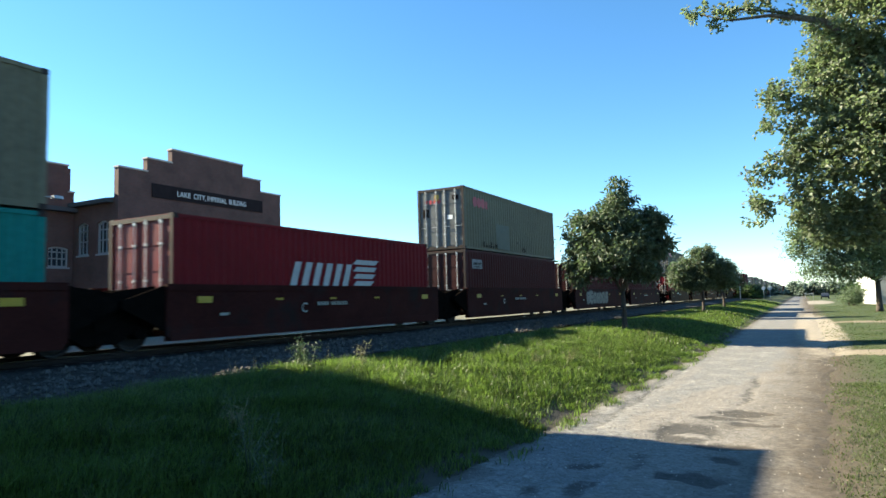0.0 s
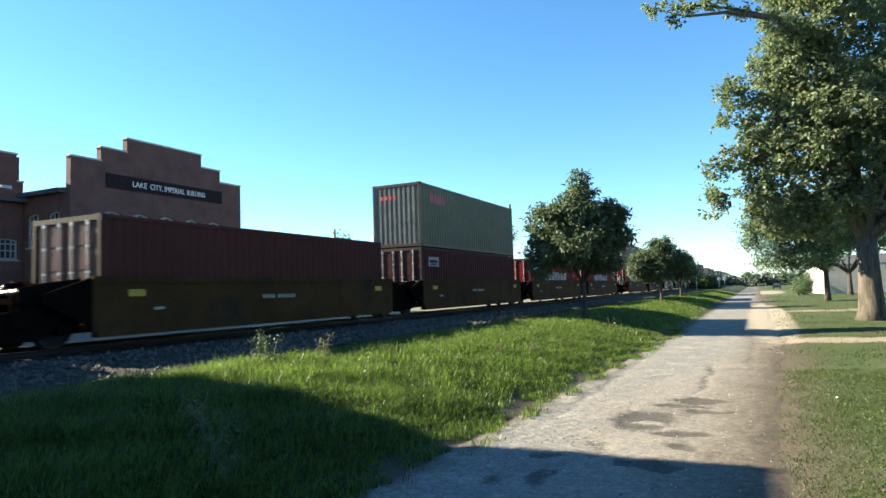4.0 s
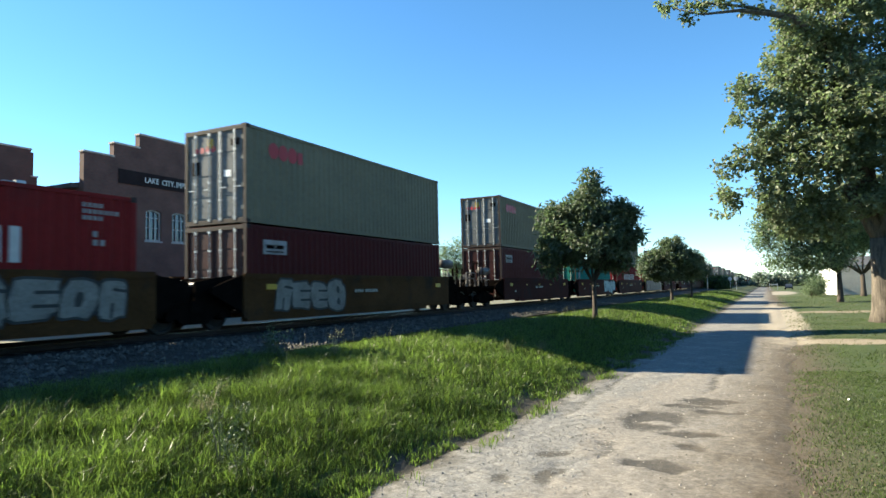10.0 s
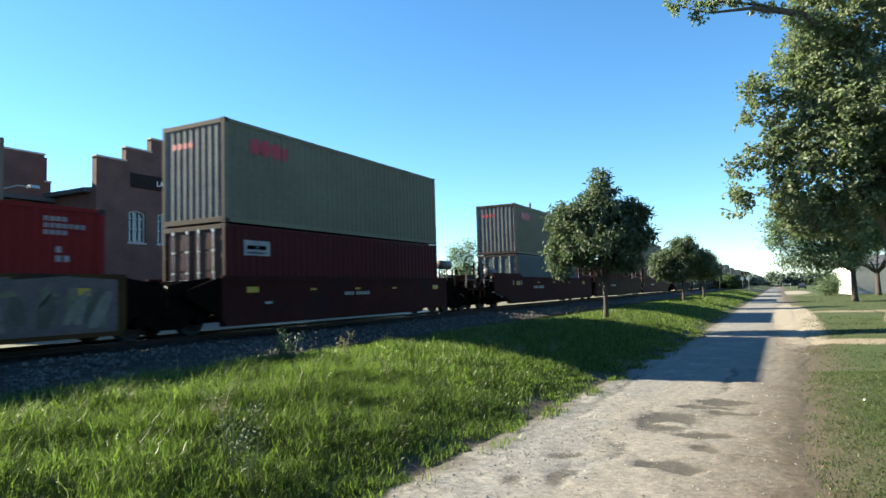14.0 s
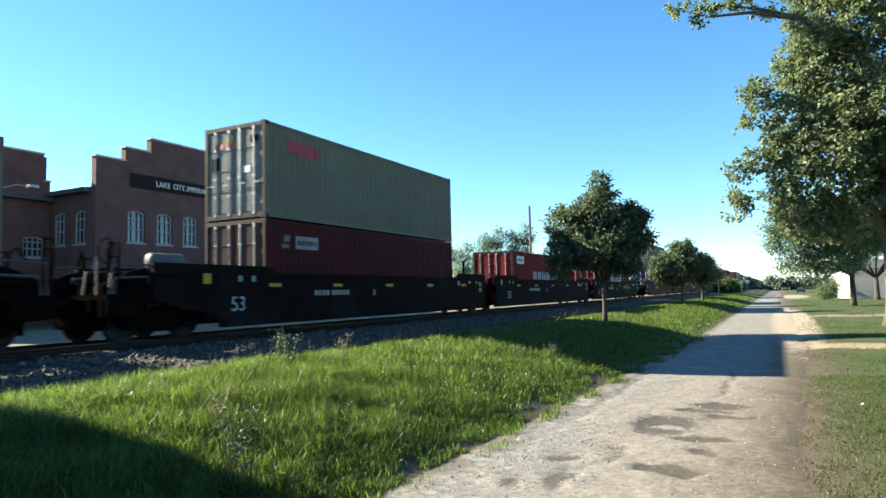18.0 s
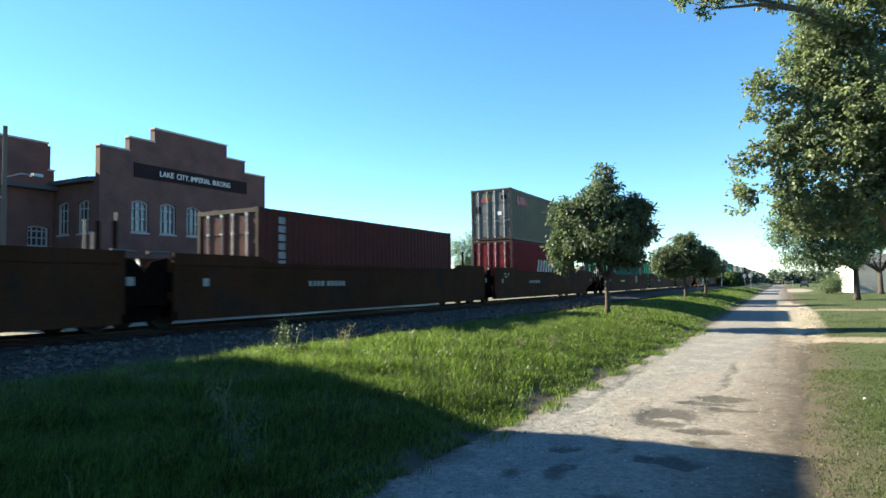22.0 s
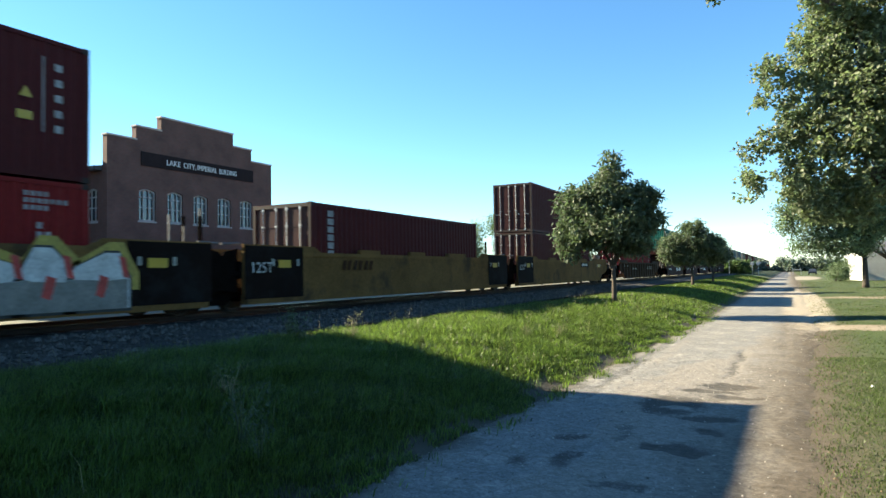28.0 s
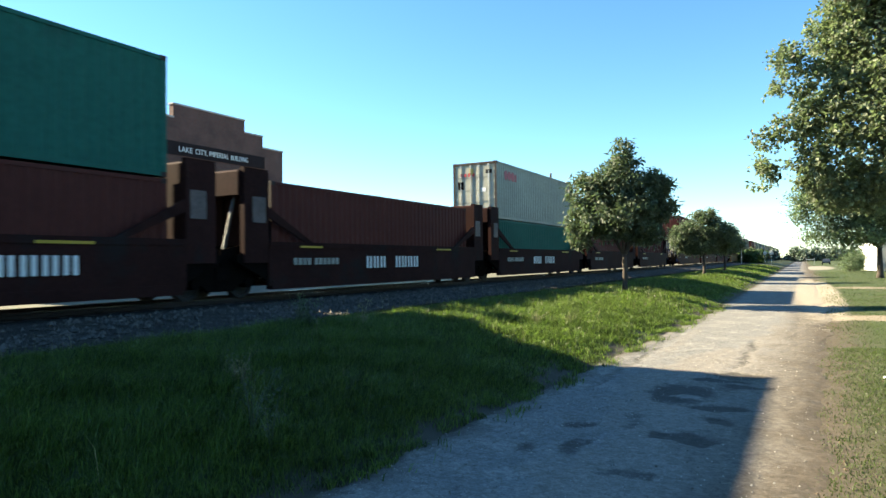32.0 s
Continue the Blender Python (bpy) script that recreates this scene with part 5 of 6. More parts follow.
                part("sill_skirt", bm, DARK, ob)
            if d < 0:
                bm = bmesh.new()
                tube(bm, [(0.95, tip + 0.35, 1.1), (0.95, tip + 0.35, 2.15)], 0.04, 6)
                n = 14
                ring = [(0.95 + 0.28 * math.cos(k * 2 * math.pi / n), tip + 0.3, 2.1 + 0.28 * math.sin(k * 2 * math.pi / n)) for k in range(n + 1)]
                tube(bm, ring, 0.02, 5, False)
                part("hand_brake", bm, DARK, ob)
        else:
            bm = bmesh.new()
            tube(bm, [(-0.7, tip - d * 0.3, 1.2), (0.7, tip - d * 0.3, 1.25)], 0.06, 6)
            tube(bm, [(0.5, tip - d * 0.2, 1.1), (0.55, tip, 1.35), (0.5, tip + d * 0.2, 1.1)], 0.03, 6)
            tube(bm, [(-0.4, tip - d * 0.2, 1.1), (-0.45, tip, 1.4), (-0.4, tip + d * 0.2, 1.1)], 0.03, 6)
            part("brake_hose", bm, TANK, ob, "grey brake hose and fittings")
    if style == "tall":
        for yb, d in ((y0, -1), (y1, 1)):
            reach = 1.2
            for s in (1, -1):
                bm = bmesh.new()
                a, b = sorted((yb, yb + d * 0.9))
                box(bm, 1.3, 1.46, a, b, 0.95, 3.52)
                o = part("bulkhead_post", bm, steel, ob)
                o.matrix_basis = Matrix.Diagonal((s, 1, 1, 1))
                bm = bmesh.new()
                a, b = sorted((yb + d * 0.12, yb + d * 0.6))
                box(bm, 1.462, 1.466, a, b, 2.05, 2.75)
                o = part("pale_panel", bm, GRAFFITI["mauve"], ob, "grey weathered panel")
                o.matrix_basis = Matrix.Diagonal((s, 1, 1, 1))
                bm = bmesh.new()
                prism(bm, [(yb - d * 0.02, 2.5), (yb - d * 1.9, 1.52), (yb - d * 1.6, 1.52), (yb - d * 0.02, 2.2)][::d], "x", 1.38, 1.46)
                o = part("brace", bm, steel, ob)
                o.matrix_basis = Matrix.Diagonal((s, 1, 1, 1))
            bm = bmesh.new()
            a, b = sorted((yb + d * 0.05, yb + d * 0.98))
            prism(bm, [(a, 2.78), (b, 2.78), (b, 3.4), (b - 0.06, 3.46), (a + 0.06, 3.46), (a, 3.4)], "x", -1.299, 1.299)
            part("bulkhead_beam", bm, steel, ob)
            # Dark sheet added in the opening, standing in for the beam's shade.
            bm = bmesh.new()
            a, b = sorted((yb + d * 0.02, yb + d * 0.045))
            box(bm, -1.29, 1.29, a, b, 1.12, 2.9)
            part("bulkhead_sheet", bm, steel, ob)
            for x in (-0.3, 0.3):
                bm = bmesh.new()
                tube(bm, [(x, yb + d * 0.55, 1.1), (x, yb + d * 0.55, 2.9)], 0.03, 6)
                part("ladder_rail", bm, DARK, ob)
            bm = bmesh.new()
            tube(bm, [(0.9, yb + d * 0.72, 2.8), (0.75, yb + d * 1.0, 1.2)], 0.05, 6)
            part("stay", bm, TANK, ob)
    # bogies: one at each shared joint, belonging to the unit behind it
    truck(ob, (-1.7 if near == "art" else -2.2) if forty else (-3.8 if near == "art" else -3.45))
    if far == "end":
        truck(ob, CL + (2.2 if forty else 3.45))
    # paint marks
    if kind in ("yellow", "brown", "olive") and not forty and style != "ribbed":
        for yy, end in ((-2.9, near), (CL + 0.9, far)):
            if kind == "yellow" and end == "art":
                o = part("black_end_panel", cached(("bp", yy), lambda: flat_mesh("black_end_panel", [rect(yy - 0.19, yy + 2.18, 0.34, 1.8)], STEEL["black"])), None, ob, "black painted end panel")
                o.location = (1.5015, 0, 0)
    plates = [rect(-0.9, -0.35, 1.2, 1.42), rect(CL + 0.4, CL + 0.95, 1.2, 1.42), rect(5.6, 6.0, 1.32, 1.38), rect(2.6, 3.0, 1.32, 1.38), rect(9.0, 9.4, 1.32, 1.38)]
    if kind == "taupe":
        plates = []
    elif kind == "yellow" and not forty:
        plates = [rect(-1.78, -1.28, 1.2, 1.42), rect(13.42, 13.95, 1.2, 1.42)]
    elif kind == "brown":
        plates = [rect(-3.62, -3.3, 1.1, 1.38)] if near == "end" else []
    elif kind == "black":
        plates = [rect(a - 0.25, a + 0.25, 1.26, 1.36) for a in (0.1, 3.1, 6.3, 9.5)] + [rect(12.48, 12.98, 1.27, 1.38), rect(14.48, 14.72, 1.28, 1.46), rect(14.48, 14.72, 1.0, 1.2), rect(-2.55, -2.3, 1.34, 1.6)]
    if style == "tall":
        plates = [rect(0.9, 1.9, 1.38, 1.44), rect(9.0, 10.2, 1.38, 1.44)]
    elif forty:
        plates = [rect(0.5, 0.95, 1.08, 1.24), rect(11.2, 11.65, 1.08, 1.24)] + ([rect(3.2 + i * 2.4, 3.5 + i * 2.4, 1.12, 1.18) for i in range(3)] if kind == "maroon" else [])
    painted(ob, "reflector_plate", ("rp", style, kind if kind in ("taupe", "maroon", "brown", "black", "yellow") else "", near), plates, YELLOW, 1.504, "yellow reflector plate")
    ends = [rect(-2.25, -2.05, 1.02, 1.22), rect(CL + 3.1, CL + 3.3, 1.05, 1.25)] if kind == "brown" else [rect(-2.05, -1.95, 1.25, 1.45), rect(-1.0, -0.9, 1.25, 1.45), rect(13.15, 13.25, 1.25, 1.45), rect(14.1, 14.2, 1.25, 1.45)] if kind == "yellow" and not forty else [rect(-1.35, -1.2, 1.4, 1.56), rect(-0.85, -0.7, 1.4, 1.56), rect(13.3, 13.5, 1.38, 1.5), rect(14.1, 14.25, 1.38, 1.5), rect(12.1, 12.35, 1.3, 1.5)] if kind == "black" else [rect(-1.45, -1.3, 1.22, 1.45), rect(-0.2, -0.05, 1.22, 1.45)] if not forty else [rect(1.2, 1.5, 0.75, 0.82)]
    if style == "tall":
        ends = [rect(0.61 + 0.2 * i + 0.12 * (i > 3), 0.76 + 0.2 * i + 0.12 * (i > 3), 0.88, 1.08) for i in range(10)]
    elif kind != "yellow" or forty:
        ends += [rect(5.0 + 0.14 * i + 0.1 * (i > 3), 5.1 + 0.14 * i + 0.1 * (i > 3), 0.94, 1.05) for i in range(10)] if forty else [rect(1.88 + 0.2 * i + 0.1 * (i > 3), 2.03 + 0.2 * i + 0.1 * (i > 3), 0.99, 1.15) for i in range(9)]
    painted(ob, "number_bar", ("nb", style, kind if kind in ("brown", "black", "yellow") else ""), ends, GRAFFITI["grey"], 1.504)
    for d in deco:
        if d[0] == "text":
            lettering("stencil", d[1], d[2], GRAFFITI["dull" if kind == "taupe" else "white"], ob, pose(1.506, d[3], d[4], 90, 0, 90), "white stencilled lettering", 0.002)
        elif d[0] == "brand":
            q = [rect(d[1] + i * 0.62 + k, d[1] + i * 0.62 + k + 0.17, d[2], d[2] + 0.32, 0.1) for i in range(3) for k in (0.0, 0.29)]
            if d[3] == "white":
                o = part("brand_board", flat_mesh("brand_board", [rect(d[1] - 0.25, d[1] + 2.1, d[2] - 0.1, d[2] + 0.42)], STEEL["black"]), None, ob)
                o.location = (1.504, 0, 0)
            painted(ob, "brand_mark", ("bm", d), q, BRAND_WHITE if d[3] == "white" else GRAFFITI["dull"] if d[3] == "plain" else STEEL["brown"], 1.509)
        elif d[0] == "blocks":
            painted(ob, "brand_mark", ("bb", d), hull(3, d[1], 0.74, 0.3, 0.4, 0.11) + hull(4, d[1] + 1.8, 0.74, 0.3, 0.4, 0.11), WHITE, 1.506)
        elif d[0] == "board":
            part("number_board", flat_mesh("number_board", [rect(d[1], d[1] + 1.75, d[2], d[2] + 0.32)], STEEL["black"]), None, ob).location = (1.504, 0, 0)
            painted(ob, "number_bar", ("bd", d), [rect(d[1] + 0.22 + 0.23 * i, d[1] + 0.39 + 0.23 * i, d[2] + 0.07, d[2] + 0.25) for i in range(6)], GRAFFITI["white"], 1.509)
        elif d[0] == "mural":
            mural(ob)
        elif d[0] == "guides":
            for a, b in ((2.27, 3.48), (5.6, 6.75), (8.7, 10.5)):
                bm = bmesh.new()
                box(bm, 1.36, 1.49, a, b, 1.6, 1.8)
                part("container_guide", bm, steel, ob)
        elif d[0] == "scrawl":
            rs, quads, yy = random.Random(5), [], d[1]
            while yy < d[2]:
                h_ = rs.uniform(0.15, 0.32)
                quads += [rect(yy, yy + 0.03, d[3], d[3] + h_, rs.uniform(-0.1, 0.12)), rect(yy, yy + 0.16, d[3] + h_ * rs.uniform(0.4, 1), d[3] + h_ + 0.03, 0.03)]
                yy += rs.uniform(0.3, 0.55)
            painted(ob, "sprayed_stroke", ("sc", d), quads, GRAFFITI["white"], 1.505)
        elif d[0] == "band":
            faded_band(ob, *d[1:])
        elif d[0] == "spray":
            graffiti(ob, *d[1:])
    return ob


# place along the track, wagon paint, wagon style, near joint, far joint, lower (paint, height, end, mark), upper, decorations
SMALL, TALL = 2.591, 2.896
G = ("grey", TALL, "d", "oo")
GC = ("grey", TALL, "c", "oo")
F1, F2, F3 = ("maroon", "forty"), ("yellow", "forty"), ("olive", "forty")
UNITS = [
    (-4.7, *F1, "end", "art", ("teal", SMALL, "d", "do"), G, ()),
    (10.5, *F1, "art", "art", ("crimson", TALL, "d", "hm"), None, (("text", "C", 0.4, 4.4, 0.75),)),
    (26.1, *F1, "art", "art", ("maroon", TALL, "d", "be"), ("grey", TALL, "d", "scuffed"), (("text", "D", 0.32, 3.6, 0.78),)),
    (41.7, *F1, "art", "art", ("maroon", TALL, "d", "be"), None, (("spray", 2.0, 7.5, 0.45, 1.4, "dull", 4),)),
    (57.4, *F1, "art", "end", ("maroon", SMALL, "d", "be"), G, ()),
    (77.2, *F3, "end", "art", ("crimson", TALL, "d", "ca"), GC, (("board", 3.2, 0.98),)),
    (93.3, *F3, "art", "art", ("brown", SMALL, "d", ""), None, ()),
    (108.9, *F3, "art", "art", ("maroon", SMALL, "d", "be"), GC, ()),
    (124.2, *F3, "art", "art", ("red", SMALL, "d", "hy"), None, ()),
    (139.7, *F3, "art", "end", ("red", SMALL, "d", "hy"), G, ()),
]
UNITS += [
    (159.6, *F3, "end", "art", ("red", SMALL, "d", "hyg"), G, ()),
    (175.4, *F3, "art", "art", ("red", TALL, "d", "hyp"), None, (("text", "125-T", 0.28, -0.78, 1.08), ("brand", 6.3, 0.75, "white"))),
    (191.3, *F3, "art", "art", ("maroon", TALL, "d", "be"), ("maroon", TALL, "d", ""), (("brand", 5.2, 0.72, "white"), ("spray", 0.4, 4.0, 0.4, 1.45, "dull", 9, "white"), ("spray", 8.4, 11.5, 0.45, 1.4, "dark", 10, "black"))),
    (207.0, *F3, "art", "art", ("red", TALL, "d", "hyg"), None, (("brand", 6.0, 0.8, "white"), ("spray", 8.3, 12.0, 0.4, 1.4, "dull", 12))),
    (222.8, *F3, "art", "end", ("maroon", SMALL, "d", "be"), G, (("spray", 0.9, 4.6, 0.4, 1.4, "dull", 14),)),
    (242.7, *F1, "end", "art", ("maroon", TALL, "d", "be"), G, ()),
    (258.5, *F1, "art", "art", ("teal", SMALL, "d", "do"), None, (("text", "C", 0.4, 4.0, 0.8), ("spray", 8.3, 12.2, 0.4, 1.45, "blue", 17))),
    (274.0, *F1, "art", "art", ("red", TALL, "d", "hy"), G, ()),
    (289.4, *F3, "art", "art", ("red", SMALL, "d", "hy"), None, (("band", 0.1, 12.3, 0.3, 1.5),)),
    (305.1, *F1, "art", "end", ("maroon", SMALL, "d", "be"), GC, ()),
]
UNITS += [
    (327.0, "maroon", "fifty", "end", "art", ("slate", SMALL, "d", ""), GC, ()),
    (346.8, "brown", "fifty", "art", "art", ("maroon", TALL, "d", ""), None, ()),
    (366.55, "brown", "fifty", "art", "end", ("maroon", SMALL, "d", "be"), G, ()),
    (390.2, "black", "fifty", "end", "art", ("maroon", TALL, "d", "ha"), G, (("text", "53", 0.55, -1.35, 0.62), ("text", "B", 0.28, 5.27, 0.97))),
    (410.0, "black", "fifty", "art", "art", ("red", TALL, "d", "hy"), None, (("text", "53", 0.55, -1.35, 0.62), ("text", "C", 0.28, 5.07, 0.93))),
    (429.8, "black", "fifty", "art", "end", ("crimson", TALL, "d", "hm"), G, (("text", "53", 0.55, -1.35, 0.62), ("text", "A", 0.28, 5.07, 0.93), ("scrawl", 7.66, 11.2, 0.95, 1.3))),
    (453.6, "brown", "fifty", "end", "art", ("navy", TALL, "d", ""), GC, ()),
    (473.3, "brown", "fifty", "art", "art", ("brown", TALL, "d", "tr"), None, ()),
    (493.0, "brown", "fifty", "art", "end", ("crimson", TALL, "d", "hm"), G, (("text", "125 T", 0.34, -1.6, 1.3),)),
]
UNITS += [
    (516.93, "brown", "fifty", "end", "art", ("green", SMALL, "d", "do"), G, (("spray", 8.5, 9.8, 0.9, 1.5, "dull", 25, "dull"),)),
    (536.7, "brown", "fifty", "art", "art", ("green", TALL, "c", "do"), None, (("brand", 4.6, 0.9, "brown"),)),
    (556.7, "brown", "fifty", "art", "end", ("brown", SMALL, "d", ""), GC, ()),
    (581.1, "yellow", "fifty", "end", "art", ("red", SMALL, "d", "hyg"), ("maroon", TALL, "d", "nb"), (("board", 1.98, 1.28), ("mural",),)),
    (600.6, "yellow", "fifty", "art", "art", ("maroon", TALL, "d", "tr"), None, (("text", "125T", 0.42, -2.45, 1.06), ("brand", 1.2, 1.12, "brown"), ("guides",))),
    (620.5, "yellow", "fifty", "art", "end", ("maroon", TALL, "d", ""), ("maroon", TALL, "d", ""), (("text", "125T", 0.42, -2.45, 1.06), ("guides",), ("board", 8.9, 1.22))),
]
UNITS += [
    (644.36, "taupe", "ribbed", "end", "end", ("crimson", TALL, "d", "cb"), G, (("text", "53", 0.45, 11.3, 0.98), ("brand", 8.9, 0.98, "plain"))),
    (666.25, "wine", "tall", "end", "art", ("brown", SMALL, "d", ""), ("green", TALL, "c", "do"), (("blocks", 6.52),)),
    (681.9, "wine", "tall", "art", "art", ("brown", TALL, "d", ""), None, (("blocks", 4.2),)),
    (697.5, "wine", "tall", "art", "art", ("green", SMALL, "d", ""), ("pale", TALL, "d", "oo"), (("blocks", 4.2),)),
    (713.1, "wine", "tall", "art", "art", ("brown", SMALL, "d", ""), None, ()),
    (728.7, "wine", "tall", "art", "end", ("maroon", SMALL, "d", ""), ("pale", TALL, "c", ""), ()),
]
place = 752.0
tail = random.Random(7)
for i in range(18):
    low = tail.choice([("maroon", SMALL, "d", ""), ("red", SMALL, "d", ""), ("navy", TALL, "d", ""), ("teal", SMALL, "d", "")])
    UNITS.append((place, tail.choice(["brown", "maroon", "yellow"]), "fifty", "end" if i % 3 == 0 else "art", "end" if i % 3 == 2 else "art", low, tail.choice([G, ("maroon", TALL, "d", ""), ("slate", TALL, "d", "")]), ()))
    place += 19.8 if i % 3 < 2 else 23.8

LIFT = {366.55: 0.04, 453.6: 0.04, 493.0: 0.13, 644.36: 0.14, 429.8: 0.12}      # wells whose floor sits a little higher
for s, kind, style, near, far, low, up, deco in UNITS:
    distant = s > 745
    MOVING.append((wagon(kind, style, near, far, deco, LIFT.get(s, 0.0)), s, TRACK_X, RAIL_Z))
    base = RAIL_Z + 0.39 + LIFT.get(s, 0.0)
    MOVING.append((container(*low, "in a well wagon", not distant), s, TRACK_X, base))
    if up:
        MOVING.append((container(*up, "stacked on another container", not distant), s, TRACK_X, base + low[1] + 0.03))

# ---- trees ----
BARK = mat("grey_bark", (0.125, 0.102, 0.08), 0.95, 0, 0.5, 3, 22, 1.0, dist=0.06, dirt=(0.05, 0.04, 0.032), dirt_at=0.5, dirt_scale=2.2, stretch=(2.5, 2.5, 0.5))
BARK_DARK = mat("dark_bark", (0.055, 0.042, 0.032), 0.9, 0, 0.3, 4, 30, 0.6, stretch=(2.5, 2.5, 0.5))
LEAF_A = mat("oak_leaves", (0.132, 0.15, 0.088), 0.55, 0, 0.28, 0.5, 4, 0, isl=0.6, soft=0.42)
LEAF_B = mat("young_tree_leaves", (0.08, 0.1, 0.058), 0.55, 0, 0.3, 0.8, 5, 0, isl=0.7, soft=0.36)
LEAF_C = mat("blue_green_leaves", (0.12, 0.155, 0.085), 0.55, 0, 0.35, 0.4, 4, 0, isl=1.0, soft=0.3)
# Distance haze is put into this leaf colour, paler and bluer.
LEAF_FAR = mat("hazed_far_leaves", (0.11, 0.14, 0.115), 0.6, 0, 0.3, 0.1, 2, 0, isl=0.8, soft=0.25)
LEAF_D = mat("hedge_leaves", (0.05, 0.08, 0.02), 0.5, 0, 0.4, 0.3, 3, 0, isl=1.0, soft=0.25)
TURN = 26.2      # the trees' own sideways axis runs across the lane's view


def leaves(name, blobs, n, length, width, seed, material, droop=0.35, spread=0.3, per=26, shell=0.45, tuft=0.0):
    """Folded leaves in clumps inside ellipsoids (x, y, z, r, rz)."""
    r = np.random.RandomState(seed)
    vol = np.array([b[3] ** 2 * b[4] for b in blobs]) ** 0.75
    nc = max(1, n // per)
    pick = r.choice(len(blobs), nc, p=vol / vol.sum())
    B = np.array(blobs)[pick]
    d = r.normal(size=(nc, 3))
    d /= np.linalg.norm(d, axis=1)[:, None]
    rad = shell + (1 - shell) * r.rand(nc) ** 0.6
    C = B[:, :3] + d * rad[:, None] * np.stack([B[:, 3], B[:, 3], B[:, 4]], 1)
    O = r.normal(size=(nc * per, 3)) * spread * np.array([1, 1, 0.8])
    P = np.repeat(C, per, 0) + O
    m = len(P)
    a = r.uniform(0, 2 * np.pi, m)
    el = r.normal(-droop, 0.55, m)
    D = np.stack([np.cos(a) * np.cos(el), np.sin(a) * np.cos(el), np.sin(el)], 1) + tuft * O / (spread + 1e-6)
    D /= np.linalg.norm(D, axis=1)[:, None]
    up = r.normal(size=(m, 3)) * 0.6 + np.array([0, 0, 1])
    S = np.cross(D, up)
    S /= np.linalg.norm(S, axis=1)[:, None] + 1e-9
    Nn = np.cross(S, D)
    L = length * r.uniform(0.6, 1.25, m)[:, None]
    W = width * r.uniform(0.7, 1.2, m)[:, None]
    V = np.stack([P - D * L * 0.5, P - S * W + Nn * W * 0.35 - D * L * 0.05, P + D * L * 0.5, P + S * W + Nn * W * 0.35 - D * L * 0.05], 1)
    i = np.arange(m) * 4
    F = np.concatenate([np.stack([i, i + 1, i + 2], 1), np.stack([i, i + 2, i + 3], 1)])
    return soup(name, V.reshape(-1, 3), F, material), C


def wood(bm, fork, radius, centres, rng, n_limbs, flare=1.6, bend=0.25):
    """Trunk up to the fork, limbs into the crown, and branchlets to the leaf clumps."""
    tube(bm, [(0, 0, -0.35), (0.02, 0, 0.15 * fork), (0.03, 0.02, 0.5 * fork), (0, 0, fork)], [radius * flare, radius * 1.12, radius * 0.95, radius * 0.85], 12)
    cs = list(centres)
    rng.shuffle(cs)
    ends = []
    for k in range(n_limbs):
        c = Vector(cs[k % len(cs)])
        s = Vector((0, 0, fork - 0.15))
        mid = s.lerp(c, 0.5) + Vector((rng.uniform(-bend, bend), rng.uniform(-bend, bend), rng.uniform(0, bend)))
        q1 = s.lerp(mid, 0.5) + Vector((0, 0, bend * 0.3))
        r0 = radius * rng.uniform(0.4, 0.62)
        tube(bm, [s, q1, mid, mid.lerp(c, 0.6), c], [r0, r0 * 0.75, r0 * 0.5, r0 * 0.3, r0 * 0.1], 7)
        ends += [q1, mid, mid.lerp(c, 0.5), c]
    for c in cs[n_limbs:n_limbs * 6]:
        c = Vector(c)
        e = min(ends, key=lambda q: (q - c).length)
        m_ = e.lerp(c, 0.5) + Vector((rng.uniform(-bend, bend), rng.uniform(-bend, bend), rng.uniform(-bend, bend))) * 0.5
        tube(bm, [e, m_, c], [radius * 0.09, radius * 0.06, radius * 0.02], 5)


def tree(at, fork, radius, blobs, n, length, width, seed, leaf, bark, label, n_limbs=8, spread=0.3, droop=0.35, bend=0.25, shell=0.45, extra=None, per=26, tuft=0.0):
    ob = thing("tree", label, "tree", pose(*at, 0, 0, TURN))
    me, C = leaves("crown", blobs, n, length, width, seed, leaf, droop, spread, per, shell, tuft)
    part("crown", me, None, ob)
    bm = bmesh.new()
    wood(bm, fork, radius, [tuple(c) for c in C], random.Random(seed), n_limbs, bend=bend)
    if extra:
        extra(bm)
    part("trunk", bm, bark, ob, smooth=True)
    return ob


YOUNG = [(0, 0, 5.95, 0.42, 0.59), (0, 0, 5.3, 0.71, 0.54), (-0.24, 0, 4.58, 1.31, 0.77), (-1.43, 0.12, 4.11, 0.89, 1.01), (1.13, -0.12, 4.22, 0.95, 0.95), (-0.24, 0, 3.15, 1.9, 1.07), (-1.84, -0.12, 2.74, 0.65, 1.01), (0.89, 0.24, 2.5, 0.95, 0.59), (1.61, 0, 3.51, 0.65, 0.65)]
tree((-6.75, 28.2, 0.72), 1.6, 0.1, YOUNG, 21000, 0.25, 0.048, 11, LEAF_B, BARK_DARK, "young leafy street tree with a slim trunk on the grass bank", 9, 0.13, 0.35, 0.14, 0.4, None, 16, 0.5)
SECOND = [(0, 0, 3.66, 1.55, 1.24), (1.49, 0.25, 3.22, 1.18, 1.05), (-1.55, 0, 2.91, 1.18, 1.18), (0.12, 0, 4.65, 0.99, 0.52), (1.92, 0.5, 2.36, 0.81, 0.68), (-0.37, 0.25, 2.23, 1.49, 0.62)]
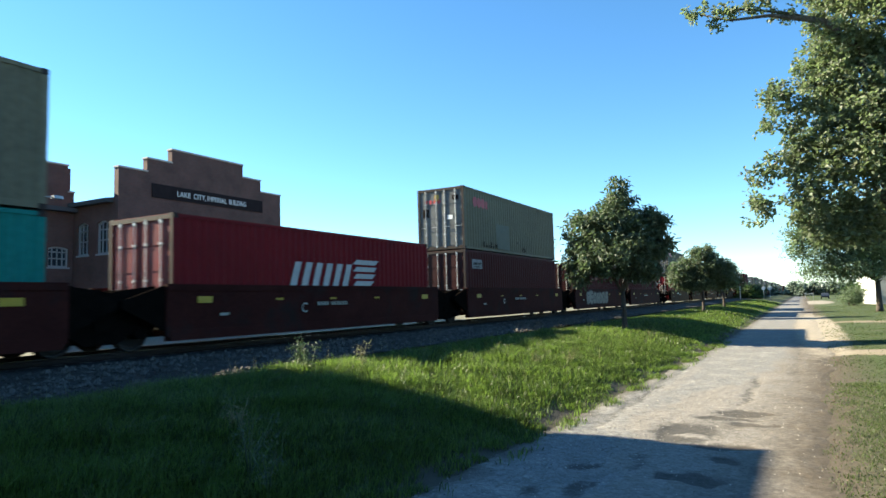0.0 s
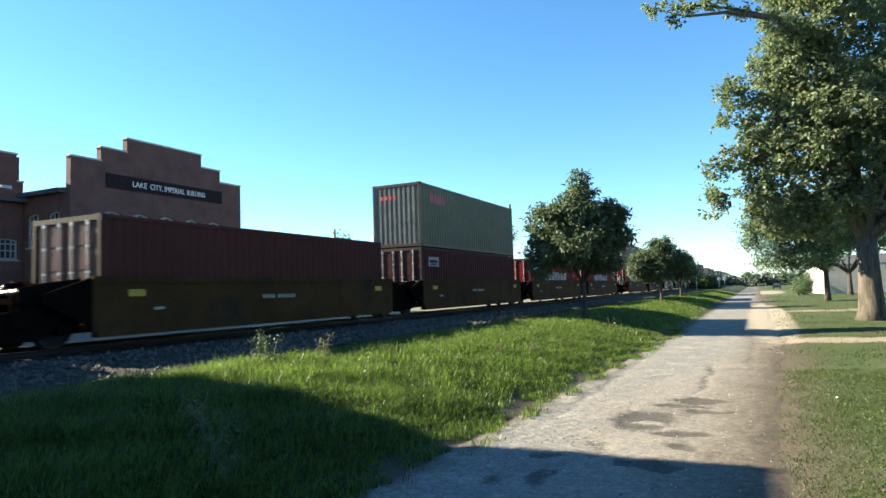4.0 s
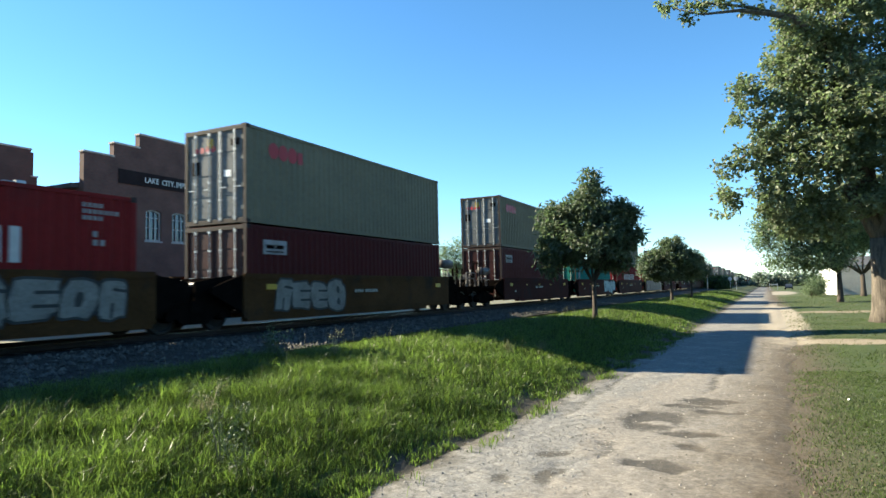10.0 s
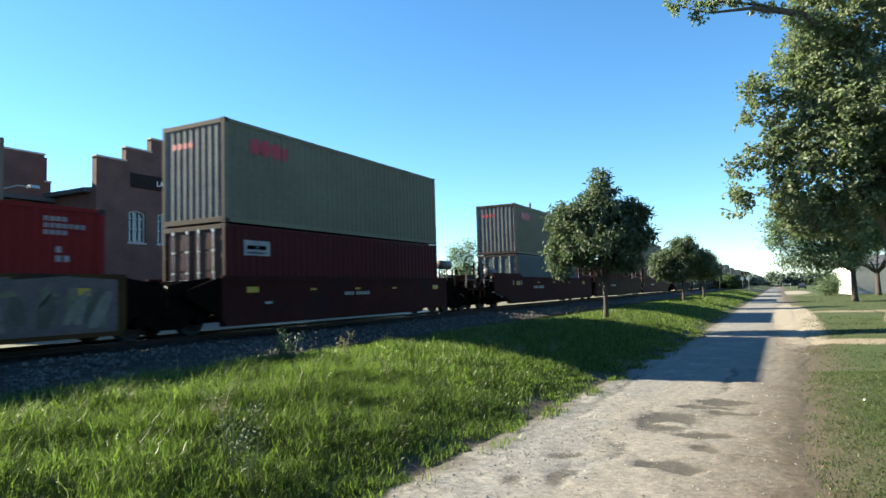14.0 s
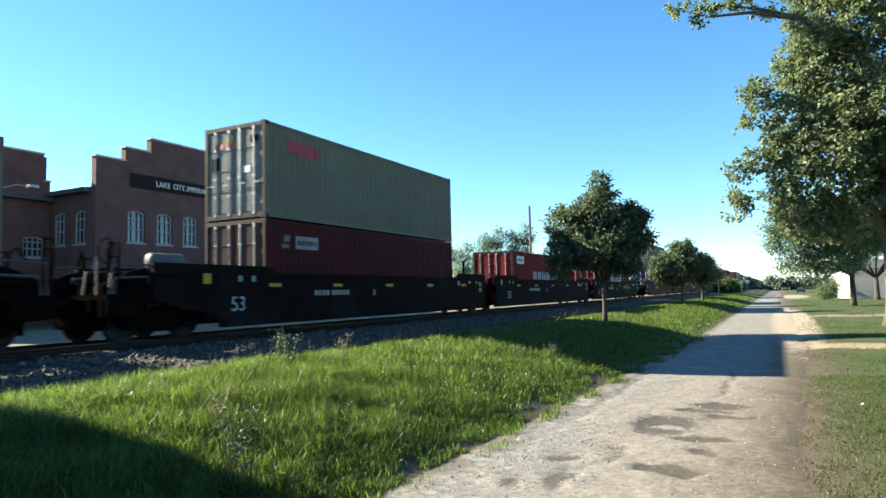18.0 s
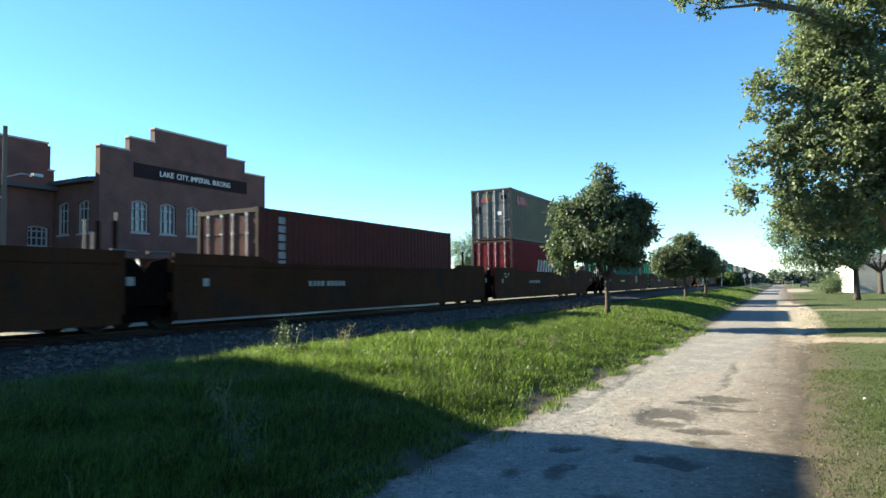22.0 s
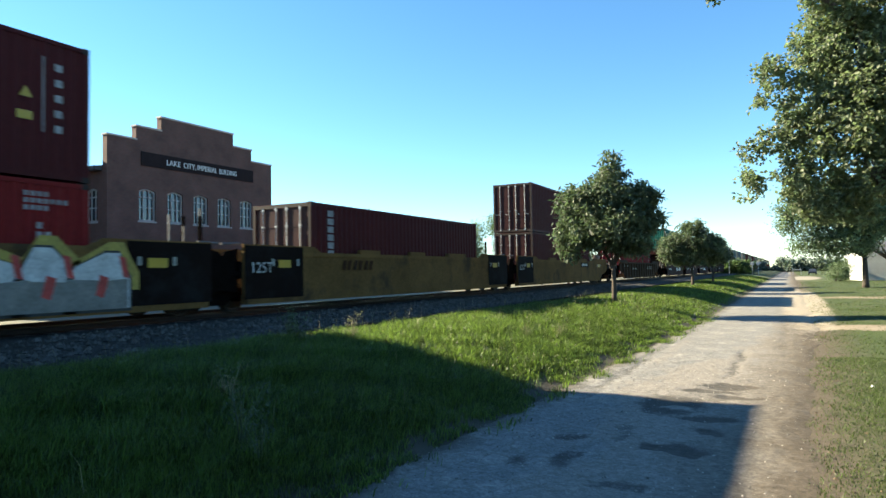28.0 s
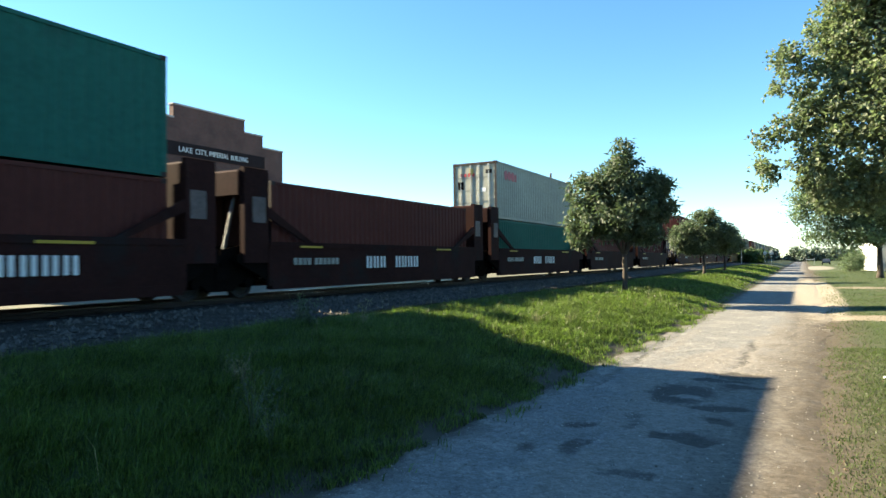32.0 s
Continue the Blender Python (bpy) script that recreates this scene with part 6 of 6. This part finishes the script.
tree((-6.94, 55.3, 0.74), 1.6, 0.11, SECOND, 14000, 0.27, 0.062, 12, LEAF_B, BARK_DARK, "rounded young street tree with dense dark leaves on the grass bank", 8, 0.17, 0.4, 0.12, 0.35, None, 16, 0.5)
THIRD = [(0, 0, 3.2, 1.6, 1.3), (0.9, 0.5, 2.6, 1.25, 1.0), (-0.9, 0.25, 2.6, 1.2, 1.0)]
tree((-7.0, 71.5, 0.74), 1.6, 0.12, THIRD, 8000, 0.3, 0.06, 13, LEAF_B, BARK_DARK, "dense dark young street tree farther along the grass bank", 6, 0.25, 0.5, 0.12, 0.35)

# the big old tree beside the lane, with an overhanging limb
def old_limbs(bm):
    tube(bm, [(0, 0, 4.27), (-1.1, 0, 6.83), (-1.4, 0.24, 10.6), (-2.1, 0, 13.2), (-3.6, -0.24, 14.5), (-6.1, -0.37, 14.85), (-7.9, -0.24, 14.75), (-9.2, 0, 15.2)], [0.4, 0.31, 0.24, 0.19, 0.14, 0.09, 0.055, 0.022], 8)
    tube(bm, [(-3.6, -0.24, 14.5), (-5.4, 0.12, 15.2), (-7.4, 0.24, 15.5), (-8.7, 0.37, 15.3)], [0.098, 0.073, 0.049, 0.018], 6)
    tube(bm, [(0, 0, 4.03), (1.59, 0.37, 6.83), (2.81, 0.61, 10.37), (3.42, 0.37, 14.64)], [0.36, 0.27, 0.18, 0.08], 8)
    tube(bm, [(0, 0, 4.15), (-0.49, 0.61, 7.08), (-2.2, 1.1, 9.27), (-5.12, 0.73, 8.54), (-6.59, 0.49, 7.56)], [0.4, 0.28, 0.19, 0.1, 0.03], 8)


OLD = [(-7.05, 0, 5.9, 0.5, 1.1), (-6.9, 0.2, 7.2, 0.6, 0.55), (-5.9, 0.3, 7.9, 0.9, 0.65), (-5.2, -0.3, 6.3, 0.9, 0.9), (-5.9, 0, 10.7, 0.75, 1.3), (-6.5, 0.2, 9.6, 0.4, 0.4), (-4.5, 0.4, 9.6, 1.2, 1.5), (-4.3, 0, 7.6, 1.3, 1.5), (-4.5, 0.3, 5.3, 0.9, 1.0),
       (-3.4, 0.6, 12.2, 1.3, 1.9), (-2.6, -0.7, 8.6, 1.9, 2.8), (-2.2, 0.4, 12.0, 1.8, 2.6), (-2.9, 0.8, 5.6, 1.3, 1.0), (-3.6, 0.2, 4.7, 1.0, 0.7), (-2.0, 0.4, 4.6, 1.2, 0.75), (-1.2, -0.6, 5.6, 1.3, 1.0), (-0.6, -1.0, 9.4, 2.2, 3.4), (-1.2, 0, 14.6, 2.9, 2.0), (2.6, 0.2, 10.2, 3.4, 4.6), (0.2, 1.7, 6.1, 1.6, 1.0), (-1.8, 0.2, 16.6, 2.6, 1.2), (4.0, -1.2, 7.3, 2.2, 2.2)]
big_tree = tree((4.85, 36.2, 0.08), 3.9, 0.5, OLD, 68000, 0.24, 0.085, 21, LEAF_A, BARK, "large old tree with a thick grey trunk beside the lane", 14, 0.17, 0.3, 0.6, 0.3, old_limbs, 18, 0.6)
me, C = leaves("twig_leaves", [(-9.3, 0, 15.3, 0.6, 0.4), (-8.0, 0, 15.3, 0.75, 0.42), (-6.5, 0, 15.5, 0.9, 0.5), (-5.1, 0, 15.0, 0.6, 0.4), (-8.4, 0, 14.7, 0.5, 0.3)], 900, 0.22, 0.08, 22, LEAF_A, 0.4, 0.13, 12, 0.2, 0.6)
part("overhanging_leaves", me, None, big_tree)

# trees and hedge behind it, along the lane
tree((6.0, 70, 0.1), 2.8, 0.24, [(-2.6, 0, 7.6, 3.2, 2.4), (-5.2, 0, 6.2, 2.0, 1.7), (-6.6, 0, 7.1, 1.2, 0.8), (-5.4, 0, 8.7, 1.5, 0.9), (-7.0, 0, 5.6, 0.9, 0.6), (0.2, 0, 6.6, 3.0, 2.5), (2.6, 0, 7.8, 3.0, 3.0), (-1.6, 0, 4.2, 2.8, 1.3), (-4.4, 0, 4.2, 1.6, 1.1), (-5.6, 0, 3.5, 0.9, 0.6), (-2.8, 0, 3.1, 1.1, 0.6)], 31000, 0.36, 0.065, 31, LEAF_C, BARK_DARK, "feathery blue-green tree behind the old tree", 10, 0.4, 0.2, 0.4)
tree((10.3, 92, 0.1), 2.8, 0.28, [(0, 0, 8.0, 4.2, 3.2), (3.8, 0, 8.5, 4.0, 3.5), (-2.5, 0, 5.8, 2.1, 1.5)], 13000, 0.42, 0.1, 32, LEAF_A, BARK_DARK, "leafy tree beside the white shed", 8, 0.5, 0.3, 0.4)
for i, (x, y, s) in enumerate([(5.1, 97, 1.3), (6.0, 101, 1.6), (5.7, 98.5, 1.0), (7.4, 112, 1.3), (6.9, 118, 1.0)]):
    ob = thing("shrub", "loose green and tan roadside shrub", "shrub", pose(x, y, 0.05))
    me, C = leaves("foliage", [(0, 0, 0.9 * s, 0.9 * s, 0.9 * s), (0.5 * s, 0.2, 1.3 * s, 0.6 * s, 0.7 * s)], 1500, 0.22, 0.06, 40 + i, LEAF_D if i % 2 else LEAF_C, 0.1, 0.3, 20)
    part("foliage", me, None, ob)
    bm = bmesh.new()
    for k in range(4):
        tube(bm, [(0, 0, -0.1), (0.3 * math.cos(k * 1.7) * s, 0.3 * math.sin(k * 1.7) * s, 0.9 * s)], [0.04, 0.015], 5)
    part("stem", bm, BARK_DARK, ob)


def woods(name, x0, x1, y0, y1, z0, h, n, size, seed, material, label):
    """A distant belt of trees: uneven crowns of many leaf clumps."""
    r = np.random.RandomState(seed)
    k = max(6, int((abs(x1 - x0) + abs(y1 - y0)) / (h * 0.45)))
    u = np.sort(r.rand(k))
    blobs = [(x0 + (x1 - x0) * a + r.normal(0, 2), y0 + (y1 - y0) * a + r.normal(0, 2), z0 + h * r.uniform(0.4, 0.72), h * r.uniform(0.3, 0.5), h * r.uniform(0.28, 0.42)) for a in u]
    blobs += [(x0 + (x1 - x0) * a, y0 + (y1 - y0) * a, z0 + h * 0.22, h * 0.4, h * 0.3) for a in np.linspace(0, 1, k)]
    me, C = leaves(name, blobs, n, size, size * 0.4, seed, material, 0.1, size * 0.75, 24, 0.35)
    return tagged(new(name, me), label, "woods", kind="stuff")


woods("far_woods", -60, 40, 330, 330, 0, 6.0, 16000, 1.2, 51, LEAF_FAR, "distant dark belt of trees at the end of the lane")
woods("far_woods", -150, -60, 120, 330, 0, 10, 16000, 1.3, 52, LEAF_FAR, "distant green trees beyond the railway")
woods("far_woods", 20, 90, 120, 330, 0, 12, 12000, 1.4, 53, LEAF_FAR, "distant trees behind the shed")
# Added out of view, to cut low sky light on the train's side.
woods("woods_behind", 24, 24, -70, 40, 0, 11, 14000, 0.9, 55, LEAF_D, "unseen tall trees added to block low sky light")
woods("hedge", -13.2, -8.4, 160, 168, 0.3, 3.6, 5000, 0.5, 54, LEAF_D, "dark hedge beside the level crossing")
for i, (x, y, h, w) in enumerate([(-44, 62, 8.6, 2.6), (-49.5, 63, 7.8, 2.6), (-46, 96, 10.0, 3.0), (-41, 97, 12.6, 2.4), (-37, 99, 13.0, 2.6), (-63, 92, 11.0, 4.0), (-72, 98, 11.5, 4.0), (-58, 78, 9.5, 2.8)]):
    tree((x, y, 0.75), h * 0.35, 0.2, [(0, 0, h * 0.62, w * 0.7, h * 0.2), (w * 0.4, 0, h * 0.8, w * 0.5, h * 0.16), (-w * 0.45, 0, h * 0.72, w * 0.5, h * 0.15), (0.1, 0, h * 0.42, w * 0.7, h * 0.14)], 3600, 0.34, 0.11, 60 + i, LEAF_C if i in (2, 3) else LEAF_D, BARK_DARK,
         "open-crowned green tree beyond the railway", 8, 0.45, 0.2, 0.4)

# utility poles beyond the track
for x, y, h in ((-21.3, 60, 9.7), (-20.5, 66, 6.4), (-43.5, 62, 9.0)):
    ob = thing("utility_pole", "slim dark wooden utility pole", "pole", pose(x, y, 0.75))
    bm = bmesh.new()
    tube(bm, [(0, 0, -0.2), (0, 0, h)], [0.15, 0.11], 8)
    part("shaft", bm, POLE, ob)
    bm = bmesh.new()
    box(bm, -0.06, 0.06, -0.14, 0.14, h - 0.1, h + 0.06)
    part("cap", bm, GALV, ob)

# white shed beside the lane
PLASTER = mat("white_render", (0.82, 0.81, 0.78), 0.8, 0, 0.08, 1, 20, 0.1)
# Walls turned from the sun get their shade as a grey base colour.
BLOCK = mat("shade_grey_render", (0.36, 0.35, 0.33), 0.85, 0, 0.15, 1, 20, 0.1)
shed = thing("shed", "low building with a sunlit white end wall and front greyed for shade", "building", pose(8.5, 100.9, 0.05, 0, 0, 4.4))
bm = bmesh.new()
box(bm, 0, 0.25, 0, 14.5, 0, 4.1)
part("end_wall", bm, PLASTER, shed, "sunlit white wall")
bm = bmesh.new()
box(bm, 0.25, 17, 0, 0.25, 0, 4.0)
part("front_wall", bm, BLOCK, shed)
bm = bmesh.new()
box(bm, 0.25, 17, 14.25, 14.5, 0, 4.0)
part("rear_wall", bm, BLOCK, shed)
bm = bmesh.new()
box(bm, 16.75, 17, 0.25, 14.25, 0, 4.0)
part("far_wall", bm, BLOCK, shed)
bm = bmesh.new()
prism(bm, [(-0.05, 4.0), (14.55, 4.0), (7.2, 5.4)], "x", 0.25, 17.3)
part("roof", bm, ROOF, shed)

# level crossing at the end of the lane
for x, y, w in ((-5.9, 153, 0.48), (-7.4, 160, 0.42)):
    ob = thing("road_sign", "round road sign seen from behind on a post", "sign", pose(x, y, 0.3))
    bm = bmesh.new()
    tube(bm, [(0, 0, -0.3), (0, 0, 3.0)], 0.05, 6)
    part("post", bm, GALV, ob)
    bm = bmesh.new()
    tube(bm, [(0, 0.04, 2.7), (0, 0.08, 2.7)], w, 16)
    part("plate", bm, GALV_PALE, ob)
sig = thing("crossing_signal", "tall grey level crossing signal mast with crossed boards", "signal", pose(-11.4, 150, 0.75))
bm = bmesh.new()
tube(bm, [(0, 0, 0), (0, 0, 5.6)], 0.09, 8)
part("mast", bm, GALV, sig)
for a in (45, -45):
    bm = bmesh.new()
    box(bm, -0.7, 0.7, -0.03, 0.0, -0.11, 0.11)
    o = part("crossed_board", bm, WHITE, sig)
    o.matrix_basis = pose(0, -0.1, 5.0, 0, a, 0)
for x in (-0.4, 0.4):
    bm = bmesh.new()
    tube(bm, [(x, -0.15, 3.7), (x, 0.1, 3.7)], 0.22, 12)
    part("lamp_hood", bm, DARK, sig)
gate = thing("barrier", "white barrier frame beside the lane's end", "barrier", pose(0.6, 180, 0.1))
for x in (0, 1.7):
    bm = bmesh.new()
    box(bm, x - 0.06, x + 0.06, -0.06, 0.06, 0, 1.7)
    part("upright", bm, GALV_PALE, gate)
bm = bmesh.new()
box(bm, -0.1, 1.8, -0.04, 0.04, 1.25, 1.4)
part("top_board", bm, GALV_PALE, gate)


def parked_car(at, colour):
    ob = thing("car", "dark car standing far down the lane", "car", at)
    body = mat("car_paint", colour, 0.25, 0.3, 0.05, bump=0)
    bm = bmesh.new()
    prism(bm, [(-2.2, 0.35), (2.2, 0.35), (2.25, 0.75), (1.4, 0.95), (-2.1, 0.98), (-2.25, 0.7)], "x", -0.88, 0.88)
    part("body", bm, body, ob)
    bm = bmesh.new()
    prism(bm, [(-1.9, 0.97), (1.2, 0.95), (0.5, 1.48), (-1.4, 1.5)], "x", -0.75, 0.75)
    part("cabin", bm, GLASS, ob)
    for x in (-0.8, 0.8):
        for y in (-1.35, 1.35):
            bm = bmesh.new()
            tube(bm, [(x - 0.1, y, 0.33), (x + 0.1, y, 0.33)], 0.33, 14)
            part("wheel", bm, DARK, ob)


parked_car(pose(5.0, 190, 0.05), (0.03, 0.04, 0.06))

# ---- grass ----
GRASS = mat("tall_grass", (0.075, 0.101, 0.023), 0.38, 0, 0.4, 0.45, 3, 0, isl=1.5, soft=0.62, spec=0.45)
LAWN = mat("short_grass", (0.051, 0.071, 0.017), 0.5, 0, 0.35, 0.5, 3, 0, isl=1.0, soft=0.45)
STRAW = mat("dry_stalks", (0.19, 0.17, 0.09), 0.6, 0, 0.3, 1, 8, 0, isl=0.8, soft=0.2)
SILVER = mat("pale_weed_leaves", (0.07, 0.095, 0.042), 0.5, 0, 0.3, 1, 8, 0, isl=0.8, soft=0.2)


def blades(name, x, y, z, h, w, lean, seed, material):
    """Bent blades of grass, one at each place."""
    r = np.random.RandomState(seed)
    n = len(x)
    a, t = r.uniform(0, 2 * np.pi, n), r.uniform(0, 2 * np.pi, n)
    h = h * r.uniform(0.55, 1.25, n)
    l = h * lean * r.uniform(0.1, 1.3, n)
    S = np.stack([np.cos(a), np.sin(a), np.zeros(n)], 1) * (w * r.uniform(0.6, 1.3, n))[:, None]
    D = np.stack([np.cos(t), np.sin(t), np.zeros(n)], 1)
    P = np.stack([x, y, z - 0.01], 1)
    Z = np.array([0, 0, 1.0])
    M = P + D * (l * 0.3)[:, None] + Z * (h * 0.6)[:, None]
    T = P + D * l[:, None] + Z * (h * (1 - 0.25 * np.clip(l / h, 0, 1)))[:, None]
    V = np.stack([P - S, P + S, M - S * 0.75, M + S * 0.75, T], 1).reshape(-1, 3)
    i = np.arange(n) * 5
    F = np.concatenate([np.stack([i, i + 1, i + 3], 1), np.stack([i, i + 3, i + 2], 1), np.stack([i + 2, i + 3, i + 4], 1)])
    return soup(name, V, F, material)


def scatter(n, x0, x1, y0, y1, seed, keep=None):
    r = np.random.RandomState(seed)
    x, y = r.uniform(x0, x1, n), r.uniform(y0, y1, n)
    if keep is not None:
        k = r.rand(n) < keep(x, y)
        x, y = x[k], y[k]
    return x, y


def bank(x, y):
    """Thin towards the ballast and along the lane's edge, uneven in between."""
    e = np.clip((x + 10.2) / 1.4 + 0.3 * wobble(x * 2, y * 2), 0, 1) * np.clip((-3.78 + drift(y) - x + 0.4 * wobble(x * 1.5 + 1, y * 1.4) + 0.3 * wobble(x * 5, y * 4)) / 0.7, 0, 1)
    return e * np.clip(0.72 + 0.32 * wobble(x * 2.3, y * 2.1), 0.3, 1)


def height(x, y, h):
    return h * np.clip(0.34 + (-3.9 + drift(y) - x) * 0.24, 0.22, 1.0) * (0.9 + 0.22 * wobble(x * 2.3, y * 2.1) + 0.15 * wobble(x * 7.1, y * 6.3)) * np.clip(0.3 + (x + 9.8) * 0.42, 0.22, 1)


for k, (n, y0, y1, h, w) in enumerate(((300000, 2.0, 10.0, 0.4, 0.0044), (190000, 10.0, 23.0, 0.34, 0.0068), (80000, 23.0, 50.0, 0.25, 0.015), (40000, 50, 130, 0.25, 0.032))):
    x, y = scatter(n, -10.5, -2.9, y0, y1, 70 + k, bank)
    tagged(new("grass", blades("grass", x, y, ground_z(x, y), height(x, y, h), w, 1.05, 80 + k, GRASS)), "long lush green grass on the bank beside the track", "grass", kind="stuff")


def mown(x, y):
    return np.clip((x + 0.1 - drift(y) + 0.3 * wobble(x, y * 0.7) + 0.25 * wobble(x * 5, y * 3)) / 0.7, 0.0, 1) * np.clip(0.72 + 0.42 * wobble(x * 1.1, y * 0.9) + 0.3 * wobble(x * 6.3, y * 4.9), 0.08, 1) * np.clip(((x - 2.6) / 3.2) ** 2 + ((y - 25.2) / 1.2) ** 2 - 0.4 + 0.5 * wobble(x * 3, y * 2), 0.03, 1)


for k, (n, y0, y1, x1, w) in enumerate(((150000, 5.0, 17.0, 6.0, 0.005), (60000, 17.0, 40.0, 15.0, 0.01), (40000, 40, 100, 30, 0.025))):
    x, y = scatter(n, -0.3, x1, y0, y1, 90 + k, mown)
    tagged(new("lawn", blades("lawn", x, y, ground_z(x, y), np.full(len(x), 0.048), w, 1.2, 95 + k, LAWN)), "short patchy grass beside the lane", "grass", kind="stuff")

# low tufts straggling over the lane's edge
x, y = scatter(60000, -4.4, -2.6, 3.5, 30, 110, lambda x, y: np.clip(1.3 - np.abs(x - drift(y) + 3.85) * 2.2, 0, 1) * np.clip(wobble(x * 2.7 + 4, y * 2.2) * 2.2 - 0.1, 0, 1))
tagged(new("grass", blades("grass", x, y, np.maximum(ground_z(x, y), road_z(x, y)), np.full(len(x), 0.13), 0.006, 1.0, 111, GRASS)), "low straggling grass tufts along the lane's crumbling edge", "grass", kind="stuff")

# dry stalks among the grass
x, y = scatter(700, -10.2, -4.6, 3, 34, 101)
tagged(new("dry_stalks", blades("dry_stalks", x, y, ground_z(x, y), np.full(len(x), 0.5), 0.003, 0.3, 102, STRAW)), "dry seed stalks standing among the grass", "grass", kind="stuff")


def weed(at, n, h, leaf_l, leaf_w, material, seed, label):
    ob = thing("weed", label, "weed", pose(*at))
    r = random.Random(seed)
    bm = bmesh.new()
    tips = []
    for k in range(n):
        a, l = r.uniform(0, 6.28), r.uniform(0.05, 0.35) * h
        top = Vector((math.cos(a) * l, math.sin(a) * l, h * r.uniform(0.6, 1.0)))
        mid = Vector((math.cos(a) * l * 0.3, math.sin(a) * l * 0.3, top.z * 0.5))
        tube(bm, [(r.uniform(-0.04, 0.04), r.uniform(-0.04, 0.04), 0), mid, top], [0.006, 0.005, 0.003], 4)
        tips += [mid.lerp(top, q) for q in (0.0, 0.3, 0.6, 0.9, 1.0)]
    tagged(part("stem", bm, material, ob), kind="stuff")
    me, C = leaves("leaves", [(t.x, t.y, t.z, 0.05, 0.05) for t in tips], len(tips) * 8, leaf_l, leaf_w, seed, material, -0.1, 0.05, 8)
    part("leaves", me, None, ob)


weed((-8.3, 9.4, 0.67), 7, 0.85, 0.07, 0.012, SILVER, 5, "tall pale-flowered weed standing in the grass")
weed((-7.8, 9.1, 0.67), 5, 0.7, 0.07, 0.012, SILVER, 6, "tall pale-flowered weed standing in the grass")
weed((-7.4, 10.1, 0.64), 4, 0.7, 0.06, 0.01, STRAW, 7, "dry brown weed standing in the grass")
weed((-4.95, 4.85, 0.27), 6, 0.92, 0.05, 0.008, SILVER, 8, "tall thin silver-green weed standing in the grass")
weed((-4.6, 4.75, 0.20), 4, 0.68, 0.05, 0.008, SILVER, 9, "tall thin silver-green weed standing in the grass")
weed((-5.9, 5.6, 0.45), 9, 0.55, 0.04, 0.006, STRAW, 10, "tuft of dry seed stalks in the grass")
weed((-5.6, 14.6, 0.38), 8, 0.45, 0.04, 0.006, STRAW, 12, "tuft of dry seed stalks in the grass")
weed((-5.1, 15.6, 0.29), 8, 0.45, 0.04, 0.006, STRAW, 13, "tuft of dry seed stalks in the grass")

# a scrap of white litter on the short grass
bm = bmesh.new()
prism(bm, [(-0.024, 0), (0.024, 0), (0.015, 0.02), (-0.01, 0.024)], "y", -0.018, 0.018)
ob = solid("litter", bm, WHITE, "crumpled white scrap of paper on the short grass", "litter")
ob.matrix_world = pose(1.15, 12.97, 0.03, 10, 0, 30)


def motions():
    """The whole train rolls towards the viewer and past at a steady speed."""
    for ob, s, x, z in MOVING:
        walk(ob, [(0.0, pose(x, s, z)), (32.0, pose(x, s - SPEED * 32.0, z))])


motions()
